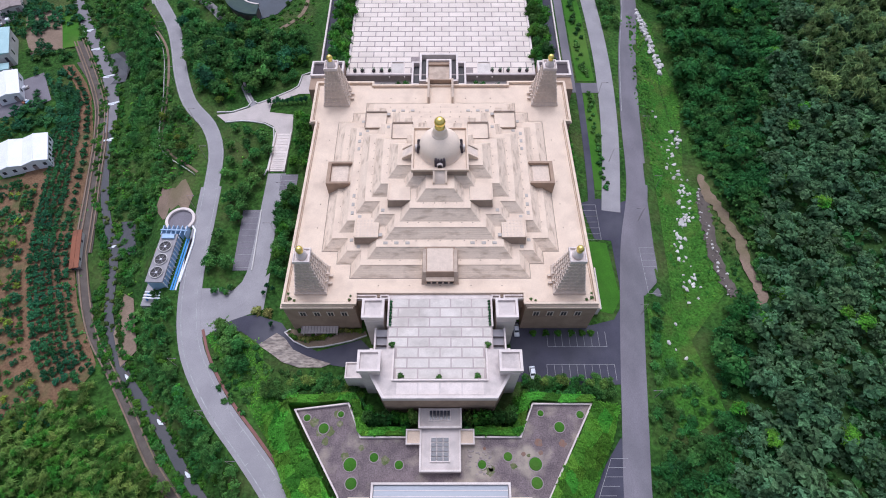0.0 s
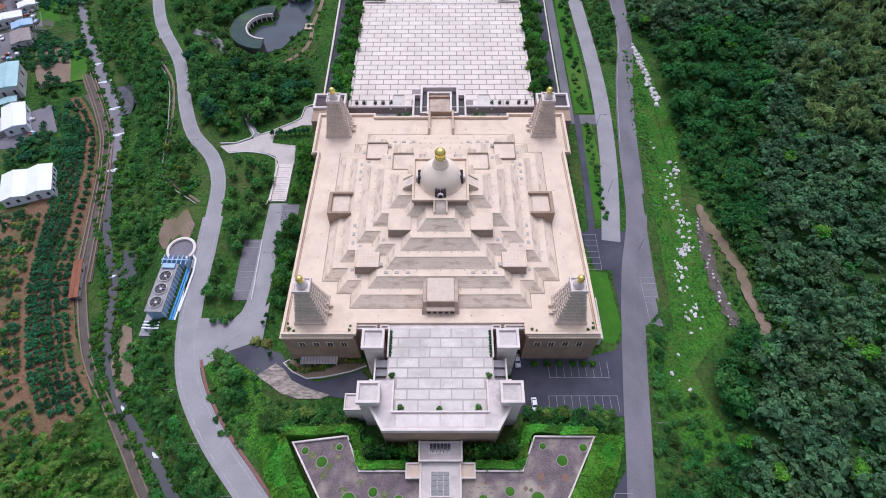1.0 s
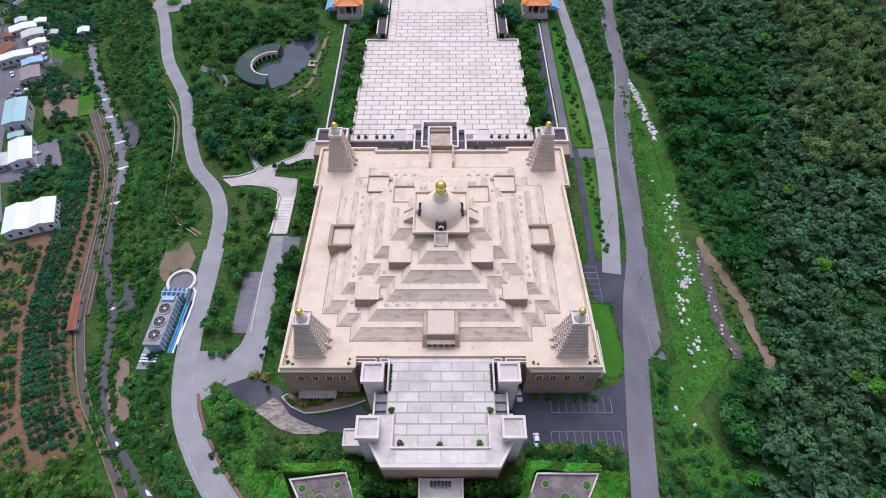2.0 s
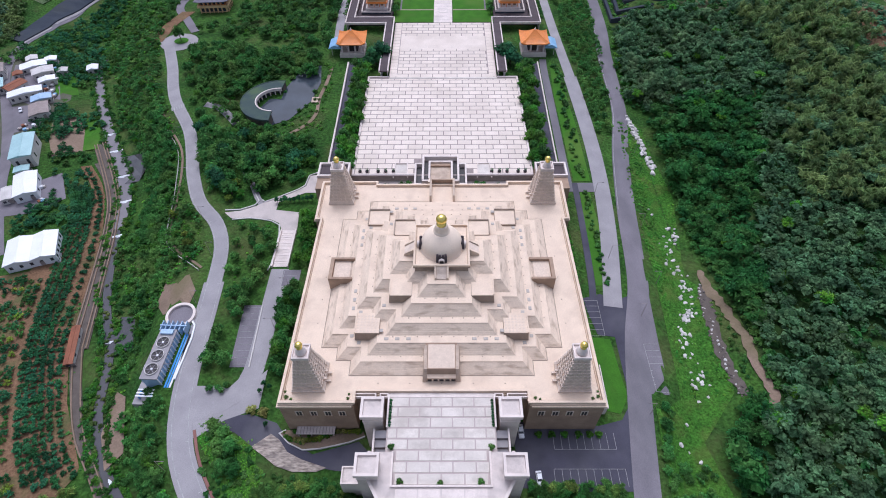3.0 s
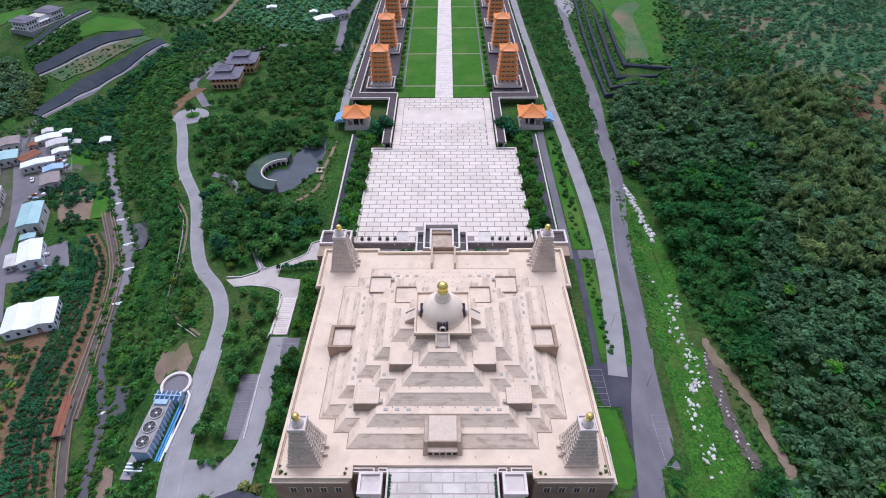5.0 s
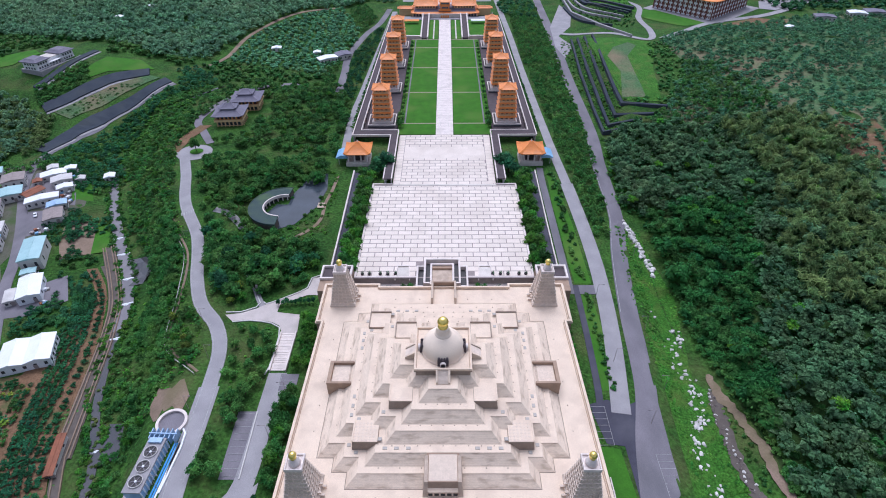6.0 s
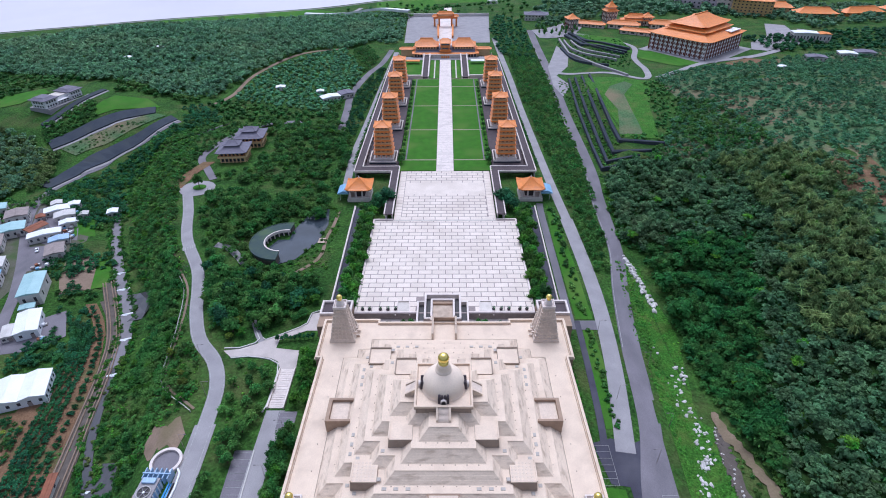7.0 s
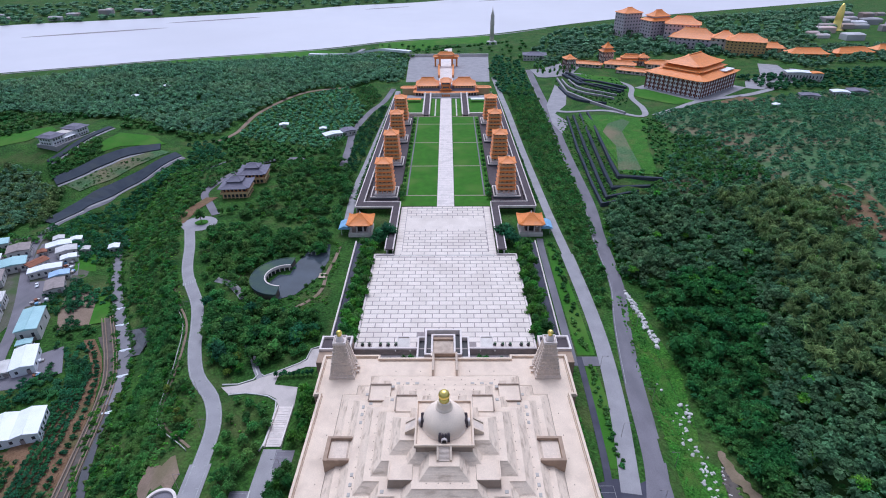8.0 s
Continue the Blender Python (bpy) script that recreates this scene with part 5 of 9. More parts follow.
M["tile_path"] = surf("pale_paving", (0.55, 0.49, 0.46), (0.48, 0.43, 0.40), 0.2, 0.9, 0.1, (0.28, 0.25, 0.23), 0.4, 0.1)
M["walk_red"] = surf("red_brown_kerb_paving", (0.26, 0.13, 0.11), (0.20, 0.10, 0.09), 0.5)
M["stone_dark"] = surf("dark_stone_bank", (0.10, 0.085, 0.075), (0.14, 0.12, 0.105), 0.4, 0.95, 0.4)
M["foam"] = surf("white_water", (0.75, 0.78, 0.8), (0.6, 0.63, 0.66), 1.0, 0.5, 0)
M["dirt"] = surf("bare_dirt", (0.27, 0.20, 0.15), (0.21, 0.155, 0.115), 0.12, 0.95, 0.4, (0.14, 0.13, 0.06), 0.5, 0.06, 1.5)

ribbon("west_road", WEST_ROAD[:10], 7.8, M["concrete"], 0.2, "winding pale grey concrete road with white edge lines")
ribbon("west_road", WEST_ROAD[8:], 6.0, M["concrete"], 0.208, "narrower pale grey concrete road with white edge lines")
ribbon("west_road_line", WEST_ROAD, 0.26, M["paint"], 0.25, "worn white edge line on the road", "road marking", side=2.5)
ribbon("west_road_line", WEST_ROAD, 0.2, M["paint"], 0.25, "worn white edge line on the road", "road marking", side=-2.6)
def edge_ticks():
    ob = thing("edge_ticks", (-86, -38, land(-86, -38)), "short white cross ticks along the road edge", "road marking", kind="structure")
    C = curve(WEST_ROAD, 1.0)
    for i in range(6, len(C) - 6, 9):
        t = (C[i + 1] - C[i - 1]).normalized()
        n = Vector((-t.y, t.x))
        for sd in ((1, -1) if i % 2 else (1,)):
            a, b = C[i] - n * sd * 2.7, C[i] - n * sd * 1.5
            part("tick", Geo().wall([(a.x, a.y), (b.x, b.y)], 0.22, lambda x, y: land(x, y) + 0.2, lambda x, y: land(x, y) + 0.27), M["paint"], ob)


def slope_fence():
    line = [(-150, 124), (-138, 104), (-127, 87), (-121, 62), (-119.8, 40), (-112, 28), (-97, 16)]
    ob = thing("slope_fence", (-120, 40, land(-120, 40)), "pale weathered rail fence on the slope", "fence")
    C = curve(line, 4.0)
    P = [(p.x, p.y) for p in C]
    for dz in (0.55, 1.05):
        part("rail", Geo().wall(P, 0.14, lambda x, y: land(x, y) + dz, lambda x, y: land(x, y) + dz + 0.12), M["plaster"], ob)
    for x, y in P:
        part("post", Geo().box(x - 0.12, y - 0.12, land(x, y) - 0.3, x + 0.12, y + 0.12, land(x, y) + 1.25), M["plaster"], ob)
    ribbon("slope_path", line, 1.0, M["dirt"], 0.25, "narrow worn earth path beside the fence", "path", side=1.6)


edge_ticks()
slope_fence()
ribbon("red_footway", WEST_ROAD[:6], 0.9, M["walk_red"], 0.26, "narrow red-brown paved footway beside the road", "footway", side=-4.5)
ribbon("west_lane", [(-84, -44), (-73, -40), (-66, -33), (-64.5, -22), (-64.5, -3), (-64.5, 16.5)], 7.0, M["concrete"], 0.16, "grey asphalt lane to the parking bays")
drape("forecourt", [(-88, -50), (-80, -54), (-72, -45), (-62, -44), (-53, -47), (-48, -53), (-40, -57), (-26, -53), (-22, -57), (-23, -63), (-32, -62), (-45, -60), (-57, -56), (-66, -50), (-76, -50)], M["asphalt"], 0.1, "dark asphalt forecourt", "road")
drape("forecourt_mouth", [(-86, -50), (-86, -34), (-76, -34), (-68, -36), (-60, -28), (-60, -42), (-70, -46), (-78, -52)], M["concrete"], 0.12, "pale concrete junction", "road")
drape("sandy_patch", [(-59.5, -54.8), (-54.1, -50.6), (-51, -52.5), (-47.8, -56.4), (-42.9, -58.7), (-35, -61.2), (-38, -62.4), (-45.2, -62.4), (-50.8, -60.6), (-55, -57.6)], M["sandy"], 0.34, "pale sandy wash across the asphalt", "ground patch")
BED = [(-51.4, -50.5), (-49.5, -49.4), (-25, -49.4), (-24.2, -51.5), (-29, -53.4), (-33.2, -54.4), (-38, -55.4), (-43.2, -55.8), (-48, -53.6)]
drape("planting_bed", BED, M["dirt"], 0.3, "curving planted bed of brown earth", "flower bed")
solid("bed_kerb", Geo().wall(BED[3:] + BED[:2], 0.35, lambda x, y: land(x, y) - 0.2, lambda x, y: land(x, y) + 0.65), M["plaster"], "low pale kerb round the planting bed", "kerb", "structure")
drape("west_footpath", [(-95, 48), (-88.5, 49), (-82.2, 51.8), (-79, 54.1), (-68.8, 59.3), (-62, 64.2), (-61.1, 71), (-54.5, 72.3), (-54.5, 60), (-61.5, 60), (-72.5, 54.2), (-72.7, 49.5), (-62.4, 48), (-61.5, 37.2), (-67.8, 37.2), (-70, 41.7), (-73.7, 43.7), (-83.4, 45.1), (-91, 44.4)], M["tile_path"], 0.2, "pale paved footpath", "path")
ribbon("park_path", [(-80, 53), (-83, 58), (-87, 66), (-92, 74)], 2.6, M["concrete"], 0.2, "narrow pale park path", "path")
ribbon("park_path", [(-124, 124), (-116, 121), (-108, 113), (-104, 108)], 4.0, M["concrete"], 0.2, "pale park path", "path")
ribbon("brown_path", [(-79, 98), (-69, 107), (-65, 116), (-65, 129), (-63, 142), (-62, 157)], 1.8, M["dirt"], 0.2, "narrow brown earth path by the pond", "path")
ribbon("west_hall_road", [(-62, 180), (-64, 233), (-62, 284), (-59, 370), (-56, 447), (-54, 500)], 5.0, M["concrete"], 0.15, "pale concrete road behind the walkway")
ribbon("valley_road", [(-80, 273), (-82, 320), (-84, 362), (-76, 420), (-66, 457), (-60, 510)], 6.0, M["lane"], 0.15, "grey asphalt valley road")
ribbon("hill_track", [(-200, 330), (-189, 356), (-184, 411), (-154, 477), (-110, 513)], 4.0, M["dirt"], 0.3, "earthen track up the hill")
ribbon("villa_drive", [(-150, 196), (-160, 212), (-170, 232), (-160, 268), (-140, 290), (-110, 296)], 5.0, M["lane"], 0.3, "grey drive past the villa")
ribbon("village_road", [(-190, 30), (-205, 58), (-214, 78), (-221, 96), (-233, 120), (-246, 143), (-260, 168), (-268, 190), (-269, 212), (-258, 237), (-249, 265), (-228, 280), (-212, 296)], 5.5, M["lane"], 0.2, "narrow grey village road")
ribbon("east_lane", EAST_LANE[:5], 7.0, M["concrete"], 0.2, "pale worn concrete lane with darker patches")
ribbon("east_lane", EAST_LANE[4:], 5.4, M["concrete"], 0.208, "narrow pale concrete lane behind the walkway")
ribbon("east_road", EAST_ROAD, 8.0, M["lane"], 0.16, "long grey asphalt road beside the wood")
ribbon("east_road_line", EAST_ROAD[6:], 0.2, M["paint"], 0.2, "white edge line on the road", "road marking", side=3.4)
drape("east_parking", [(22, -46.5), (50, -48), (58, -46), (62, -40), (62, -15), (56, -14), (53, 2), (60, 4), (68, 2), (75, 5), (70, -18), (64, -47), (60, -68), (40, -68), (24, -67)], M["asphalt"], 0.12, "dark blue-grey asphalt car park", "car park")
drape("roadside_parking", [(77, 30), (81.4, 30), (79.8, 16), (78.4, 0), (76.9, -18), (76, -37), (69, -37), (71, -10)], M["lane"], 0.168, "roadside strip of parking bays", "car park")
drape("south_parking", [(45, -96), (54, -84), (57, -100), (54, -122), (38, -122)], M["asphalt"], 0.1, "dark asphalt parking strip", "car park")
ribbon("side_lane", [(60, 66), (59.5, 40), (58.2, 12), (57, 0)], 2.6, M["asphalt"], 0.2, "narrow dark service lane")
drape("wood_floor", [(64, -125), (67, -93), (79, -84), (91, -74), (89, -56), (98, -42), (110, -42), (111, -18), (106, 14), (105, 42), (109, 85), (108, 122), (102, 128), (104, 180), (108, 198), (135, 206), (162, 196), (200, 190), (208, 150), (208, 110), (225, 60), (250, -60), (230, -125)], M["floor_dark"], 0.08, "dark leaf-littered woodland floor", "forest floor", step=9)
drape("verge", [(61.5, 60), (66, 60), (66.5, 40), (63, 8), (59.5, 8)], M["grass"], 0.15, "mown grass verge", "grass")
drape("side_lawn", [(52, -15), (60, -16), (61.5, -38), (58, -44), (50.5, -42)], M["grass"], 0.16, "bright mown side lawn", "grass")
drape("verge", [(59.8, 67), (67.5, 67), (66.5, 110), (64, 146), (60, 165), (58.6, 130)], M["grass"], 0.15, "mown grass verge with shrubs", "grass")
ribbon("verge_lane", [(57.0, 62), (56.6, 100), (56.0, 150), (56.5, 164)], 3.8, M["lane"], 0.15, "grey service lane beside the plaza wall")
drape("cross_lane", [(54, 66), (54, 60.5), (72, 60), (72, 66)], M["lane"], 0.18, "short grey link lane", "road")


def bay_lines(name, x0, y0, dx, dy, lx, ly, n):
    """Painted lines of parking bays: start, step between lines, length of each line."""
    ob = thing(name, (x0, y0, land(x0, y0)), "thin white painted parking bay lines", "road marking", kind="structure")
    for i in range(n + 1):
        a, b = (x0 + dx * i, y0 + dy * i), (x0 + dx * i + lx, y0 + dy * i + ly)
        part("line", Geo().wall([a, b], 0.11, lambda x, y: land(x, y) + 0.18, lambda x, y: land(x, y) + 0.24), M["paint"], ob)
    a, b = (x0, y0), (x0 + dx * n, y0 + dy * n)
    part("line", Geo().wall([a, b], 0.11, lambda x, y: land(x, y) + 0.18, lambda x, y: land(x, y) + 0.24), M["paint"], ob)


bay_lines("bay_lines", 35, -55.5, 2.4, 0, 0, 5.2, 8)
bay_lines("bay_lines", 34, -61.5, 2.4, 0, 0, -5.2, 9)
bay_lines("bay_lines", 58.5, 1.0, 0, -2.6, -5.0, 0, 6)
bay_lines("bay_lines", 71.5, -18, 0, -2.6, 5.0, 0, 7)
bay_lines("bay_lines", 50, -90, -1.2, -2.5, 5.0, 0, 6)
drape("west_bays", [(-74.5, -1), (-68, -1), (-67, -27), (-73.5, -27)], M["lane"], 0.14, "grey asphalt parking bays", "car park")
bay_lines("bay_lines", -68.2, -2, 0.1, -2.65, -5.4, 0, 9)
drape("west_bays", [(-63, 16), (-56, 16), (-56, 8), (-62.5, 8)], M["lane"], 0.2, "grey asphalt parking bays", "car park")
bay_lines("bay_lines", -62.5, 15.5, 0, -2.5, 5.4, 0, 3)
solid("bay_kerb", Geo().wall([(-67.6, -1), (-66.6, -27)], 0.4, lambda x, y: land(x, y), lambda x, y: land(x, y) + 0.5), M["plaster"], "low pale kerb beside parking bays", "kerb", "structure")


def zebra():
    ob = thing("zebra_crossing", (-138, 122, land(-138, 122)), "worn white zebra crossing stripes", "road marking", kind="structure")
    for i in range(6):
        x, y = -139.6 + i * 1.05, 118.4 + i * 0.6
        part("stripe", Geo().wall([(x, y), (x - 1.1, y + 2.7)], 0.55, lambda a, b: land(a, b) + 0.2, lambda a, b: land(a, b) + 0.3), M["paint"], ob)


zebra()


def outdoor_stairs():
    ob = thing("outdoor_stairs", (-64.8, 27, land(-64.8, 27)), "broad pale stone stairs with low side walls", "stairs")
    n = 24
    for i in range(n):
        y = 17.6 + 19.4 * i / n
        z = land(-64.8, y)
        part("step", Geo().box(-67.6, y, z - 0.6, -62.0, y + 19.4 / n, z + 0.3 + 0.12 * (i % 4)), M["white"], ob)
    for x in (-67.9, -61.7):
        part("side_wall", Geo().wall([(x, 17.2), (x, 37.4)], 0.5, lambda x, y: land(x, y) - 0.5, lambda x, y: land(x, y) + 1.2), M["white"], ob)


ribbon("park_kerb", [(-95, 49.4), (-88.5, 49.6), (-82.6, 52.4), (-81.4, 55), (-84, 59.5)], 0.45, M["plaster"], 0.5, "low pale kerb wall round the park lawn", "kerb", depth=0.9)
outdoor_stairs()
ribbon("garden_kerb", [(-69.4, 15.5), (-68.6, 19), (-68.6, 35), (-69.6, 40.5), (-73.7, 43), (-83.4, 44.6), (-90.6, 43.8)], 0.45, M["plaster"], 0.45, "low pale kerb wall round the garden", "kerb", depth=0.9)
ribbon("path_kerb", [(-80, 55.5), (-78.5, 54.4), (-68.8, 59.8), (-62.4, 64.6), (-61.5, 71), (-57.5, 73)], 0.45, M["plaster"], 0.5, "low pale kerb wall beside the path", "kerb", depth=0.9)

# turning circle
drape("turning_circle", [(-156 + 11 * math.cos(a), 184 + 10 * math.sin(a)) for a in np.arange(0, 6.28, 0.4)], M["concrete"], 0.25, "pale concrete turning circle", "road")
drape("circle_island", [(-155 + 4.2 * math.cos(a), 185 + 3.6 * math.sin(a)) for a in np.arange(0, 6.28, 0.5)], M["grass"], 0.5, "round grass island", "grass")
drape("bare_bank", [(-173, 184), (-166, 184), (-164, 205), (-158, 222), (-166, 222), (-172, 205)], M["soil"], 0.35, "bare red earth bank", "ground patch")
drape("bare_slope", [(-111, 13), (-100, 14), (-95, 6), (-95.5, -1), (-106, -3), (-112, 4)], M["dirt"], 0.25, "bare brown earth slope", "ground patch")

# stream with its weirs and the walled ditch beside it
ribbon("stream_head", [(-214, 184), (-211, 206), (-203, 236), (-188, 268), (-172, 292)], 1.8, M["water"], 0.3, "narrow stream head in the grass", "stream", step=5)
ribbon("stream", STREAM, 3.2, M["water"], 0.35, "shallow dark stream between green banks", "stream", step=5)
M["wet_bed"] = surf("wet_concrete_bed", (0.20, 0.185, 0.20), (0.15, 0.14, 0.155), 0.15, 0.35, 0.1, (0.10, 0.095, 0.10), 0.5, 0.08)
ribbon("stream_channel", STREAM[:6], 5.4, M["wet_bed"], 0.47, "wide shallow water over a pale concrete bed", "stream", step=5)
drape("stream_pool", [(-168, 100), (-160, 102), (-150, 98), (-144, 92), (-150, 82), (-158, 80)], M["water"], 0.4, "shallow stream pool", "stream")
drape("stream_pool", [(-130, 2), (-122, 2), (-118, -12), (-124, -16), (-130, -8)], M["water"], 0.4, "shallow stream pool", "stream")
for x, y in ((-180, 120), (-171, 106), (-160, 86), (-152, 68), (-146, 46), (-128, -9), (-106, -61), (-91, -76), (-78, -92)):
    z = land(x, y)
    w = thing("weir", (x, y, z), "low concrete weir with white water", "weir", "weirs in the stream")
    part("sill", Geo().box(-2.0, -0.2, -0.5, 2.0, 0.2, 0.55), M["stone_dark"], w, local=True)
    if y > 40:
        part("apron", Geo().box(-3.2, -0.55, 0.2, 3.2, 0.35, 0.62), M["foam"], w, "white water over the sill", local=True)
    part("foam", Geo().loft([[(1.4 * math.cos(a) * (1 + 0.3 * math.sin(3 * a)), -0.7 + 0.55 * math.sin(a) * (1 + 0.25 * math.cos(5 * a)), z) for a in np.arange(0, 6.28, 0.45)] for z in (0.3, 0.5)]), M["foam"], w, local=True)
    w.rotation_euler = (0, 0, radians(20 if y > -40 else -35))
ribbon("ditch_bank", TRACK, 3.6, M["stone_dark"], 0.45, "dark stone-lined ditch bank beside the stream", "ditch")
ribbon("terrace_bank", [(-182, 112)] + TRACK[1:5], 6.4, M["stone_dark"], 0.4, "broad dark terraced bank beside the stream", "bank")
for s in (-2.6, -1.3, 1.3, 2.6):
    ribbon("terrace_wall", [(-182, 112)] + TRACK[1:5], 0.45, M["dirt"], 0.85, "low brown terrace wall", "wall", side=s, depth=0.8)
for s in (-1.4, 1.3):
    ribbon("ditch_wall", TRACK[4:], 0.4, M["dirt"], 0.8, "low brown ditch wall", "wall", side=s, depth=0.8)
drape("sand_bar", [(-117, -30), (-113, -32), (-106, -52), (-110, -58), (-116, -46)], M["dirt"], 0.5, "pale sandy stream bar", "ground patch")

M["village_dirt"] = surf("trodden_ground", (0.13, 0.125, 0.105), (0.09, 0.10, 0.06), 0.12, 0.95, 0.3, (0.055, 0.10, 0.03), 0.8, 0.09, 1.5)

# orchard soil
drape("orchard_soil", [(-215, 12), (-190, 18), (-172, 22), (-166, 62), (-170, 84), (-163, 72), (-155, 50), (-148, 20), (-141, -13), (-132, -35), (-118, -58), (-122, -74), (-150, -84), (-215, -70)], M["soil"], 0.15, "red-brown orchard soil", "soil")
ribbon("orchard_strip", [(-180, 92), (-168, 76), (-159, 52), (-152, 20), (-145, -8)], 4.6, M["soil"], 0.3, "strip of bare red soil", "soil")
drape("village_yard", [(-241, 140), (-228, 142), (-216, 122), (-228, 116)], M["lane"], 0.15, "grey concrete yard", "yard")
drape("village_yard", [(-196, 78), (-187, 84), (-177, 66), (-189, 56), (-200, 54), (-206, 60)], M["lane"], 0.15, "grey concrete yard", "yard")
drape("village_ground", [(-292, 190), (-262, 196), (-240, 192), (-226, 184), (-214, 150), (-216, 128), (-226, 112), (-226, 92), (-200, 54), (-216, 46), (-252, 80), (-280, 130)], M["village_dirt"], 0.06, "trodden grey-brown village ground", "ground patch")
drape("village_yard", [(-262, 184), (-236, 184), (-218, 148), (-232, 142), (-250, 150)], M["lane"], 0.12, "cluttered grey yard", "yard")
drape("grass_plot", [(-232, 172), (-226, 180), (-213, 157), (-222, 151)], M["grass"], 0.18, "bright grass plot", "grass")
drape("grass_plot", [(-199, 134), (-191, 133), (-180, 109), (-187, 104)], M["grass"], 0.18, "bright grass plot", "grass")
drape("plot_soil", [(-214, 132), (-200, 135), (-186, 104), (-198, 96), (-206, 110)], M["dirt"], 0.14, "half-bare vegetable plot", "soil")

# gully on the east
drape("gully_grass", [(91, 118), (101, 108), (104, 60), (97, 15), (101, 8), (98, -36), (84, -52), (88, -76), (76, -84), (68, -70), (70, -40), (80, -38), (83, 0), (86, 50)], M["meadow"], 0.1, "lush bright green gully grass", "grass")
ragged("gully_wall", [(100.5, 10), (100, -5), (99, -20), (100.5, -38)], 3.4, M["stone_dark"], 0.4, "dark stony gully bank", "bank", 4)
ragged("dirt_scar", [(102.5, 18), (102.6, 8), (105.2, 0), (106.5, -8), (108.6, -16), (107.6, -25), (109.5, -36), (107, -42)], 3.4, M["dirt"], 0.45, "bare brown earth scar", "ground patch", 3)
rng = np.random.default_rng(11)
ROCKS, DARK_ROCKS = [], []
for k in range(5):
    P = rng.normal(size=(14, 3))
    P /= np.linalg.norm(P, axis=1)[:, None]
    P *= rng.uniform(0.8, 1.15, (14, 1)) * (1, 0.85, 0.65)
    bm = bmesh.new()
    vv = [bm.verts.new(p) for p in P]
    bmesh.ops.convex_hull(bm, input=vv)
    me = bpy.data.meshes.new("boulder")
    bm.to_mesh(me)
    bm.free()
    me.materials.append(M["rock"])
    ROCKS.append(me)
    dk = me.copy()
    dk.materials.clear()
    dk.materials.append(M["wet_rock"])
    DARK_ROCKS.append(dk)


def boulder(x, y, r, dark=False):
    b = tagged(new("boulder", (DARK_ROCKS if dark else ROCKS)[int(rng.integers(5))]), "pale grey angular boulder lying in grass", "boulder", "boulders in the gully")
    b.location, b.rotation_euler, b.scale = (x, y, land(x, y) + r * 0.35), (0, 0, rng.uniform(0, 6)), (r, r, r)


LINE = [(97, 40), (94.5, 30), (95, 15), (96, 2), (91, -6), (88, -14), (89, -26), (88, -35)]
for k in range(130):
    i = int(rng.integers(len(LINE) - 1))
    t = rng.random()
    boulder(LINE[i][0] * (1 - t) + LINE[i + 1][0] * t + rng.normal(0, 1.5), LINE[i][1] * (1 - t) + LINE[i + 1][1] * t + rng.normal(0, 1.5), rng.uniform(0.2, 1.0) ** 1.5 + 0.3)
for k in range(80):
    t = rng.random() ** 1.2
    boulder(95 + 5.5 * t + rng.normal(0, 0.8), 112 - 36 * t + rng.normal(0, 1.5), rng.uniform(0.7, 1.7))
for x, y, r in ((76, -53, 1.1), (78, -55, 0.7), (81, -58, 0.8), (80, -46, 0.8), (82, -49, 0.6), (92, 49, 0.9), (91, 52, 0.6), (100, 41, 0.8)):
    boulder(x, y, r)
for k in range(90):
    t = k / 90
    boulder(100.6 - 1.4 * math.sin(3 * t) + rng.normal(0, 0.8), 10 - 48 * t, rng.uniform(0.35, 0.8), k % 3 > 0)


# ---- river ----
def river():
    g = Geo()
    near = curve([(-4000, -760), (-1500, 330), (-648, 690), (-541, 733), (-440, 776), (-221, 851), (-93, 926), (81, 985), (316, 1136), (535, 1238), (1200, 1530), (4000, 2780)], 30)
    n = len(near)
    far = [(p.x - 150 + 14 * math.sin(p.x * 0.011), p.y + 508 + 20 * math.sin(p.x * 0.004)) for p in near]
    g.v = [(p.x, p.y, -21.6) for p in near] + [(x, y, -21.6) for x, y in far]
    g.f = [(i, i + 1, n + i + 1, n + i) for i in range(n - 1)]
    solid("river", g, M["river"], "broad river, sky reflection painted in its pale grey, low sandbars", "river", "structure")


river()
M["sand"] = surf("sandbar", (0.26, 0.23, 0.23), (0.3, 0.27, 0.26), 0.02, 0.9, 0)
for x, s0, a, b in ((-700, 330, 130, 9), (-520, 400, 100, 8), (-150, 420, 60, 6), (150, 440, 70, 7), (330, 450, 60, 5)):
    yc = 985 + 0.44 * x + 1.09 * s0
    solid("sandbar", Geo().loft([[(x + a * k * math.cos(u), yc + 0.44 * a * k * math.cos(u) + b * k * math.sin(u), z) for u in np.arange(0, 6.28, 0.4)] for k, z in ((1.0, -22.0), (0.9, -21.45), (0.3, -21.3))]), M["sand"], "low grey-brown sandbar in the river", "sandbar", "structure")
for poly in ([(-440, 765), (-381, 692), (-325, 716), (-362, 796)], [(-352, 800), (-316, 720), (-273, 741), (-303, 818)], [(-294, 822), (-262, 746), (-160, 812), (-224, 846)], [(-120, 905), (-110, 800), (-40, 770), (70, 830), (95, 880), (78, 975)]):
    drape("flood_meadow", poly, M["grass"], 0.25, "mown flood-bank meadow", "grass", step=20)
ribbon("bank_path", [(-645, 684), (-440, 769), (-221, 843), (-95, 916), (81, 974), (200, 1050)], 4.0, M["concrete"], 0.3, "pale path along the river bank", "path", step=20)
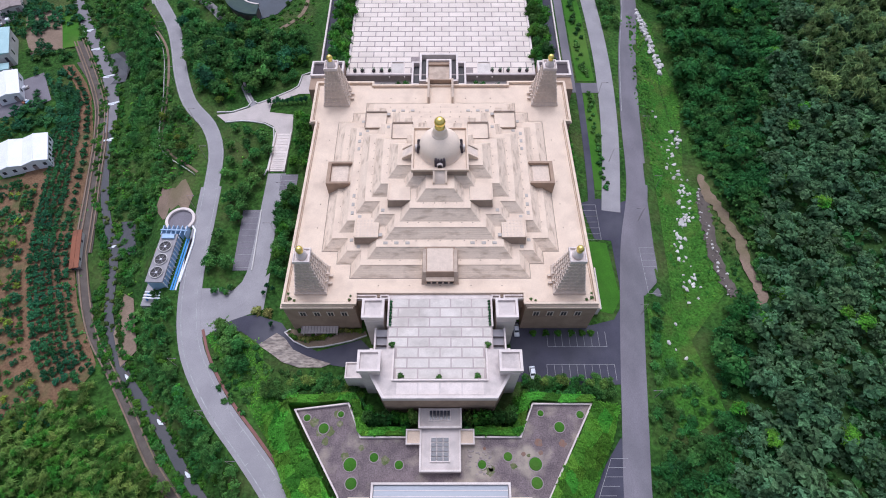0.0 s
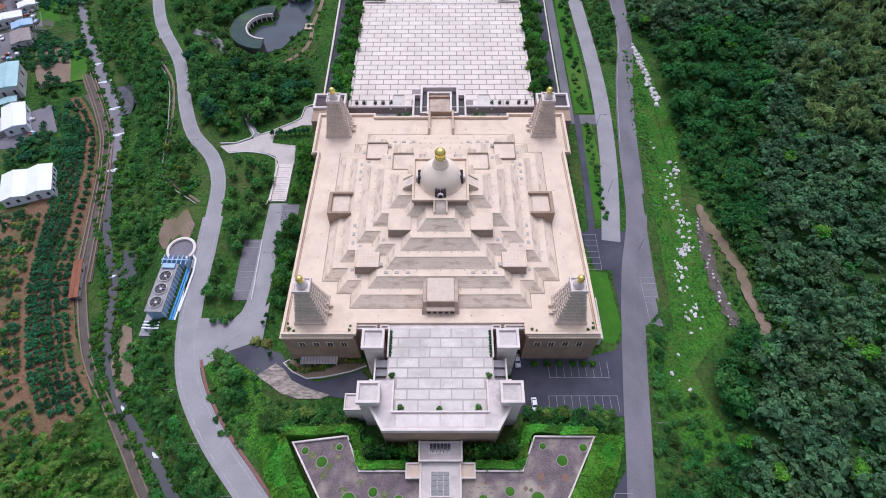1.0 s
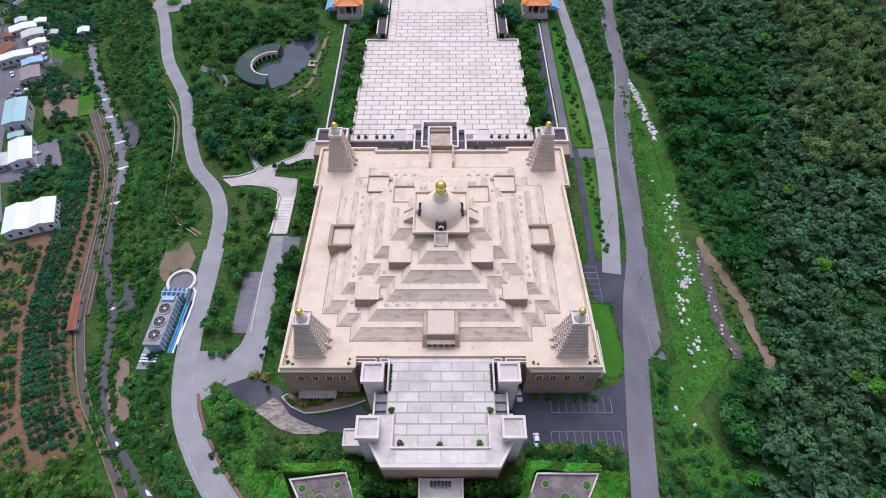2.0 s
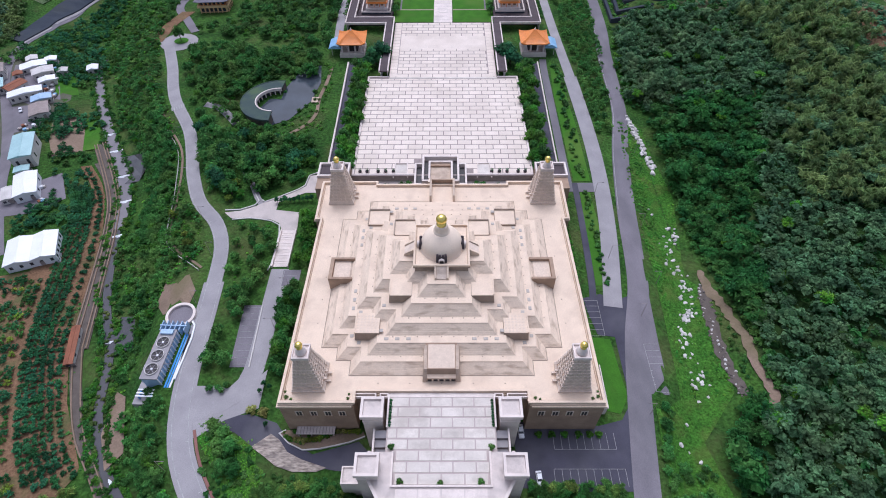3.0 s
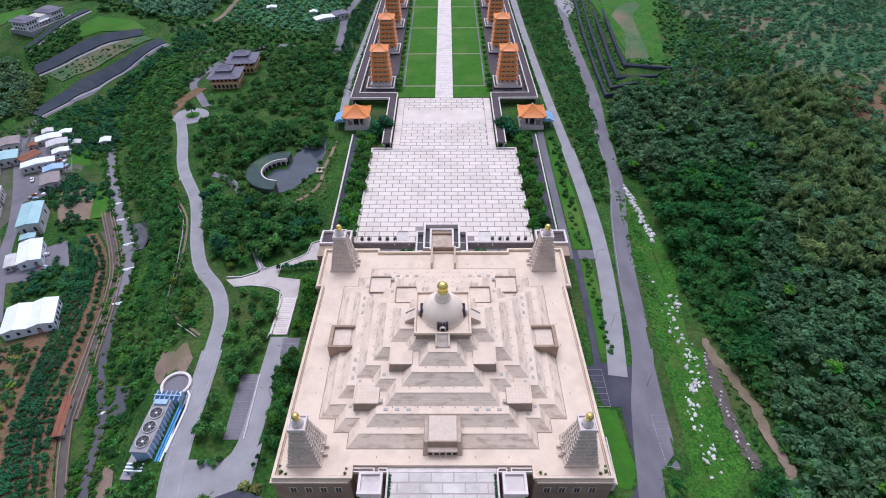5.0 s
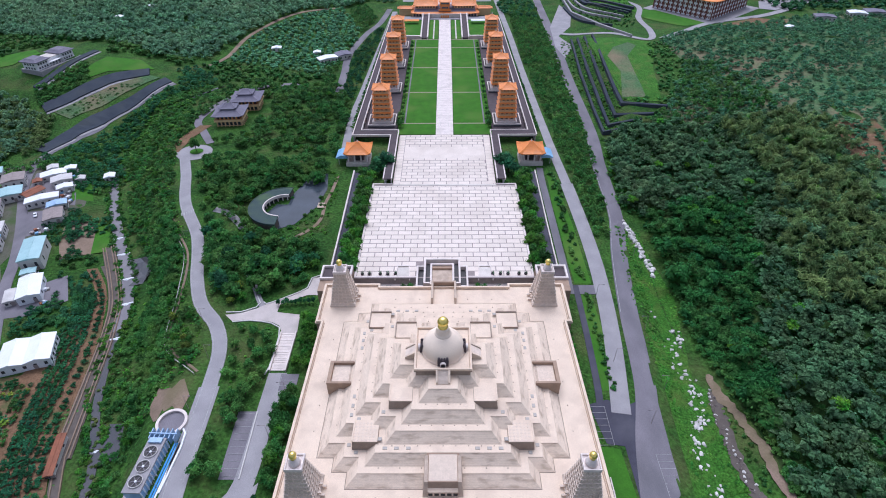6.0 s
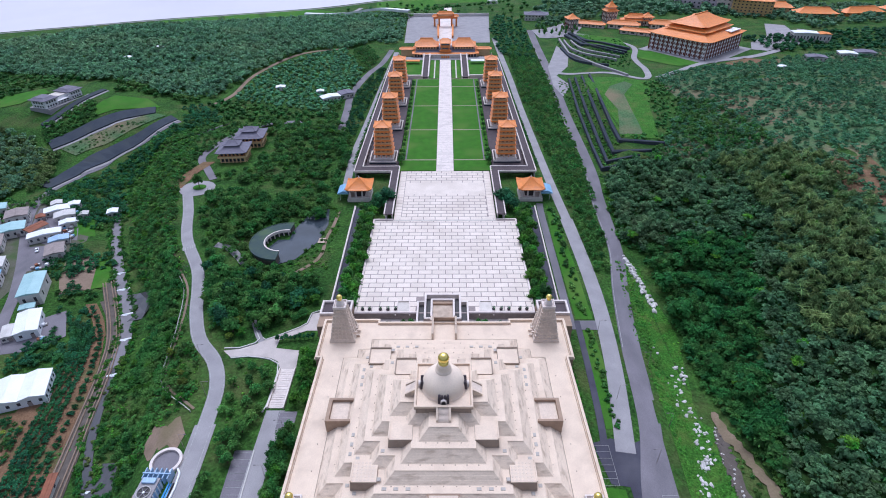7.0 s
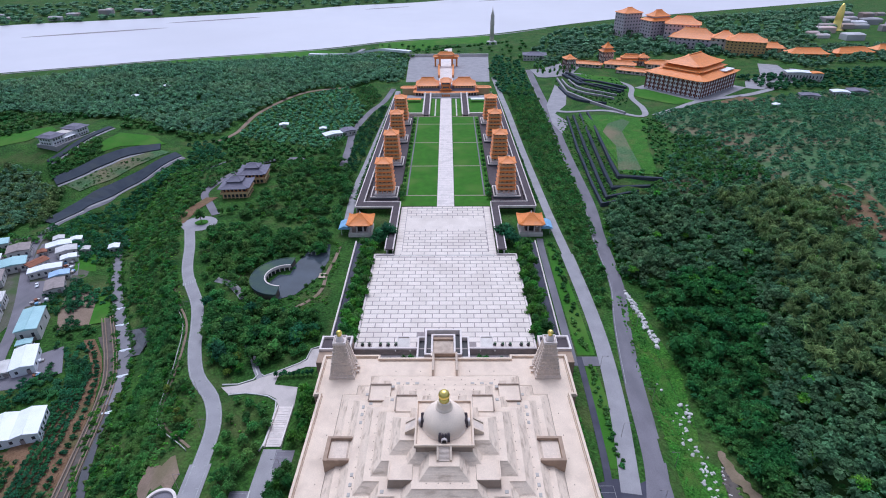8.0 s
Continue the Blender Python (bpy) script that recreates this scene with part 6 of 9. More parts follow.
ribbon("bank_wall", [(-372, 684), (-320, 708), (-262, 738), (-160, 806), (-140, 850)], 7.0, M["concrete"], 0.5, "pale stepped flood wall", "wall", step=15)

# ---- vegetation ----
M["lime_pale"] = leaf("pale_clipped_leaf", (0.20, 0.22, 0.06), (0.25, 0.26, 0.08), (0.15, 0.18, 0.05))
M["scrub_leaf"] = leaf("scrub_leaf", (0.09, 0.18, 0.035), (0.13, 0.22, 0.045), (0.07, 0.15, 0.03), glow=0.3)
M["meadow_leaf"] = leaf("reed_leaf", (0.07, 0.13, 0.03), (0.1, 0.16, 0.04), (0.13, 0.15, 0.05))
def spots(poly, gap, seed, rlo, rhi, zoff, flo=0.75, fhi=1.1, keep=1.0, avoid=()):
    r = np.random.default_rng(seed + 1000)
    out = []
    for x, y in spread(poly, gap, seed, keep=keep, avoid=avoid):
        rad = r.uniform(rlo, rhi)
        out.append((x, y, land(x, y) + zoff * rad, rad, r.uniform(flo, fhi)))
    return out


wood = [(63, -125), (66, -92), (78, -85), (90, -76), (88, -56), (97, -42), (111, -40), (113, -18), (108, 12), (104, 42), (107, 85), (105, 122), (96, 128), (101, 180), (105, 198), (135, 208), (162, 197), (198, 190), (206, 150), (206, 110), (215, 60), (165, -60), (140, -125)]
def rolling(sp, seed):
    """Lets the canopy swell and sink and mixes large crowns with small ones."""
    r = np.random.default_rng(seed)
    out = []
    for x, y, z, rad, f in sp:
        lift = 1.4 * math.sin(x * 0.15 + 1.3 * math.sin(y * 0.06)) * math.sin(y * 0.12 + 0.7) + 0.7 * math.sin(x * 0.33 + y * 0.27)
        k = 0.82 + 0.7 * r.random() ** 2
        out.append((x, y, z + lift + 1.2 * (k - 1) * rad, rad * k, f))
    return out


near_wood = spots(wood, 4.3, 1, 1.7, 3.3, 0.65, 0.8, 1.2)
back_wood = spots(wood, 5.2, 1, 2.7, 4.0, 0.65, 0.8, 1.2)
tall_wood = spots(wood, 8.5, 71, 2.6, 4.6, 0.95, 0.8, 1.25, 0.8)
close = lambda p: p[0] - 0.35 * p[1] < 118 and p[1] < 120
scatter("woodland_under", spots(wood, 5.0, 73, 2.5, 3.4, 0.35, 0.7, 1.0), PROTO_DOT, M["wood_leaf"], "dense leafy undergrowth below the trees", "woodland", 73)
scatter("woodland_outer", spots([(215, 60), (165, -60), (140, -125), (330, -125), (330, 40)], 10, 72, 6, 8, 0.5, 0.6, 0.9), PROTO_FAR, M["wood_leaf"], "dense dark green broadleaf woodland on the hillside", "woodland", 2)
# Crowns that are not close take the leaf with haze in its colour.
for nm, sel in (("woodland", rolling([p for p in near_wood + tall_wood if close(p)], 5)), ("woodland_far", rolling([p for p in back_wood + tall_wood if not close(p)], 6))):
    scatter(nm, sel, PROTO_FINE if nm == "woodland" else PROTO_LIGHT, M["wood_leaf" if nm == "woodland" else "hill_haze_leaf"], "dense dark green broadleaf woodland on the hillside" if nm == "woodland" else "dense hilltop woodland with haze put into its paler green", "woodland", 2)
scatter("woodland_olive", spots([(148, 40), (196, 30), (206, 150), (200, 188), (170, 186), (172, 130), (158, 80)], 5.6, 3, 3.0, 5.4, 1.3, 1.0, 1.6, keep=0.8), PROTO_REED, M["olive_leaf"], "pale olive bamboo clumps in the woodland", "bamboo", 3)
scatter("woodland_bright", [s for s in spots(wood, 15, 5, 2.2, 3.4, 1.75, 0.7, 0.9, keep=0.28)], PROTO_FINE, M["lush_leaf"], "scattered bright green tree crowns in the woodland", "woodland", 4)
EDGE = [(103.5, 44), (104, 20), (107, 14), (110.5, -18), (111, -40), (115, -40), (115, -16), (110, 14), (108, 44), (110, 86), (106, 86)]
scatter("edge_shrubs", spots(EDGE, 2.6, 171, 1.2, 2.3, 0.5, 0.7, 1.0), PROTO_FINE, M["tree_leaf"], "bright leafy shrubs along the woodland edge", "shrubs", 171)
scatter("scar_shrubs", spots([(101.5, 4), (103.5, 2), (106, -14), (105.5, -30), (103, -36), (102, -16)], 2.0, 172, 0.6, 1.2, 0.3, 0.6, 0.9, 0.75), PROTO_FINE, M["tree_leaf"], "low shrubs above the stone wall", "shrubs", 172)
scatter("gully_shrubs", spots([(72, -38), (84, -52), (86, -80), (70, -92), (62, -120), (60, -95), (67, -66)], 3.4, 6, 1.3, 2.4, 0.5, 0.6, 1.0, 0.75, [[(72, -60), (84, -60), (82, -44), (74, -44)]]), PROTO_FINE, M["tree_leaf"], "dense roadside shrubs", "shrubs", 5)
scatter("gully_weeds", spots([(84, 60), (88, 110), (101, 108), (104, 60), (97, 15), (99, -36), (82, -38), (84, 0)], 1.7, 7, 0.5, 1.0, 0.15, 0.3, 0.6, 0.7), PROTO_FAR, M["hedge_leaf"], "low bright weeds in the gully", "weeds", 6)
scatter("roadside_shrubs", spots([(94, 125), (101, 128), (104, 190), (101, 200), (97, 170)], 3.2, 8, 1.2, 2.0, 0.4, 0.7, 1.0, 0.8), PROTO_MID, M["hedge_leaf"], "bright roadside shrubs", "shrubs", 7)
scatter("verge_trees", spots([(76, 100), (84, 100), (88, 150), (92, 210), (94, 300), (98, 420), (98, 520), (68, 520), (67, 420), (68, 326), (70, 249), (72, 187), (74, 147)], 4.2, 9, 1.7, 2.7, 0.7, 0.8, 1.2), PROTO_LIGHT, M["tree_leaf"], "dense green planting between the roads", "woodland", 8)
scatter("verge_grassy", spots([(90, 200), (93, 200), (96, 300), (100, 420), (97, 420), (93, 300)], 2.4, 19, 0.8, 1.3, 0.3, 0.5, 0.8), PROTO_FAR, M["hedge_leaf"], "bright green grassy road bank", "bank", 8)

# east orchard plateau
M["dry_floor"] = surf("orchard_floor", (0.085, 0.135, 0.065), (0.07, 0.16, 0.06), 0.06, 0.95, 0.8, (0.27, 0.175, 0.125), 0.6, 0.025, 0.8, grain=(0.5, 1.4), depth=0.4)
E_ORCH = [(136, 214), (150, 225), (185, 300), (182, 352), (200, 372), (255, 400), (340, 440), (470, 470), (640, 560), (700, 420), (480, 260), (330, 150), (300, 90), (212, 90), (212, 150), (203, 194), (163, 202)]
drape("orchard_floor", E_ORCH, M["dry_floor"], 0.1, "patchy red-brown and grassy orchard ground", "soil", step=12)
scatter("east_orchard", spots(E_ORCH, 6.3, 10, 2.2, 3.7, 0.5, 0.7, 1.0, 0.9), PROTO_LIGHT, M["grove_haze_leaf"], "wide orchard of low dark green fruit trees", "orchard", 9)
drape("orchard_clearing", [(212, 132), (222, 120), (240, 136), (246, 172), (224, 174), (218, 150)], M["soil"], 0.6, "patchy bare red orchard soil", "soil", step=10)
drape("orchard_clearing", [(250, 385), (300, 392), (340, 425), (300, 440), (262, 415)], M["soil"], 0.5, "patchy bare red orchard soil", "soil", step=10)

# slope between the west road and the stream
slope = [(-52, -122), (-54, -102), (-64, -90), (-74, -78), (-84, -64), (-90, -50), (-93.5, -38), (-97, -38), (-112, -34), (-112, 2), (-96, 28), (-103, 44), (-113, 60), (-122, 78), (-131, 100), (-146, 134), (-159, 162), (-168, 186), (-172, 226), (-200, 250), (-222, 214), (-200, 176), (-178, 128), (-154, 100), (-146, 84), (-141, 50), (-134, 22), (-121, -10), (-113, -38), (-102, -60), (-86, -76), (-70, -98), (-62, -122)]
bare = [[(-112, -2), (-95, -2), (-95, 8), (-100, 15), (-112, 13)], [(-114, -38), (-89, -40), (-88, 4), (-112, 4)]]
WEST_X = [(y_, x_) for x_, y_ in WEST_ROAD]
def off_road(sp):
    """Keeps plants clear of the west road."""
    return [q for q in sp if q[0] < lin(q[1], WEST_X) - 5.4 - 0.6 * q[3]]


scatter("bank_shrubs", off_road(spots(slope, 3.7, 12, 1.5, 2.7, 0.45, 0.6, 1.0, 0.86, bare)), PROTO_LIGHT, M["tree_leaf"], "thick mixed shrubs on the stream bank", "shrubs", 10)
BANK_THICKET = [(-160, 126), (-148, 124), (-131, 92), (-123, 62), (-122, 38), (-114, 20), (-114, 8), (-122, 4), (-128, 30), (-135, 45), (-139, 62), (-144, 84), (-152, 102)]
scatter("bank_thicket", spots(BANK_THICKET, 3.3, 112, 1.5, 3.1, 0.6, 0.8, 1.15), PROTO_FINE, M["tree_leaf"], "billowing dense green thicket above the stream", "thicket", 113)
scatter("bank_thicket", spots([(-100, -30), (-96, -42), (-88, -58), (-78, -72), (-66, -86), (-56, -98), (-66, -98), (-80, -82), (-94, -66), (-104, -50), (-108, -36)], 2.7, 115, 1.1, 2.2, 0.5, 0.7, 1.1, 0.9), PROTO_FINE, M["tree_leaf"], "dense green thicket beside the road", "thicket", 116)
scatter("bank_grass", off_road(spots(slope, 2.4, 13, 0.6, 1.3, 0.2, 0.4, 0.7, 0.5, bare[1:])), PROTO_DOT, M["lush_leaf"], "bright rank grass on the stream bank", "grass", 11)
scatter("bank_bamboo", spots([(-134, -74), (-118, -64), (-98, -84), (-76, -104), (-70, -125), (-150, -125), (-160, -90)], 4.4, 14, 1.8, 3.2, 0.6, 0.8, 1.4), PROTO_REED, M["scrub_leaf"], "thick olive-green bamboo and scrub", "scrub", 12)
scatter("bank_scrub", spots([(-134, -74), (-118, -64), (-98, -84), (-76, -104), (-70, -125), (-150, -125), (-160, -90)], 4.0, 114, 1.4, 2.6, 0.9, 0.7, 1.2, 0.7), PROTO_REED, M["hedge_leaf"], "mixed green scrub below the orchard", "scrub", 112)

# west orchard: rows that follow the ditch
def along(line, offset, gap):
    C = curve(line, 1.0)
    out, acc = [], 0.0
    for i in range(1, len(C) - 1):
        acc += (C[i] - C[i - 1]).length
        if acc >= gap:
            acc -= gap
            t = (C[i + 1] - C[i - 1]).normalized()
            out.append((C[i].x - t.y * offset, C[i].y + t.x * offset))
    return out


prng = np.random.default_rng(21)
def orchard_line(off, line, gap, lo, hi, y0, y1, keep=1.0):
    out = []
    for x, y in along(line, -off, gap):
        if y0 < y < y1 and prng.random() < keep:
            r = prng.uniform(lo, hi)
            out.append((x + prng.uniform(-0.3, 0.3), y + prng.uniform(-0.4, 0.4), land(x, y) + 0.55 * r, r, prng.uniform(0.75, 1.05)))
    return out


single = orchard_line(5.6, TRACK, 3.9, 1.35, 1.9, 0, 90)
block = [p for off in (9.4, 11.6, 13.8, 16.0) for p in orchard_line(off, TRACK, 2.1, 1.25, 1.75, -64, 76)]
block += [p for off in (4.8, 7.1) for p in orchard_line(off, TRACK, 2.2, 1.1, 1.6, -60, 0)]
open_rows = [p for off in np.arange(20.4, 66, 2.9) for p in orchard_line(off, TRACK[2:9], 2.6, 1.0, 2.1, -80, 18, 0.86)]
scatter("orchard_line", single, PROTO_BUSH, M["orchard_leaf"], "single line of round dark fruit bushes on red soil", "orchard", 13)
scatter("orchard_rows", block, PROTO_BUSH, M["orchard_leaf"], "close rows of dark green fruit bushes", "orchard", 14)
for k, (mt, lb) in enumerate((("orchard_leaf", "dark green fruit bushes in rows on red soil"), ("tree_leaf", "green fruit bushes in rows on red soil"), ("lime_leaf", "young yellow-green fruit bushes on red soil"))):
    pick = [p for i, p in enumerate(open_rows) if (0, 1, 0, 1, 0, 2, 1, 0)[(i * 5 + i // 7) % 8] == k]
    scatter("orchard_bushes", pick, PROTO_MID, M[mt], lb, "orchard", 15 + k)
scatter("orchard_north", spots([(-186, 82), (-178, 88), (-160, 62), (-162, 48), (-182, 24), (-196, 56), (-184, 66), (-176, 66)], 3.3, 16, 1.5, 2.2, 0.5, 0.7, 1.0, 0.9, [[(-192, 46), (-172, 48), (-164, 30), (-184, 22)]]), PROTO_BUSH, M["orchard_leaf"], "dense dark fruit trees behind the sheds", "orchard", 15)
scatter("village_trees", spots([(-212, 134), (-196, 140), (-184, 128), (-206, 112)], 3.6, 17, 1.6, 2.4, 0.5, 0.7, 1.0, 0.9), PROTO_BUSH, M["orchard_leaf"], "dense dark fruit trees by the village yard", "orchard", 16)
scatter("village_trees", spots([(-205, 98), (-196, 92), (-186, 88), (-180, 100), (-192, 106)], 3.6, 18, 1.6, 2.4, 0.5, 0.7, 1.0, 0.7), PROTO_BUSH, M["tree_leaf"], "trees between village yards", "orchard", 17)
HOUSES = [[(-184, 22), (-164, 26), (-166, 42), (-188, 40)], [(-204, 58), (-190, 58), (-184, 82), (-200, 82)], [(-216, 84), (-200, 84), (-198, 106), (-214, 106)]]
scatter("village_trees", spots([(-222, 140), (-212, 148), (-204, 138), (-196, 108), (-188, 100), (-190, 84), (-182, 66), (-178, 46), (-190, 42), (-186, 60), (-198, 104), (-214, 112), (-224, 126)], 3.4, 195, 1.3, 2.4, 0.5, 0.7, 1.1, 0.85, HOUSES), PROTO_MID, M["orchard_leaf"], "dark trees round the village sheds", "orchard", 196)
scatter("village_trees", spots([(-290, 196), (-262, 200), (-240, 194), (-216, 188), (-212, 160), (-222, 178), (-262, 188), (-286, 150), (-262, 110), (-240, 70), (-226, 50), (-240, 50), (-300, 130)], 4.0, 197, 1.5, 2.8, 0.6, 0.7, 1.1, 0.8, HOUSES), PROTO_MID, M["tree_leaf"], "mixed trees round the village", "trees", 198)
scatter("outer_scrub", spots([(-320, 20), (-215, 20), (-228, 80), (-245, 110), (-262, 140), (-300, 170), (-340, 150)], 6, 20, 2, 3.4, 0.6, 0.7, 1.1, 0.7), PROTO_MID, M["tree_leaf"], "trees beyond the village road", "woodland", 18)
BANKS = [[(-285, 208), (-263, 206), (-240, 263), (-206, 292), (-214, 312), (-238, 345), (-288, 343), (-312, 264), (-298, 258)], [(-345, 318), (-312, 282), (-290, 352), (-300, 376), (-340, 376)], [(-372, 342), (-352, 361), (-338, 347), (-350, 322)]]
scatter("bank_rows", spots([(-290, 263), (-277, 257), (-254, 288), (-234, 304), (-262, 297)], 3.4, 173, 0.8, 1.5, 0.3, 0.6, 0.9, 0.7), PROTO_MID, M["tree_leaf"], "rows of small shrubs between the dark banks", "shrubs", 173)
scatter("valley_wood", spots([(-240, 168), (-214, 164), (-204, 182), (-226, 216), (-212, 262), (-176, 300), (-205, 330), (-240, 312), (-262, 262), (-272, 206), (-256, 190)], 4.8, 22, 2.0, 3.2, 0.5, 0.7, 1.1, 0.92, BANKS), PROTO_MID, M["orchard_leaf"], "dark green orchard trees in the valley", "orchard", 19)
scatter("valley_grass", spots([(-204, 180), (-176, 230), (-196, 300), (-214, 262), (-226, 214)], 3.6, 23, 1.4, 2.4, 0.3, 0.5, 0.8, 0.8), PROTO_FAR, M["hedge_leaf"], "bright scrub beside the valley", "scrub", 20)
scatter("hill_wood", spots([(-470, 150), (-300, 175), (-280, 240), (-300, 272), (-345, 280), (-420, 262), (-470, 250)], 6.5, 24, 2.6, 4.2, 0.7, 0.8, 1.3, 1.0, BANKS), PROTO_MID, M["far_haze_leaf"], "mixed hillside trees", "woodland", 21)
scatter("hill_wood", spots([(-240, 345), (-200, 350), (-186, 420), (-150, 490), (-100, 520), (-70, 560), (-80, 640), (-200, 700), (-330, 640), (-560, 560), (-560, 430), (-400, 400), (-330, 378), (-280, 372)], 7.0, 25, 3.4, 5.8, 0.6, 0.7, 1.2, 1.0, BANKS), PROTO_MID, M["far_haze_leaf"], "rolling wooded hill above the river", "woodland", 22)
scatter("far_orchard", spots([(-186, 345), (-95, 310), (-86, 370), (-80, 430), (-112, 508), (-150, 470), (-180, 410)], 5.2, 26, 2.0, 2.8, 0.5, 0.7, 0.9), PROTO_FAR, M["grove_haze_leaf"], "dense orchard in even rows", "orchard", 23)
scatter("valley_wood", spots([(-176, 300), (-150, 296), (-110, 302), (-95, 308), (-186, 342), (-205, 335)], 5.4, 27, 2.0, 3.0, 0.5, 0.7, 1.1), PROTO_FAR, M["tree_leaf"], "trees along the drive", "woodland", 24)
scatter("bank_wood", spots([(-70, 560), (-52, 560), (-54, 660), (-120, 720), (-200, 712), (-90, 640)], 7, 28, 2.6, 4.0, 0.6), PROTO_FAR, M["far_haze_leaf"], "trees near the river road", "woodland", 25)
scatter("east_bank_wood", spots([(120, 700), (330, 640), (520, 700), (700, 900), (900, 1200), (500, 1060), (250, 960)], 16, 29, 5, 8.5, 0.6, 0.7, 1.0, 0.85), PROTO_FAR, M["far_haze_leaf"], "distant woods beside the river", "woodland", 26)
scatter("far_wood", spots([(-1500, 250), (-480, 250), (-560, 560), (-700, 620), (-1500, 350)], 24, 30, 7, 11, 0.5, 0.5, 0.8), PROTO_FAR, M["far_haze_leaf"], "distant wooded country", "woodland", 27)
scatter("far_wood", spots([(480, 260), (700, 420), (640, 560), (900, 760), (1500, 900), (1500, 200), (700, 100), (330, 60), (330, 150)], 27, 31, 8, 12, 0.5, 0.5, 0.8), PROTO_FAR, M["far_haze_leaf"], "distant wooded country", "woodland", 28)
scatter("opposite_bank", spots([(-1700, 800), (-1000, 1105), (-400, 1370), (0, 1545), (400, 1720), (400, 1900), (-600, 1700), (-1700, 1200)], 30, 32, 8, 14, 0.4, 0.4, 0.7, 0.7), PROTO_FAR, M["far_haze_leaf"], "low trees on the far bank", "woodland", 29)

# single trees
park = [(-148, 176), (-120, 178), (-70, 168), (-64, 158), (-72, 146), (-84, 150), (-96, 142), (-110, 128), (-124, 136), (-134, 140), (-140, 152)]
park2 = [(-118, 106), (-104, 100), (-84, 96), (-62, 90), (-62, 78), (-80, 62), (-92, 54), (-104, 62), (-112, 78), (-121, 98)]
path_keep = [[(-101, 79), (-95, 79), (-78, 50), (-84, 48)]]
trng = np.random.default_rng(41)
scatter("park_trees", spots(park, 5.4, 42, 2.4, 4.2, 0.85, 0.85, 1.2, 0.95), PROTO_FINE, M["tree_leaf"], "rounded leafy trees of the park behind the pond", "trees", 45)
for poly, gap, kk in ((park2, 5.2, 0.95),):
    for x, y in spread(poly, gap, 42, keep=kk, avoid=path_keep):
        tree(x, y, trng.uniform(2.6, 4.4), "tree_leaf" if trng.random() < 0.8 else "orchard_leaf", trng.uniform(0.85, 1.2), group="trees in the park")
for x, y, r in ((-93.5, 65, 2.4), (-94.5, 55, 2.2), (-105, 29.5, 2.4), (-108, 35, 1.8), (-118.5, 48.5, 2.2)):
    tree(x, y, r, "lime_leaf", 0.85, "bright yellow-green tree beside the road", "yellow-green trees")
KEEP_POND = [[(-86 + 19 * math.cos(a), 122 + 19 * math.sin(a)) for a in np.arange(0, 6.28, 0.4)], [(-92, 128), (-84, 100), (-62, 112), (-60, 160), (-76, 162)], [(-127, 127), (-102, 105), (-106, 100), (-127, 119)]] + path_keep
FILL = [(-140, 150), (-128, 140), (-112, 132), (-104, 108), (-96, 98), (-62, 96), (-60, 76), (-66, 68), (-80, 58), (-92, 54), (-103, 58), (-111, 74), (-119, 98), (-131, 126)]
scatter("park_fill", spots(FILL, 4.0, 142, 1.3, 2.9, 0.7, 0.8, 1.15, 0.8, KEEP_POND), PROTO_FINE, M["tree_leaf"], "leafy trees and tall shrubs over the park lawns", "trees", 146)
scatter("park_fill", spots(FILL, 9.0, 147, 1.6, 2.6, 1.1, 0.8, 1.15, 0.7, KEEP_POND), PROTO_FINE, M["hedge_leaf"], "brighter green trees among the park trees", "trees", 148)
scatter("slope_bright", off_road(spots(slope, 7.5, 151, 1.3, 2.4, 0.9, 0.8, 1.1, 0.6, bare)), PROTO_FINE, M["hedge_leaf"], "brighter green shrubs on the stream bank", "shrubs", 152)
VN = [(-166, 212), (-128, 208), (-126, 268), (-164, 272)]
NPARK = [(-150, 196), (-66, 176), (-66, 260), (-84, 290), (-124, 292), (-150, 290), (-140, 212)]
scatter("park_north", spots(NPARK, 5.6, 43, 2.0, 4.2, 0.7, 0.75, 1.1, 0.75, [VN]), PROTO_FINE, M["tree_leaf"], "mixed leafy trees of the north park", "woodland", 40)
scatter("park_north", spots(NPARK, 10.5, 153, 1.6, 2.8, 1.2, 0.8, 1.1, 0.7, [VN]), PROTO_FINE, M["hedge_leaf"], "brighter green trees of the north park", "woodland", 154)
scatter("park_under", spots(park, 3.8, 143, 0.9, 1.9, 0.3, 0.5, 0.8, 0.6), PROTO_MID, M["hedge_leaf"], "low green undergrowth in the park", "shrubs", 41)
scatter("park_under", spots(park2, 3.4, 144, 0.9, 1.9, 0.3, 0.5, 0.8, 0.6, path_keep), PROTO_MID, M["hedge_leaf"], "low green undergrowth in the park", "shrubs", 42)
wk = [(s_ * 61.0 - s_ * (y - 215) * 0.026, y + trng.uniform(-1, 1)) for s_ in (-1, 1) for y in np.arange(215, 450, 5.0)]
scatter("walkway_trees", [(x, y, land(x, y) + 2.0, trng.uniform(1.5, 2.3), 1.0) for x, y in wk], PROTO_MID, M["tree_leaf"], "small trees in a row behind the walkway", "trees", 43)
for k, y in enumerate(np.arange(-26, 7, 3.6)):
    tree(-57.4 + 1.1 * math.sin(k * 2.3), y, 2.5 + 0.6 * math.sin(k * 1.7), ("tree_leaf", "hedge_leaf", "tree_leaf")[k % 3], 1.15, "dense leafy tree beside the hall wall", "trees beside the hall")
for k in range(9):
    a = radians(186 + 10.5 * k)
    tree(-86 + 21 * math.cos(a), 122 + 21 * math.sin(a), 2.4 + 0.5 * math.sin(k * 2.6), "tree_leaf", 1.1, "leafy tree behind the crescent house", "trees in the park")
tree(-155, 185, 3.4, "tree_leaf", 1.5, "tall tree on the round grass island")
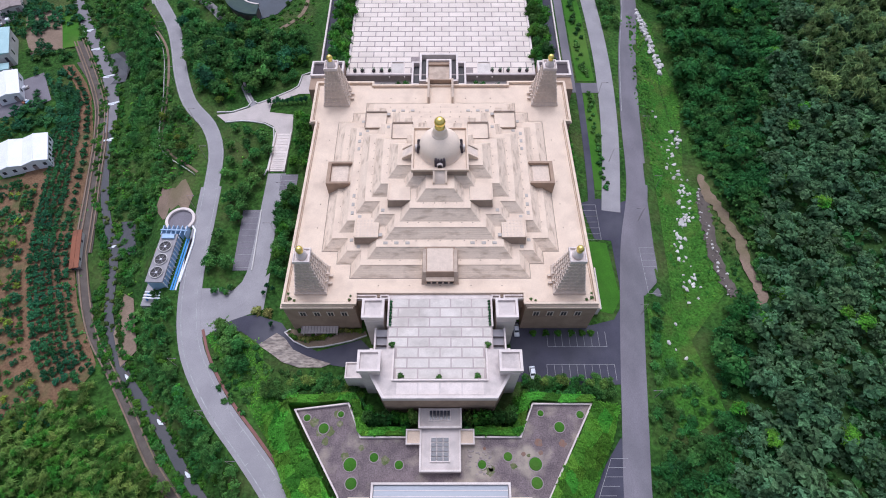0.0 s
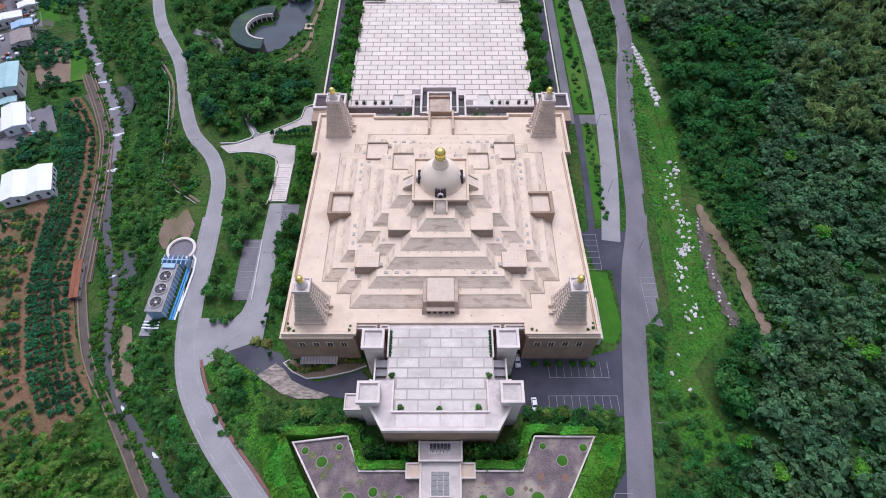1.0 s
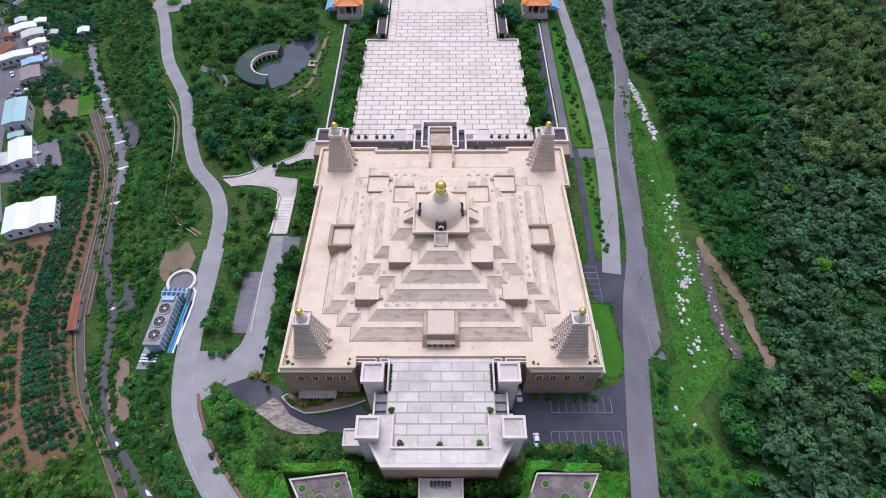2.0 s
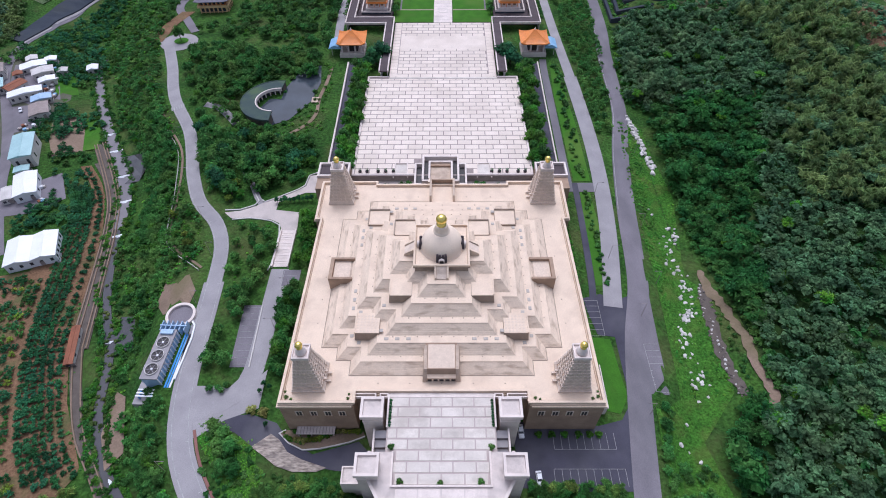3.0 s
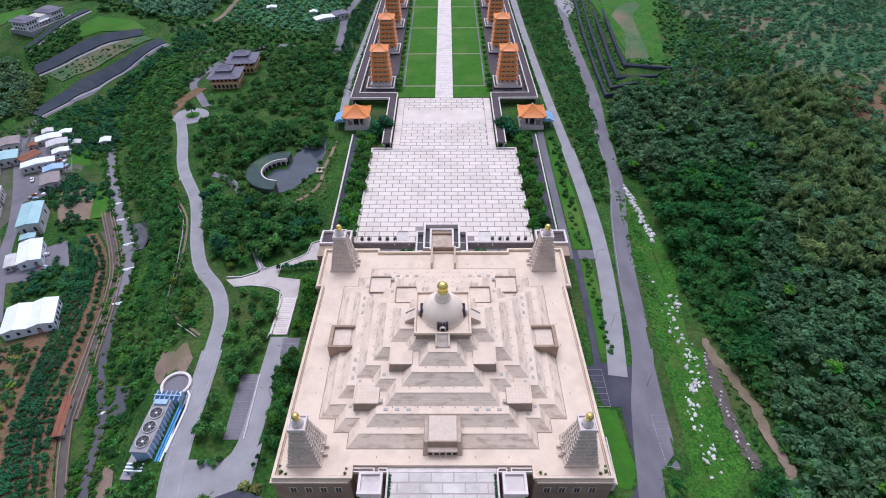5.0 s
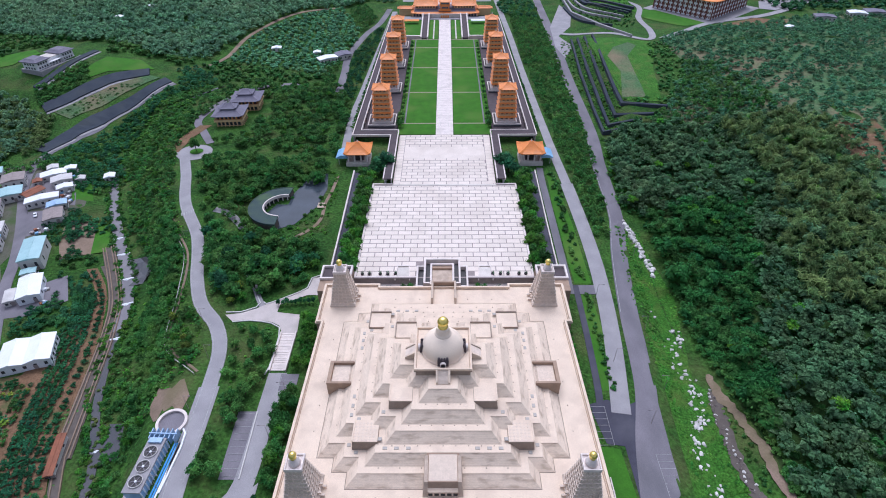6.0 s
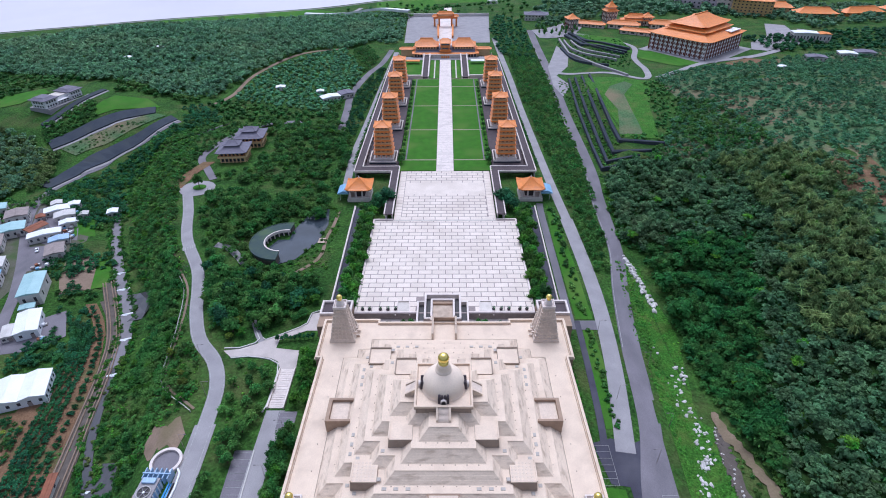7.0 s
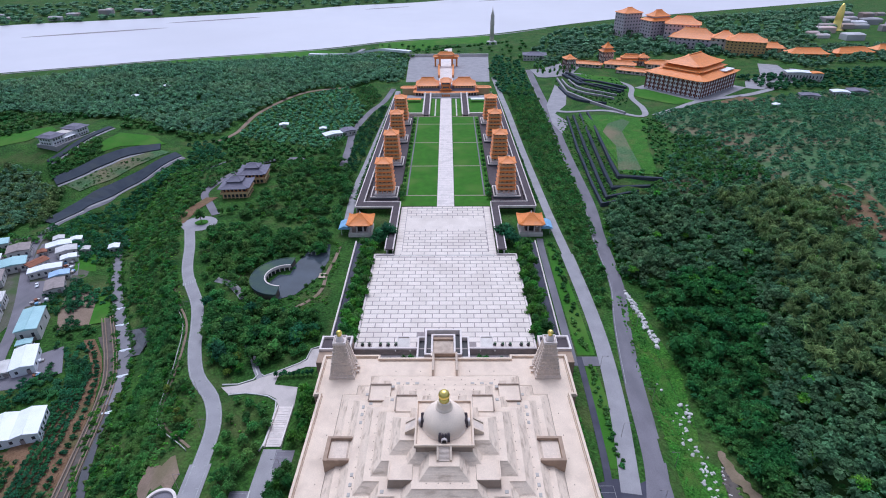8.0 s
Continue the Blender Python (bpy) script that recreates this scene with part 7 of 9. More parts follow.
for s in (-1, 1):
    for k, y in enumerate(np.arange(69, 152, 2.5)):
        tree(s * ((42.2, 46.4)[k % 2] + 1.0 * math.sin(k * 2.1)), y, trng.uniform(2.6, 3.9), ("tree_leaf", "hedge_leaf", "hedge_leaf")[k % 3], 1.1, "leafy tree in the strip beside the plaza", "trees beside the plaza", z=-3.6 + 1.6 * ss(60, 150, y))
    for k, y in enumerate((146, 150, 155)):
        tree(s * (34.8 + 2.8 * k), 163 - 3.2 * k, 6.6 - 0.9 * k, "orchard_leaf", 0.9, "dense dark tree at the plaza corner", "trees beside the plaza")
    for y in (215, 221, 228):
        tree(s * 29.5, y, 2.9, "tree_leaf", 1.0, "leafy tree beside the lawn", "trees on the lawn", z=0)
    for y in np.arange(240, 385, 9.5):
        tree(s * 29.3, y, trng.uniform(1.3, 2.0), "tree_leaf", 1.2, "small tree beside the lawn", "trees on the lawn", z=0)
for x, y in spread([(-86, 40), (-71, 40), (-68, 20), (-72, 8), (-84, 8)], 5.6, 44, keep=0.85):
    tree(x, y, trng.uniform(1.6, 3.0), "tree_leaf", 0.95, group="trees beside the lane")
for x, y in spread([(-84, 8), (-69, 8), (-75, -4), (-75, -28), (-82, -30), (-80, -10)], 5.2, 45):
    tree(x, y, trng.uniform(2.2, 3.4), "tree_leaf", 1.0, group="trees beside the lane")
for x, y in spread([(-82, -26), (-74, -29), (-67, -29), (-72, -37), (-80, -35)], 4.0, 46, keep=0.6):
    tree(x, y, trng.uniform(1.2, 1.8), "tree_leaf", 0.9, group="trees beside the lane")
for x, y in spread([(-60.5, 47), (-51.5, 46), (-50.5, 18), (-59, 18)], 4.2, 47):
    tree(x, y, trng.uniform(2.3, 3.1), "hedge_leaf", 1.1, "dense bright green tree beside the hall wall", "trees beside the hall")
for x, y in spread([(-60, 4), (-52, 2), (-51.5, -30), (-60, -32), (-60.5, -14)], 4.6, 48):
    tree(x, y, trng.uniform(2.2, 3.1), "tree_leaf", 1.1, "dense green tree beside the hall wall", "trees beside the hall")
for y in np.arange(-14, 46, 3.4):
    bush(52.5 + trng.uniform(-0.3, 0.3), y, trng.uniform(1.2, 1.7), "hedge_leaf", label="clipped hedge shrub beside the hall wall", group="shrubs beside the hall")
for y in np.arange(9, 60, 2.4):
    bush(63.6 + trng.uniform(-1.2, 1.2), y, trng.uniform(0.8, 1.7), "tree_leaf", group="shrubs on the verge")
for y in np.arange(70, 158, 2.7):
    bush(63.4 + trng.uniform(-2.0, 2.0), y, trng.uniform(0.8, 2.1), "tree_leaf", group="shrubs on the verge")
for s in (-1, 1):
    for x, y, r in ((14.5, 54.5, 2.3), (17.5, 56, 1.8), (23, 54, 1.9), (27, 54.5, 1.5), (31, 53.5, 1.7)):
        tree(s * x, y, r, "tree_leaf", 1.6, "small leafy tree in the gap behind the hall", "trees behind the hall", z=-3.0)
for x in (30.5, 34.6, 38.7, 43, 46.6, 49.5):
    bush(x, -50.9, 1.45, "hedge_leaf", label="small round leafy shrub along the hall wall", group="shrubs along the hall wall")
for x, y in ((-62.0, -42.8), (-58.0, -43.7)):
    bush(x, y, 2.1, "lime_pale", label="round pale yellow-green clipped shrub", group="clipped shrubs")
for x, y in spread([(-50, -49.6), (-27, -49.6), (-27, -52.5), (-40, -55), (-48.5, -52.5)], 2.6, 49, keep=0.75):
    bush(x, y, trng.uniform(0.7, 1.2), "lime_leaf" if trng.random() < 0.4 else "hedge_leaf", label="low flowering bed shrub", group="bed shrubs")
for k in range(34):
    x = -50 + 25 * ((k * 0.618) % 1)
    y = -50.2 - (4.6 - 0.09 * (x + 41) ** 2 * (1 if x > -41 else 0.5)) * ((k * 0.377) % 1)
    bush(x, min(-50.0, y), 0.55 + 0.75 * ((k * 0.731) % 1), ("lime_leaf", "hedge_leaf", "tree_leaf", "lime_pale")[k % 4], land(x, y) + 0.35, "rounded flowering shrub in the planting bed", "bed shrubs")
for x, y in ((-11.2, -70.9), (-0.3, -71.4), (10.6, -70.9), (-14.0, -61.5), (14.0, -61.5)):
    bush(x, y, 1.15, "tree_leaf", ZD, "small dark shrub in a terrace corner", "terrace shrubs")
for s in (-1, 1):
    for i in range(9):
        bush(s * 14.9, -47.6 - i * 0.95, 0.55, "orchard_leaf", ZD, "small clipped edge shrub", "terrace edge shrubs")
    for x, y in spread([(s * 22, -82.6), (s * 7.2, -82), (s * 7.2, -78.4), (s * 19, -78.6), (s * 24, -70), (s * 27, -74)], 3.4, 50):
        tree(x, y, trng.uniform(1.7, 2.4), "tree_leaf" if trng.random() < 0.7 else "hedge_leaf", 1.0, "dark leafy tree below the terrace", "trees below the terrace")
    back_garden = [(s * 24, -65), (s * 34, -66), (s * 54, -66.5), (s * 55, -71.5), (s * 30, -73), (s * 26, -71)]
    scatter("garden_back_hedge", spots(back_garden, 2.3, 51, 1.4, 2.2, 0.9, 0.8, 1.1), PROTO_FINE, M["tree_leaf"], "bushy hedge trees behind the garden", "hedge", 52)
    scatter("garden_back_hedge", spots(back_garden, 4.6, 53, 1.2, 1.9, 1.3, 0.8, 1.1, 0.7), PROTO_FINE, M["scrub_leaf"], "pale green hedge trees behind the garden", "hedge", 54)
def hedge_bank(name, inner, outer, z_in, z_out, mat, label, gap, seed):
    """A leafy bank between two lines: a lumpy body with small leaves all over it."""
    r = np.random.default_rng(seed)
    A, B = curve(inner, 1.2), curve(outer, 1.2)
    n = max(len(A), len(B))
    A, B = [A[i * (len(A) - 1) // (n - 1)] for i in range(n)], [B[i * (len(B) - 1) // (n - 1)] for i in range(n)]
    g = Geo()
    for p, q in zip(A, B):
        g.v.append((p.x, p.y, ZG - 0.3))
        for k in range(6):
            t = k / 5
            m = p.lerp(q, t)
            g.v.append((m.x, m.y, z_in + (z_out - z_in) * t ** 1.5 + r.uniform(-0.3, 0.3)))
        g.v.append((q.x, q.y, ZG - 0.3))
    g.f = [(i * 8 + k, i * 8 + k + 1, i * 8 + k + 9, i * 8 + k + 8) for i in range(n - 1) for k in range(7)]
    solid(name, g, mat, label, "hedge", "stuff")
    sp = []
    for p, q in zip(A, B):
        w = (q - p).length
        for k in range(max(2, int(w / gap))):
            t = r.random()
            m = p.lerp(q, t)
            rad = r.uniform(0.5, 0.95)
            sp.append((m.x + r.uniform(-0.5, 0.5), m.y + r.uniform(-0.5, 0.5), z_in + (z_out - z_in) * t ** 1.5, rad, r.uniform(0.6, 1.0)))
    scatter(name, sp, PROTO_DOT, mat, label, "hedge", seed)


for s in (-1, 1):
    hedge_bank("garden_hedge", [(s * 45.6, -75), (s * 40.5, -84.5), (s * 34, -95), (s * 29.2, -104), (s * 27, -116)], [(s * 54.5, -75), (s * 52, -83), (s * 45, -97), (s * 39, -108), (s * 35, -120)], -2.4, -6.6, M["lush_leaf"], "thick bright green hedge round the garden", 1.0, 60 + s)
    hedge_bank("garden_hedge", [(s * 46, -75.0), (s * 36, -75.0), (s * 27.5, -74.6), (s * 25.2, -79.5), (s * 23.3, -84.3), (s * 16, -84.4), (s * 10, -84.4)], [(s * 46, -72.6), (s * 36, -72.4), (s * 25.8, -72.2), (s * 22.8, -78.5), (s * 21.3, -82), (s * 16, -82), (s * 10, -82)], -2.3, -2.9, M["lush_leaf"], "clipped green hedge along the garden wall", 1.0, 63 + s)
ROAD_BANK = [(-78, -47), (-72, -44), (-66, -51), (-58, -53), (-57, -60), (-54, -62), (-55, -69), (-47, -75), (-38, -92), (-29, -106), (-37, -106), (-50, -87), (-61, -73), (-71, -60), (-77, -52)]
drape("road_bank", ROAD_BANK, M["meadow"], 0.05, "bright rank grass on the road bank", "grass", step=4)
scatter("road_bank_weeds", spots(ROAD_BANK, 1.3, 174, 0.4, 0.75, 0.15, 0.4, 0.8, 0.85), PROTO_DOT, M["lush_leaf"], "lush bright weeds on the road bank", "weeds", 174)
scatter("bank_hedge", spots([(-78, -49), (-62, -52), (-54, -62), (-30, -65), (-30, -68), (-57, -70), (-60, -78), (-62, -80), (-74, -62)], 2.6, 66, 0.8, 1.5, 0.35, 0.5, 0.9, 0.85), PROTO_BUSH, M["tree_leaf"], "mixed green planting on the road bank", "shrubs", 32)

# woods and thickets that close the gaps
scatter("rise_wood", spots([(112, 600), (170, 612), (250, 640), (330, 640), (420, 610), (440, 560), (520, 590), (640, 600), (700, 700), (520, 700), (420, 700), (330, 660), (300, 740), (240, 760), (130, 690)], 8.5, 80, 3.0, 5.0, 0.6, 0.7, 1.0, 0.9), PROTO_FAR, M["far_haze_leaf"], "woods on the rise behind the college", "woodland", 50)
scatter("rise_wood", spots([(330, 520), (420, 540), (520, 560), (640, 560), (470, 470), (420, 470), (345, 462)], 7.5, 81, 2.6, 4.2, 0.6, 0.7, 1.0, 0.85), PROTO_FAR, M["orchard_leaf"], "orchard beside the white block", "orchard", 51)
scatter("court_palms", spots([(108, 600), (112, 560), (150, 545), (165, 575), (150, 610)], 8, 82, 1.6, 2.4, 2.0, 1.6, 2.4, 0.6), PROTO_FAR, M["tree_leaf"], "slender trees in the paved court", "trees", 52)
scatter("garden_shrubs", spots([(150, 548), (196, 520), (196, 474), (168, 492), (154, 512)], 4.5, 83, 0.8, 1.6, 0.4, 0.7, 1.0, 0.5), PROTO_FAR, M["tree_leaf"], "clipped shrubs of the college garden", "shrubs", 53)
scatter("terrace_scrub", spots([(105, 395), (118, 390), (125, 384), (121, 232), (104, 208), (102, 250), (103, 330)], 3.4, 84, 0.8, 1.5, 0.3, 0.5, 0.8, 0.75), PROTO_FAR, M["hedge_leaf"], "bright scrub on the terraces", "scrub", 54)
scatter("plateau_scrub", spots([(120, 232), (150, 222), (186, 300), (184, 356), (170, 350), (158, 290), (148, 240), (124, 240)], 4.2, 85, 1.2, 2.2, 0.4, 0.6, 1.0, 0.7), PROTO_FAR, M["tree_leaf"], "scrub at the plateau edge", "scrub", 55)
scatter("villa_scrub", spots([(-420, 262), (-345, 282), (-305, 262), (-284, 225), (-300, 180), (-470, 170)], 6.0, 86, 2.4, 3.8, 0.6, 0.8, 1.2, 0.9, BANKS), PROTO_MID, M["olive_leaf"], "olive scrub on the western slope", "scrub", 56)
scatter("villa_scrub", spots([(-360, 352), (-336, 346), (-300, 345), (-262, 350), (-236, 330), (-205, 338), (-235, 350), (-300, 382), (-400, 400), (-560, 430), (-560, 300), (-400, 300)], 6.4, 87, 2.4, 3.8, 0.6, 0.8, 1.1, 0.85, BANKS), PROTO_FAR, M["tree_leaf"], "trees round the white house", "woodland", 57)
scatter("villa_scrub", spots([(-306, 268), (-290, 262), (-262, 292), (-248, 300), (-260, 305), (-292, 296)], 3.8, 88, 1.2, 2.4, 0.4, 0.6, 1.0, 0.8, BANKS), PROTO_FAR, M["tree_leaf"], "scrub between the dark banks", "scrub", 58)
scatter("meadow_scrub", spots([(-212, 262), (-176, 300), (-150, 292), (-170, 236), (-176, 226), (-198, 250)], 4.0, 89, 1.4, 2.6, 0.4, 0.6, 1.0, 0.8), PROTO_MID, M["tree_leaf"], "thicket beside the villa drive", "scrub", 59)
scatter("pond_banks", spots([(-66, 160), (-60, 160), (-59, 100), (-66, 96), (-80, 98), (-88, 104), (-78, 110), (-66, 122), (-64, 140)], 2.8, 90, 0.7, 1.4, 0.3, 0.6, 0.9, 0.6), PROTO_MID, M["hedge_leaf"], "lush green planting on the pond bank", "shrubs", 60)
scatter("pond_trees", spots([(-90, 164), (-70, 162), (-76, 158), (-82, 150), (-88, 143), (-98, 140), (-104, 146)], 4.4, 91, 1.6, 2.8, 0.6, 0.8, 1.1, 0.85), PROTO_FINE, M["tree_leaf"], "trees behind the pond", "trees", 61)
def beside(line, lo, hi, gap, seed, rlo, rhi):
    r = np.random.default_rng(seed)
    out = []
    for sd in (-1, 1):
        for x, y in along(line, 0, gap):
            if r.random() < 0.8:
                x, y = x + sd * r.uniform(lo, hi), y + r.uniform(-1, 1)
                k = r.uniform(rlo, rhi)
                out.append((x, y, land(x, y) + 0.3 * k, k, r.uniform(0.5, 1.0)))
    return out


scatter("stream_side", beside(STREAM, 2.1, 4.6, 1.1, 175, 0.6, 1.7), PROTO_MID, M["hedge_leaf"], "bright green plants overhanging the stream", "shrubs", 175)
scatter("stream_side", beside(STREAM, 2.4, 5.5, 2.4, 176, 0.8, 2.0), PROTO_MID, M["tree_leaf"], "green shrubs beside the stream", "shrubs", 176)
scatter("stream_reeds", spots([(-136, 24), (-124, -10), (-116, -40), (-104, -62), (-112, -60), (-126, -34), (-132, -8), (-144, 30), (-150, 58), (-145, 58)], 2.4, 92, 0.6, 1.3, 0.3, 0.6, 1.0, 0.5), PROTO_FAR, M["meadow_leaf"], "pale reeds along the stream", "reeds", 62)
scatter("ground_cover", spots([(-82, 6), (-69, 42), (-85, 42), (-84, 20)], 2.4, 93, 0.5, 1.0, 0.2, 0.5, 0.7, 0.5), PROTO_FAR, M["hedge_leaf"], "low green ground cover", "shrubs", 63)
scatter("ditch_weeds", spots([(-156, 20), (-146, 20), (-133, -30), (-116, -58), (-121, -60), (-138, -34), (-150, -4)], 2.2, 94, 0.5, 1.0, 0.2, 0.4, 0.7, 0.35), PROTO_FAR, M["tree_leaf"], "weeds along the ditch", "weeds", 64)
for x, y in spread([(-77, -47), (-70, -48), (-62, -57), (-60, -66), (-66, -64), (-72, -55)], 3.4, 149):
    tree(x, y, trng.uniform(1.9, 2.9), "tree_leaf", 0.9, "dark leafy tree on the road bank", "trees on the road bank")
for k in range(9):
    tree(-73 + 1.9 * k, 53.4 + 0.25 * k + trng.uniform(-0.4, 0.4), trng.uniform(1.0, 1.5), "orchard_leaf", 1.5, "small dark conical shrub beside the footpath", "conical shrubs")
for s in (-1, 1):
    for x in np.arange(8, 22, 2.6):
        tree(s * x, -79.4 + trng.uniform(-0.3, 0.3), trng.uniform(2.0, 2.5), ("tree_leaf", "hedge_leaf", "scrub_leaf")[int(x) % 3], 2.3, "dark leafy tree below the terrace", "trees below the terrace")

scatter("bank_trees", spots([(-318, 283), (-303, 268), (-290, 283), (-282, 300), (-288, 316), (-297, 330), (-303, 310)], 3.6, 180, 1.4, 2.6, 0.5, 0.7, 1.1, 0.85), PROTO_MID, M["tree_leaf"], "trees between the dark banks", "woodland", 180)
scatter("bank_trees", spots([(-300, 250), (-284, 206), (-276, 212), (-284, 240), (-290, 258)], 4.4, 181, 2.2, 3.6, 0.7, 0.8, 1.3), PROTO_MID, M["olive_leaf"], "olive bamboo beside the dark bank", "bamboo", 181)
scatter("bank_trees", spots([(-262, 206), (-248, 235), (-238, 262), (-206, 291), (-196, 290), (-214, 262), (-226, 214), (-240, 190)], 4.0, 182, 1.6, 2.8, 0.5, 0.7, 1.1, 0.9), PROTO_MID, M["tree_leaf"], "thick scrub below the dark bank", "scrub", 182)
scatter("valley_trees", spots([(-100, 300), (-88, 292), (-88, 360), (-81, 420), (-70, 470), (-86, 520), (-104, 505), (-84, 430)], 4.6, 183, 2.0, 3.2, 0.6, 0.8, 1.1, 0.85), PROTO_LIGHT, M["tree_leaf"], "trees along the valley road", "woodland", 183)
scatter("valley_trees", spots([(-76, 265), (-68, 262), (-66, 300), (-62, 380), (-60, 440), (-66, 440), (-72, 410), (-79, 360), (-78, 310)], 4.0, 184, 1.6, 2.8, 0.6, 0.8, 1.1, 0.85), PROTO_LIGHT, M["orchard_leaf"], "trees between the valley roads", "woodland", 184)
scatter("delta_trees", spots([(-230, 740), (-60, 590), (-48, 660), (60, 720), (105, 640), (130, 800), (60, 860), (-120, 880)], 13, 185, 2.6, 4.6, 0.6, 0.7, 1.0, 0.4), PROTO_FAR, M["tree_leaf"], "scattered trees on the river flat", "trees", 185)
scatter("delta_scrub", spots([(-120, 560), (-52, 530), (-52, 700), (-120, 760), (-230, 760)], 7, 186, 2.2, 3.8, 0.6, 0.7, 1.0, 0.85), PROTO_FAR, M["far_haze_leaf"], "thick trees west of the gate", "woodland", 186)
scatter("delta_scrub", spots([(60, 480), (95, 470), (100, 640), (70, 690), (56, 600)], 6, 187, 2.0, 3.4, 0.6, 0.7, 1.0, 0.85), PROTO_FAR, M["orchard_leaf"], "thick trees east of the gate", "woodland", 187)
scatter("terrace_planting", spots([(106, 204), (118, 206), (112, 250), (114, 320), (119, 392), (114, 394), (108, 320), (105, 240)], 2.6, 188, 0.8, 1.5, 0.4, 0.6, 0.9, 0.85), PROTO_FAR, M["tree_leaf"], "green planting on the terraces", "shrubs", 188)

for x, y, r in ((-46.2, -46.6, 0.8), (-44.6, -47.2, 0.55), (-46.8, -44.8, 0.5), (-27.8, -47.0, 0.6), (-27.6, -45.6, 0.45), (27.8, -46.8, 0.6), (29.2, -47.2, 0.45), (44.8, -47.0, 0.6), (46.4, -46.4, 0.7), (46.6, -44.8, 0.45)):
    bush(x, y, r, "olive_leaf", ZD, "small self-sown shrub on the roof deck", "shrubs on the roof deck")
for x, y, r in ((-59.5, -34, 1.1), (-57.5, -35, 1.0), (-60.5, -36.5, 0.9), (-56, -48, 1.0)):
    tree(x, y, r, "orchard_leaf", 1.7, "small dark conical shrub beside the lane", "conical shrubs")

scatter("orchard_edge", spots([(106, 200), (150, 224), (184, 298), (206, 290), (212, 204), (163, 200), (135, 206)], 5.0, 190, 1.8, 3.6, 0.7, 0.8, 1.2, 0.75), PROTO_LIGHT, M["tree_leaf"], "mixed trees between the woodland and the orchard", "woodland", 190)
scatter("orchard_edge", spots([(206, 110), (216, 112), (222, 178), (208, 196), (200, 190)], 5.0, 191, 2.2, 4.0, 0.9, 1.0, 1.4, 0.8), PROTO_REED, M["olive_leaf"], "bamboo clumps at the orchard edge", "bamboo", 191)


# ---- buildings round about ----
M["lilac"] = surf("lilac_grey_wall", (0.64, 0.55, 0.60), (0.56, 0.48, 0.53), 0.1, 0.8, 0)
M["yellow_wall"] = surf("yellow_ochre_wall", (0.58, 0.38, 0.17), (0.5, 0.33, 0.14), 0.1, 0.8, 0)
M["red_post"] = surf("dark_red_post", (0.19, 0.075, 0.06), (0.15, 0.06, 0.05), 0.5, 0.7, 0)
M["ring_roof"] = surf("mossy_slate_roof", (0.05, 0.075, 0.08), (0.065, 0.095, 0.08), 0.15, 0.85, 0.2, (0.10, 0.16, 0.06), 0.6, 0.08)
M["steel_blue"] = surf("pale_blue_steel", (0.35, 0.50, 0.68), (0.28, 0.42, 0.6), 0.5, 0.5, 0)
M["bright_blue"] = surf("bright_blue_pipe", (0.06, 0.33, 0.75), (0.05, 0.28, 0.65), 0.5, 0.45, 0)


def spun(ob, deg):
    ob.rotation_euler = (0, 0, radians(deg))
    return ob


def roofed_block(name, x, y, z, hx, hy, deg, hgt, rise, wall_mat, roof_mat, floors, bays, label, category, group="", over=1.2, sides=("f", "l", "r"), tiers=1, posts=False):
    """A building with rows of windows and a curved hipped roof, in one or more steps."""
    ob = spun(thing(name, (x, y, z), label, category, group), deg)
    L = True
    part("wall", Geo().box(-hx, -hy, -3, hx, hy, hgt), M[wall_mat], ob, local=L)
    fl = hgt / floors
    nb = {"f": bays, "b": bays, "l": max(2, int(bays * hy / hx)), "r": max(2, int(bays * hy / hx))}
    for sd in sides:
        along_, depth = (hx, hy) if sd in "fb" else (hy, hx)
        n = nb[sd]
        step = 2 * along_ / n
        q = {"f": 0, "r": 1, "b": 2, "l": 3}[sd]
        for k in range(n):
            c = -along_ + step * (k + 0.5)
            for f in range(floors):
                z0 = f * fl + fl * 0.3
                part("window", turned(Geo().box(c - step * 0.19, -depth - 0.08, z0, c + step * 0.19, -depth + 0.1, z0 + fl * 0.42), q), M["glass_dark"], ob, local=L)
            if posts:
                part("post", turned(Geo().box(c - step / 2 - 0.35, -depth - 0.4, -0.5, c - step / 2 + 0.35, -depth + 0.1, hgt), q), M["red_post"], ob, local=L)
    zz, ax, ay = hgt, hx, hy
    for t in range(tiers):
        last = t == tiers - 1
        rx, ry = (max(0.3, ax - ay), 0.3) if ax >= ay else (0.3, max(0.3, ay - ax))
        if not last:
            rx, ry = ax * 0.72, ay * 0.72
        part("roof", Geo().hip(0, 0, ax + over, ay + over, zz, rise if last else rise * 0.45, rx, ry, 0.3, over * 0.4, 5), M[roof_mat], ob, local=L)
        if last and (rx > 0.5 or ry > 0.5):
            part("ridge", Geo().box(-rx - 0.4, -ry - 0.2, zz + rise - 0.25, rx + 0.4, ry + 0.2, zz + rise + 0.45), M[roof_mat], ob, local=L)
        if not last:
            zz += rise * 0.42
            ax, ay = ax * 0.70, ay * 0.70
            part("upper_wall", Geo().box(-ax, -ay, zz - 0.6, ax, ay, zz + rise * 0.3), M[wall_mat], ob, local=L)
            zz += rise * 0.3
    return ob


M["white_render"] = surf("white_render", (0.82, 0.81, 0.82), (0.75, 0.74, 0.75), 0.3, 0.8, 0.05, (0.6, 0.58, 0.57), 0.3, 0.2)


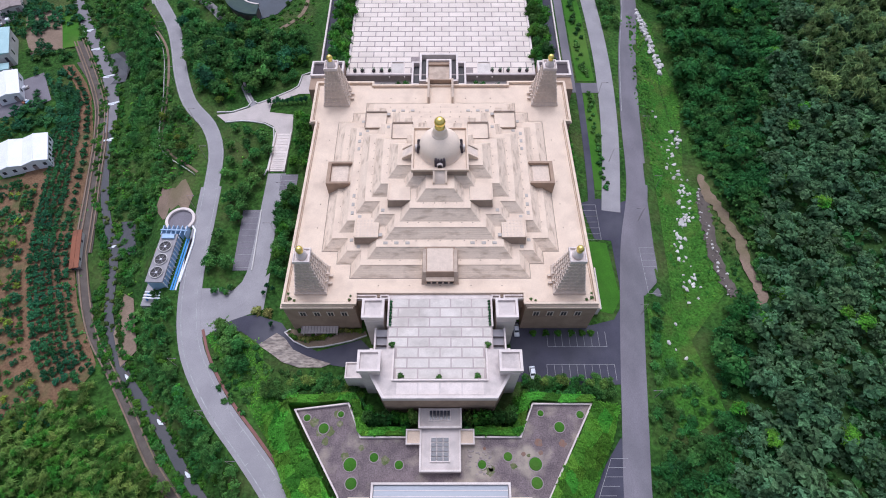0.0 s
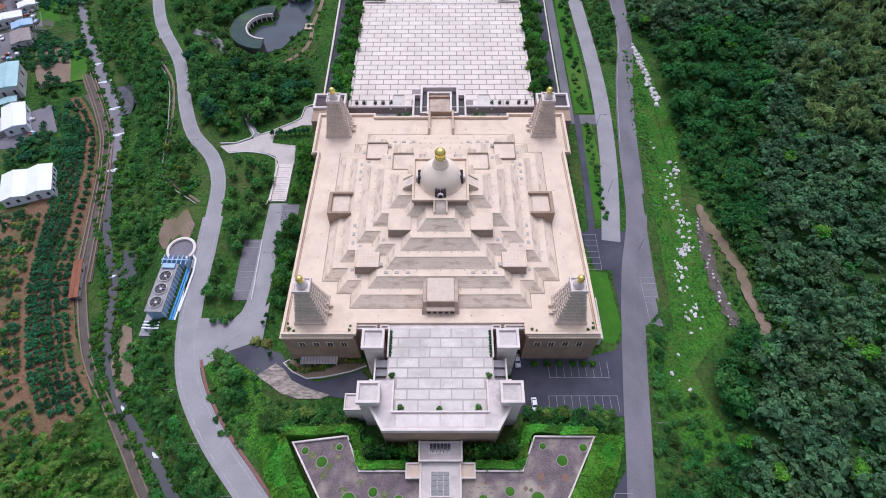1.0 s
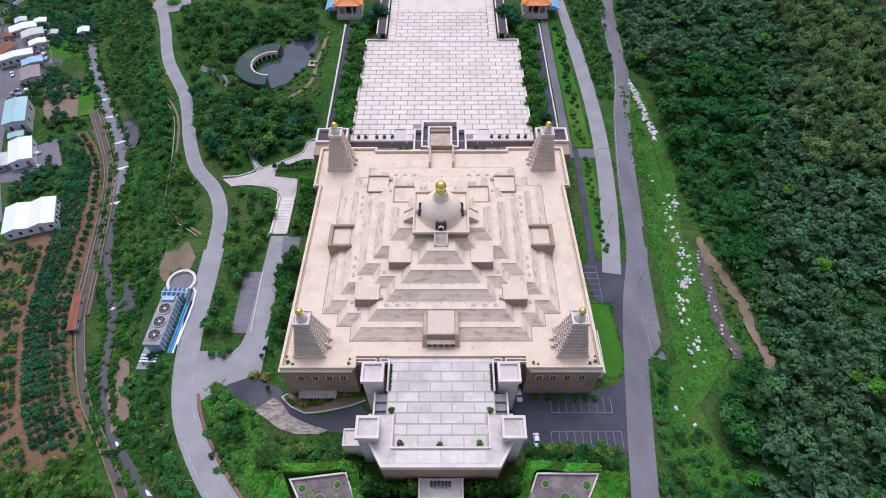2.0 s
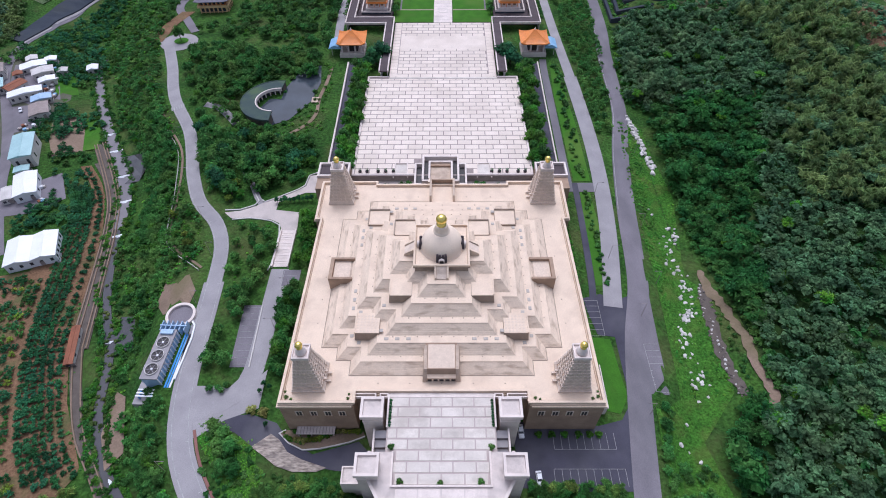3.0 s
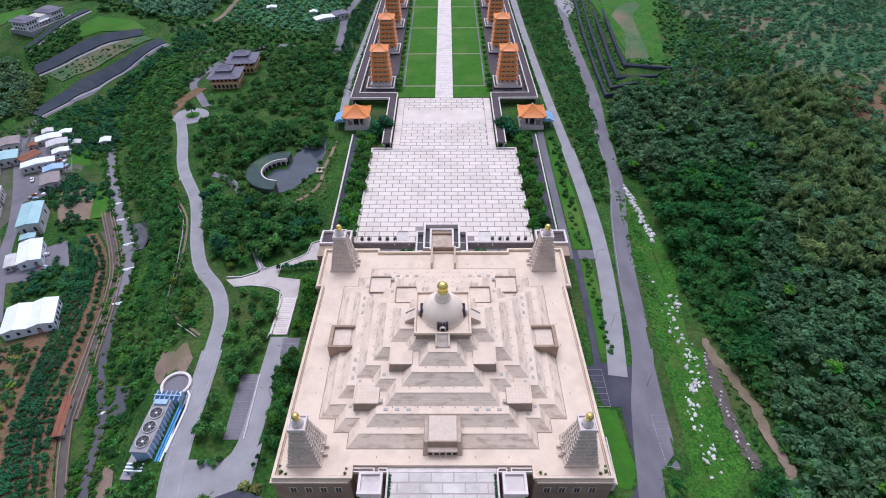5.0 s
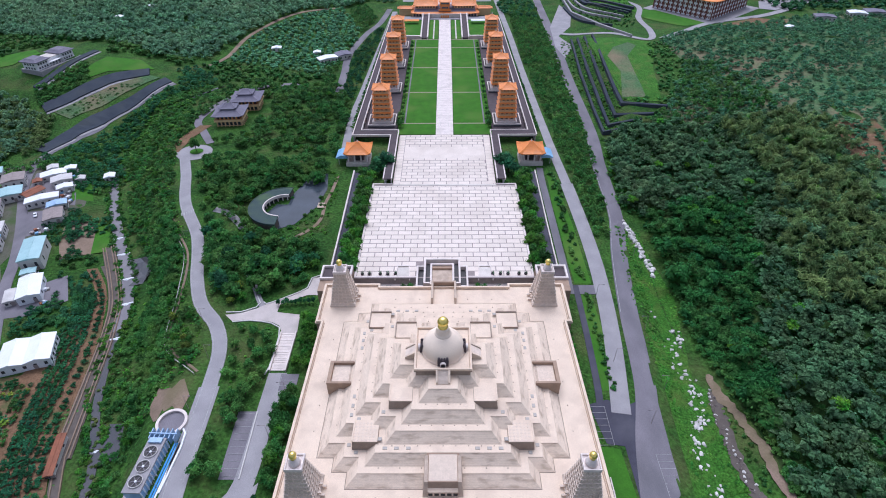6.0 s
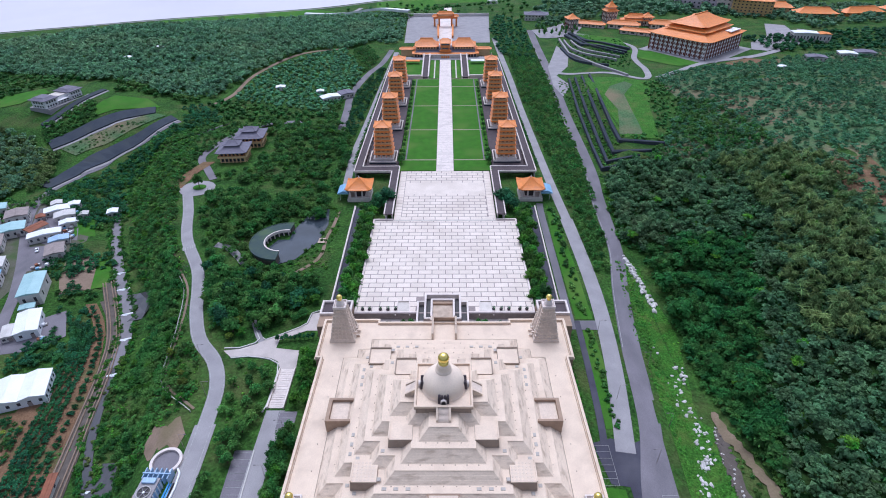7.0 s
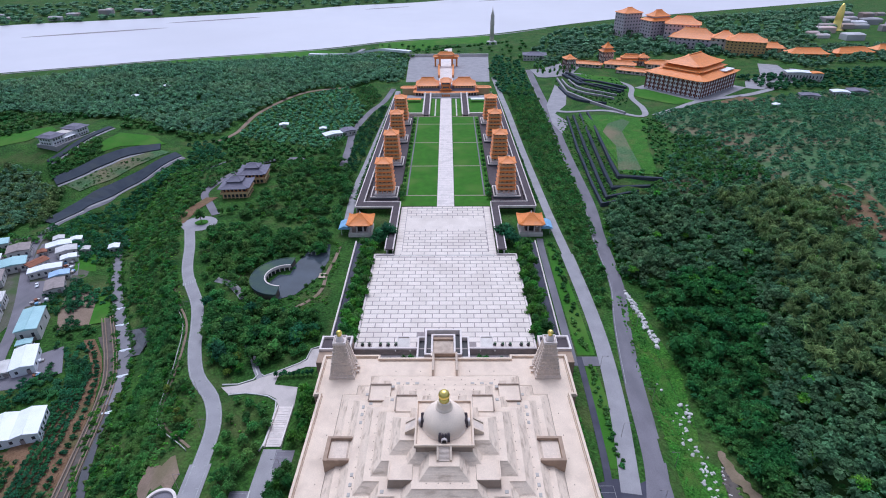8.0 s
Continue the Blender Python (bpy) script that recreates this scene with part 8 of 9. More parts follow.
def college_hall():
    z = 6.0
    ob = spun(thing("temple_college", (263.5, 479.5, z), "large white hall with orange tiled double roof and red posts", "hall"), 41)
    L = True
    hx, hy, H = 36, 31, 17
    part("wall", Geo().box(-hx, -hy, -3, hx, hy, H), M["white_render"], ob, local=L)
    for q, (al, de, n) in ((0, (hx, hy, 13)), (3, (hy, hx, 12)), (1, (hy, hx, 12))):
        step = 2 * al / n
        for k in range(n):
            c = -al + step * (k + 0.5)
            part("post", turned(Geo().box(c - step / 2 - 0.65, -de - 0.45, -1, c - step / 2 + 0.65, -de + 0.1, H), q), M["red_post"], ob, local=L)
            for f in range(4):
                for dx in (-0.2, 0.2):
                    cx = c + dx * step
                    part("window", turned(Geo().box(cx - 0.6, -de - 0.12, 1.4 + f * 3.9, cx + 0.6, -de + 0.1, 3.5 + f * 3.9), q), M["red_post"], ob, local=L)
    part("lower_roof", Geo().hip(0, 0, hx + 3, hy + 3, H, 4.0, 25, 20, 0.4, 1.0, 5), M["roof"], ob, "orange tiled lower roof", local=L)
    part("middle_wall", Geo().box(-25, -20, H + 3, 25, 20, H + 6), M["buff"], ob, local=L)
    part("middle_roof", Geo().hip(2, 1, 28.5, 23.5, H + 5.4, 2.6, 23, 18, 0.4, 0.8, 4), M["roof"], ob, local=L)
    part("upper_wall", Geo().box(-20, -15, H + 7, 24, 17, H + 10), M["red_post"], ob, local=L)
    part("upper_roof", Geo().hip(2, 1, 26.5, 20.5, H + 9.6, 8.0, 12, 0.4, 0.4, 1.2, 7), M["roof"], ob, "great orange tiled hipped roof", local=L)
    part("ridge", Geo().box(-10.5, 0.5, H + 17.2, 14.5, 1.5, H + 18.4), M["roof"], ob, local=L)
    part("roof_terrace", Geo().box(12, -30, H + 2.0, 33, -22, H + 2.9), M["white_render"], ob, "white flat roof terrace", local=L)
    part("podium", Geo().box(-46, -43, -5, 43, 37, 0.2), M["concrete"], ob, local=L)
    return ob


college_hall()
for nm, x, y, z, hx, hy, deg, hg, rs, wm, fl, by, tiers in (
    ("monastery_block", 286, 800, 6, 16, 12, 20, 34, 7, "lilac", 7, 6, 1), ("monastery_block", 322, 772, 6, 20, 13, 20, 27, 8, "lilac", 6, 7, 2), ("monastery_block", 350, 742, 6, 24, 14, -22, 26, 10, "lilac", 5, 9, 1),
    ("monastery_block", 352, 700, 6, 30, 16, -30, 14, 12, "lilac", 3, 10, 1), ("monastery_block", 384, 676, 6, 15, 12, -28, 17, 9, "white", 3, 5, 1), ("monastery_block", 402, 650, 6, 24, 13, -24, 18, 8, "yellow_wall", 5, 10, 1),
    ("monastery_block", 440, 668, 4, 22, 9, -15, 8, 6, "buff", 2, 7, 1), ("monastery_block", 476, 632, 4, 24, 9, -8, 7, 6, "ochre", 2, 8, 1), ("monastery_block", 540, 640, 4, 26, 8, 8, 6, 6, "ochre", 2, 8, 1), ("monastery_block", 610, 660, 4, 30, 8, 6, 6, 6, "ochre", 2, 8, 1),
):
    roofed_block(nm, x, y, z, hx, hy, deg, hg, rs, wm, "roof", fl, by, "monastery block with pale walls and an orange tiled roof", "building", "monastery blocks on the rise", 1.6, ("f", "l"), tiers)
for nm, x, y, hx, hy, deg, hg, rs, tiers in (("gate_pavilion", 152, 575, 6, 6, 10, 13, 5, 1), ("gate_pavilion", 205, 605, 7, 6, 10, 14, 6, 2), ("gallery", 176, 580, 17, 3.5, -22, 4, 3, 1), ("gallery", 214, 572, 18, 5, -18, 5, 4, 1), ("gallery", 232, 590, 16, 5, -10, 6, 4, 2), ("gate_pavilion", 246, 588, 6, 5, 0, 10, 4, 1), ("gallery", 222, 540, 20, 3.5, -28, 4, 3, 1), ("gallery", 262, 572, 16, 5, -10, 5, 4, 1)):
    roofed_block(nm, x, y, land(x, y), hx, hy, deg, hg, rs, "white", "roof", max(1, hg // 4), 4, "white walled %s with orange tiled roof" % nm.replace("_", " "), nm.replace("_", " "), "galleries of the college", 1.4, ("f", "l"), tiers, True)


def front_hall():
    ob = thing("front_hall", (0, 486, -2), "symmetrical entrance hall with orange tiled roofs and slate eaves", "hall")
    part("ground_storey", Geo().box(-34, 474, -5, 34, 500, 3.6), M["buff"], ob)
    for k in range(22):
        x = -31.5 + 3 * k
        if abs(x) > 4:
            part("window", Geo().box(x - 1.1, 473.85, -0.2, x + 1.1, 474.1, 2.6), M["glass_dark"], ob)
            part("post", Geo().box(x + 1.25, 473.5, -2, x + 1.75, 474.1, 3.6), M["white"], ob)
    part("lower_eave", Geo().hip(0, 487, 35.5, 15.5, 3.4, 1.2, 32, 12, 0.4, 0.7, 3), M["roof"], ob)
    part("slate_apron", Geo().loft([[(-32, 474.6, 4.5), (32, 474.6, 4.5), (32, 499, 4.5), (-32, 499, 4.5)], [(-29, 479, 6.6), (29, 479, 6.6), (29, 495, 6.6), (-29, 495, 6.6)]]), M["slate"], ob, "blue-grey slate apron roof")
    for s in (-1, 1):
        w = part("wing_storey", Geo().box(min(s * 9.5, s * 30.5), 479, 6.4, max(s * 9.5, s * 30.5), 495, 9.6), M["buff"], ob)
        for k in range(7):
            x = s * (11.5 + 2.9 * k)
            part("window", Geo().box(x - 0.95, 478.85, 7.1, x + 0.95, 479.1, 9.0), M["glass_dark"], w)
        part("wing_roof", Geo().hip(s * 20, 487, 13.0, 10.0, 9.4, 6.6, 6.5, 0.4, 0.4, 0.9, 6), M["roof"], ob, "orange glazed hipped roof")
        part("ridge", Geo().box(s * 20 - 6.8, 486.7, 15.8, s * 20 + 6.8, 487.3, 16.7), M["roof"], ob)
        g_ = part("gallery", Geo().box(min(s * 34, s * 48), 485, -3, max(s * 34, s * 48), 489, 5.4), M["buff"], ob)
        part("gallery_roof", Geo().hip(s * 41.5, 487, 8.6, 3.4, 5.2, 2.0, 6.0, 0.3, 0.3, 0.5, 4), M["roof"], g_)
    for a, z, r in ((6.6, 5.5, 2.2), (5.6, 9.5, 2.2), (6.4, 13.6, 3.6)):
        st = part("tower_storey", Geo().box(-a + 1.6, 476, z - 4, a - 1.6, 488, z), M["ochre"], ob)
        part("tower_window", Geo().box(-a + 2.2, 475.85, z - 2.4, a - 2.2, 476.1, z - 0.7), M["glass_dark"], st)
        part("tower_roof", Geo().hip(0, 482, a, a + 1.2, z, r, a * 0.5, 0.5 if z > 12 else a * 0.6, 0.3, 0.6, 4), M["roof"], st)
    part("doorway", Geo().box(-4, 473.6, -2, 4, 474.4, 3.0), M["dark"], ob)
    part("forecourt", Geo().box(-50, 462.5, -5, 50, 474, 0.1), M["concrete"], ob)
    part("front_parapet", Geo().box(-24, 468.5, -2, 24, 471.2, 3.4), M["pale_roof"], ob)
    part("parapet_cap", Geo().box(-24.3, 468.2, 3.4, 24.3, 469.2, 3.9), M["white"], ob)
    for x in (-3.4, -1.1, 1.1, 3.4):
        part("gate_leaf", Geo().box(x - 0.9, 468.3, -0.2, x + 0.9, 468.6, 2.4), M["ochre"], ob)
    for s in (-1, 1):
        fl = part("stair_flight", Geo().loft([[(s * x, 470, z) for x, z in ((16.4, -1), (22.2, -1), (22.2, 3.0), (16.4, 3.0))], [(s * x, 402, z) for x, z in ((16.4, -1), (22.2, -1), (22.2, 0.5), (16.4, 0.5))]]), M["corridor"], ob)
        for x in (16.2, 22.4):
            part("stair_wall", Geo().loft([[(s * (x - 0.6), 471, -1), (s * (x + 0.6), 471, -1), (s * (x + 0.6), 471, 4.2), (s * (x - 0.6), 471, 4.2)], [(s * (x - 0.6), 400, -1), (s * (x + 0.6), 400, -1), (s * (x + 0.6), 400, 2.0), (s * (x - 0.6), 400, 2.0)]]), M["white"], fl)
        x0, x1 = sorted((s * 6.2, s * 15.4))
        part("court_grass", Geo().box(x0, 400, -3, x1, 461, 0.02), M["grass"], ob)
        part("court_path", Geo().box(s * 10.6 - 0.6, 400, 0.02, s * 10.6 + 0.6, 461, 0.06), M["tile"], ob)
        x0, x1 = sorted((s * 23.4, s * 46))
        part("side_court", Geo().box(x0, 404, -4, x1, 461, 0.0), M["grass"], ob)
        part("awning", Geo().box(min(s * 26, s * 40), 447, 2.6, max(s * 26, s * 40), 453, 3.1), M["metal_white"] if s > 0 else M["ochre"], ob)
        part("cross_wall", Geo().box(x0, 401.5, -3, x1, 403.5, 2.4), M["white"], ob)
    return ob


def gateway():
    ob = thing("memorial_gate", (0, 624, -4), "wide ceremonial gateway with three orange tiled roofs", "gateway")
    for x in (-14, -8, 8, 14):
        part("pillar", Geo().box(x - 1.1, 622.9, -6, x + 1.1, 625.1, 11), M["ochre"], ob)
    part("beam", Geo().box(-15.5, 623.2, 7.5, 15.5, 624.8, 10.6), M["ochre"], ob)
    part("upper_beam", Geo().box(-8.6, 623.2, 10.6, 8.6, 624.8, 13.6), M["buff"], ob)
    part("roof", Geo().hip(0, 624, 11, 3.6, 13.4, 3.4, 8, 0.3, 0.3, 0.7, 4), M["roof"], ob)
    for s in (-1, 1):
        part("roof", Geo().hip(s * 12.6, 624, 4.6, 3.2, 10.4, 2.6, 2.5, 0.3, 0.3, 0.6, 4), M["roof"], ob)
        part("balustrade", Geo().wall([(s * 8.5, 560), (s * 9.5, 622)], 2.0, -6, 1.5), M["ochre"], ob)
    return ob


front_hall()
gateway()
drape("gate_square", [(-48, 540), (52, 540), (60, 690), (-52, 690)], M["concrete"], 0.25, "grey paved square behind the gate", "square", step=12)
drape("gate_road", [(-8, 500), (8, 500), (9, 760), (-9, 760)], M["white"], 0.4, "white paved approach", "path", step=12)
solid("square_wall", Geo().wall([(-52, 684), (60, 684)], 1.5, -10, 2), M["plaster"], "pale wall behind the square", "wall", "structure")
mon = thing("monument_tower", (74, 812, land(74, 812) - 0.2), "tall slender pale stone monument on a dark base", "monument")
part("base", Geo().lathe(0, 0, [(9, 0), (8, 6), (4.5, 7)], 16), M["plaster"], mon, local=True)
part("shaft", Geo().lathe(0, 0, [(3.4, 6), (3.1, 30), (3.6, 32), (2.8, 40), (3.2, 44), (1.4, 50), (0.2, 58)], 16), M["white"], mon, "", True, True)
solid("golden_figure", Geo().lathe(641, 838, [(16, land(641, 838)), (14, 5), (6.5, 8), (6.0, 22), (5.0, 34), (3.0, 42), (0.8, 46)], 16), M["gold"], "tall plain golden standing statue on a base", "statue", smooth=True)
ribbon("footbridge", [(-215, 770), (-150, 755), (-120, 735), (-85, 700), (-50, 682)], 7.0, M["metal_white"], 9.0, "long white footbridge", "bridge", depth=3.0, step=8)
roofed_block("visitor_centre", 122, 662, land(122, 662), 15, 9, -6, 7, 3, "plaster", "slate", 2, 7, "low pale visitor building with a slate roof", "building", over=1.5)


# ---- villas, village and works on the west ----
def pair_villa(x, y, z, deg):
    ob = spun(thing("villa", (x, y, z), "two-storey buff and orange villa with a tiered slate roof", "house", "buff villas"), deg)
    L = True
    part("ground_storey", Geo().box(-8.5, -7.5, -3, 8.5, 7.5, 3.6), M["buff"], ob, local=L)
    part("balcony", Geo().box(-9.6, -8.6, 3.4, 9.6, 8.6, 3.8), M["buff"], ob, local=L)
    part("balustrade", Geo().wall([(-9.4, -8.4), (9.4, -8.4), (9.4, 8.4), (-9.4, 8.4)], 0.25, 3.8, 4.8, True), M["buff"], ob, local=L)
    part("upper_storey", Geo().box(-7.6, -6.6, 3.8, 7.6, 6.6, 7.8), M["ochre"], ob, local=L)
    for q, (al, de, n) in ((0, (7.9, 7.5, 6)), (3, (6.8, 8.5, 5)), (1, (6.8, 8.5, 5))):
        for k in range(n):
            c = -al + 2 * al * (k + 0.5) / n
            part("window", turned(Geo().box(c - 0.9, -de - 0.1, 0.6, c + 0.9, -de + 0.1, 2.8), q), M["glass_dark"], ob, local=L)
            part("window", turned(Geo().box(c - 0.9, -de + 0.8, 4.6, c + 0.9, -de + 1.05, 6.6), q), M["glass_dark"], ob, local=L)
            part("post", turned(Geo().box(c - al / n - 0.2, -de - 1.0, 0, c - al / n + 0.2, -de - 0.6, 7.0), q), M["buff"], ob, local=L)
    part("roof", Geo().hip(0, 0, 10.6, 9.8, 7.6, 3.0, 4.2, 3.6, 0.35, 0.6, 5), M["slate"], ob, "purple-grey slate roof", local=L)
    part("lantern", Geo().box(-4.0, -3.3, 9.8, 4.0, 3.3, 11.2), M["white"], ob, local=L)
    part("upper_roof", Geo().hip(0, 0, 5.6, 4.8, 11.0, 2.4, 2.2, 0.3, 0.3, 0.5, 5), M["slate"], ob, local=L)
    return ob


pair_villa(-146, 229, land(-146.5, 230), 4)
pair_villa(-141.5, 253.5, land(-141.5, 253.5), 4)




def white_villa():
    z = land(-318, 318) + 0.5
    ob = spun(thing("white_house", (-321, 322, z), "long white two-storey house with dark slate roofs", "house"), 73)
    L = True
    part("plinth", Geo().box(-26, -12, -8, 28, 12, 0.1), M["concrete"], ob, local=L)
    part("middle_wall", Geo().box(-12, -6, 0, 12, 7, 6.2), M["white_render"], ob, local=L)
    part("terrace_roof", Geo().box(-12, -6, 6.2, 12, 7, 6.6), M["tile"], ob, local=L)
    for cx in (-17, 15):
        w = part("wing_wall", Geo().box(cx - 8, -8, 0, cx + 8, 8, 7.0), M["white_render"], ob, local=L)
        part("wing_roof", Geo().hip(cx, 0, 9.8, 9.8, 7.6, 2.0, 5.5, 5.5, 0.6, 0.3, 4), M["slate"], ob, local=L)
        part("eave_band", Geo().box(cx - 7, -7, 6.9, cx + 7, 7, 7.6), M["dark"], w, local=L)
        for q in (0, 3):
            for k in (-4.8, -1.6, 1.6, 4.8):
                for zz in (0.8, 4.2):
                    g = Geo().box(cx + k - 0.9, -8.1, zz, cx + k + 0.9, -7.9, zz + 1.7) if q == 0 else Geo().box(cx - 8.1, k - 0.9, zz, cx - 7.9, k + 0.9, zz + 1.7)
                    part("window", g, M["glass_dark"], w, local=L)
    for k in range(6):
        part("window", Geo().box(-10.5 + 3.6 * k, -6.1, 0.8, -8.3 + 3.6 * k, -5.9, 2.9), M["glass_dark"], ob, local=L)
        part("post", Geo().box(-11.8 + 4 * k, -9.0, 0, -11.3 + 4 * k, -8.5, 3.4), M["white_render"], ob, local=L)
    part("porch_roof", Geo().box(-12.4, -9.4, 3.3, 12, -6, 3.7), M["white_render"], ob, local=L)
    ob.scale = (0.74, 0.86, 0.85)
    return ob


white_villa()


def dark_bank(line, width, up, label):
    """A stepped dark retaining bank with a pale path along its foot."""
    ob = thing("retaining_bank", (line[0][0], line[0][1], land(*line[0])), label, "retaining wall", "dark retaining banks")
    low = lambda x, y: land(x, y) - 2
    part("bank", Geo().wall(curve(line, 6), width, low, lambda x, y: land(x, y) + up), M["black_wall"], ob)
    n = len(line)
    foot = []
    for i, (x, y) in enumerate(line):
        a, b = line[max(0, i - 1)], line[min(n - 1, i + 1)]
        t = Vector((b[0] - a[0], b[1] - a[1])).normalized()
        foot.append((x + t.y * (width / 2 + 1.2), y - t.x * (width / 2 + 1.2)))
    part("foot_path", Geo().wall(curve(foot, 6), 2.0, low, lambda x, y: land(x, y) + 0.4), M["concrete"], ob)
    return ob


dark_bank([(-277, 213), (-266, 239), (-255, 264), (-236, 284), (-219, 302)], 12, 1.0, "broad dark sloping retaining bank with a pale foot path")
dark_bank([(-301, 265), (-287, 278), (-274, 296), (-262, 307), (-240, 316)], 11, 1.2, "dark retaining bank below a green terrace")
dark_bank([(-317, 287), (-311, 298), (-305, 318), (-298, 350)], 5, 1.2, "dark bank below the white house")
drape("hill_lawn", [(-283, 303), (-272, 314), (-238, 322), (-256, 338), (-284, 339), (-289, 318)], M["grass"], 0.4, "bright green hillside lawn", "grass")
drape("hill_lawn", [(-395, 330), (-352, 352), (-340, 340), (-350, 318), (-380, 308)], M["grass"], 0.4, "bright green hillside lawn", "grass")
drape("hill_soil", [(-292, 262), (-277, 255), (-266, 268), (-250, 290), (-228, 307), (-240, 312), (-264, 296), (-278, 276)], M["dry_floor"], 0.5, "bare brown terrace soil", "soil")


def terrace_walls():
    for line in ([(116, 392), (108.5, 310), (104.6, 240), (103.6, 206), (118, 203)], [(121, 390), (113.5, 310), (109.5, 240), (108.5, 214), (128, 210)], [(126.5, 388), (118.5, 310), (114.5, 245), (114, 222), (140, 215)], [(134, 390), (124, 310), (120, 250), (120, 231), (148, 223)]):
        ob = thing("terrace_wall", (line[0][0], line[0][1], land(*line[0])), "dark planted terrace retaining wall", "retaining wall", "terrace walls on the rise")
        part("wall", Geo().wall(line, 1.5, lambda x, y: land(x, y) - 3, lambda x, y: land(x, y) + 2.6), M["black_wall"], ob)
    drape("plateau_grass", [(124, 384), (152, 372), (178, 352), (158, 290), (147, 232), (122, 236)], M["meadow"], 0.3, "rough grass plateau", "grass")
    drape("plateau_dirt", [(156, 354), (140, 340), (130, 318), (132, 284), (122, 240), (138, 238), (142, 282), (146, 318), (160, 344)], M["dry_floor"], 0.45, "bare dirt track on the plateau", "ground patch")
    for line in ([(132, 540), (132, 480), (148, 424), (164, 372)], [(141, 552), (150, 500), (166, 486), (188, 462)], [(146, 556), (156, 512), (172, 498), (194, 474)]):
        ob = thing("terrace_wall", (line[0][0], line[0][1], land(*line[0])), "grey and dark terrace retaining wall", "retaining wall", "terrace walls on the rise")
        part("wall", Geo().wall(line, 3.0 if line[0][0] > 135 else 1.6, lambda x, y: land(x, y) - 3, lambda x, y: land(x, y) + 2.4), M["black_wall"] if line[0][0] > 135 else M["concrete"], ob)
    for line, mt in (([(136, 532), (138, 492), (150, 457), (170, 432)], "concrete"), ([(142, 524), (146, 488), (158, 462), (176, 444)], "concrete"), ([(150, 528), (156, 494), (168, 474), (184, 456)], "black_wall"), ([(128, 505), (132, 462), (142, 436), (158, 415)], "black_wall")):
        ob = thing("terrace_wall", (line[0][0], line[0][1], land(*line[0])), "stepped retaining wall below the college", "retaining wall", "terrace walls on the rise")
        part("wall", Geo().wall(curve(line, 8), 1.4, lambda x, y: land(x, y) - 2, lambda x, y: land(x, y) + 2.2), M[mt], ob)
    scatter("terrace_shrubs", spots([(128, 540), (134, 470), (150, 425), (176, 405), (186, 440), (190, 470), (160, 505), (150, 540)], 4.2, 199, 0.9, 1.9, 0.4, 0.6, 1.0, 0.7), PROTO_FAR, M["tree_leaf"], "shrubs on the steps below the college", "shrubs", 200)
    drape("college_yard", [(322, 472), (336, 466), (394, 504), (402, 530), (412, 581), (392, 590), (366, 530), (334, 500)], M["concrete"], 0.42, "pale paved yard beside the college", "yard")
    drape("college_garden", [(150, 548), (196, 520), (196, 474), (168, 492), (154, 512)], M["grass"], 0.5, "planted college garden", "grass")
    drape("college_lawn", [(190, 470), (214, 470), (252, 420), (224, 410), (196, 440)], M["grass"], 0.4, "bright lawn below the college", "grass")
    ribbon("college_drive", [(112, 420), (150, 392), (176, 362), (188, 398), (190, 440), (200, 490), (160, 540), (120, 580)], 5.5, M["concrete"], 0.45, "pale curving college drive")
    ribbon("college_drive", [(188, 362), (215, 385), (255, 424), (320, 450), (385, 500), (420, 560)], 7.0, M["concrete"], 0.5, "pale concrete drive past the college")
    drape("works_yard", [(108, 412), (116, 380), (104, 352), (100, 380), (104, 440), (126, 520), (132, 480), (124, 440)], M["concrete"], 0.3, "grey works yard with rubble", "yard")
    drape("entry_court", [(108, 600), (112, 560), (150, 545), (165, 575), (150, 610)], M["concrete"], 0.5, "pale paved court with curving paths", "square", step=10)


terrace_walls()


def ring_house():
    cx, cy, z = -86.0, 122, land(-86.0, 122)
    ob = thing("crescent_house", (cx, cy, z), "crescent building with a mossy slate roof and white colonnade", "building")
    n = 26
    angs = [radians(84 + 186 * i / n) for i in range(n + 1)]

    def arc(r, zz):
        return [(r * math.cos(a), r * math.sin(a), zz) for a in angs]

    def band(r0, r1, z0, z1, ro=None):
        g = Geo()
        lo0, lo1, hi0, hi1 = arc(r0, z0), arc(r1, z0), arc(r0, z1), arc(r1, z1)
        m = n + 1
        g.v = lo0 + lo1 + hi0 + hi1
        for i in range(n):
            g.f += [(i, i + 1, 2 * m + i + 1, 2 * m + i), (m + i + 1, m + i, 3 * m + i, 3 * m + i + 1), (2 * m + i, 2 * m + i + 1, 3 * m + i + 1, 3 * m + i), (i + 1, i, m + i, m + i + 1)]
        for i in (0, n):
            g.f.append((i, m + i, 3 * m + i, 2 * m + i))
        return g

    part("wall", band(11.8, 16.9, -3, 3.6), M["stone_dark"], ob, local=True)
    part("roof", band(10.2, 17.7, 3.6, 4.2), M["ring_roof"], ob, "mossy blue-grey roof", local=True)
    part("eave", band(9.8, 10.4, 2.9, 4.5), M["white"], ob, local=True)
    part("outer_eave", band(17.5, 17.9, 3.4, 4.4), M["ring_roof"], ob, local=True)
    for i in range(1, n, 2):
        a = angs[i]
        part("column", Geo().lathe(10.4 * math.cos(a), 10.4 * math.sin(a), [(0.3, -3), (0.3, 3.0)], 8), M["white"], ob, local=True)
        a = (angs[i] + angs[i + 1]) / 2
        part("window", Geo().lathe(11.7 * math.cos(a), 11.7 * math.sin(a), [(0.9, 0), (0.9, 2.6)], 6), M["glass_dark"], ob, local=True)
    return ob


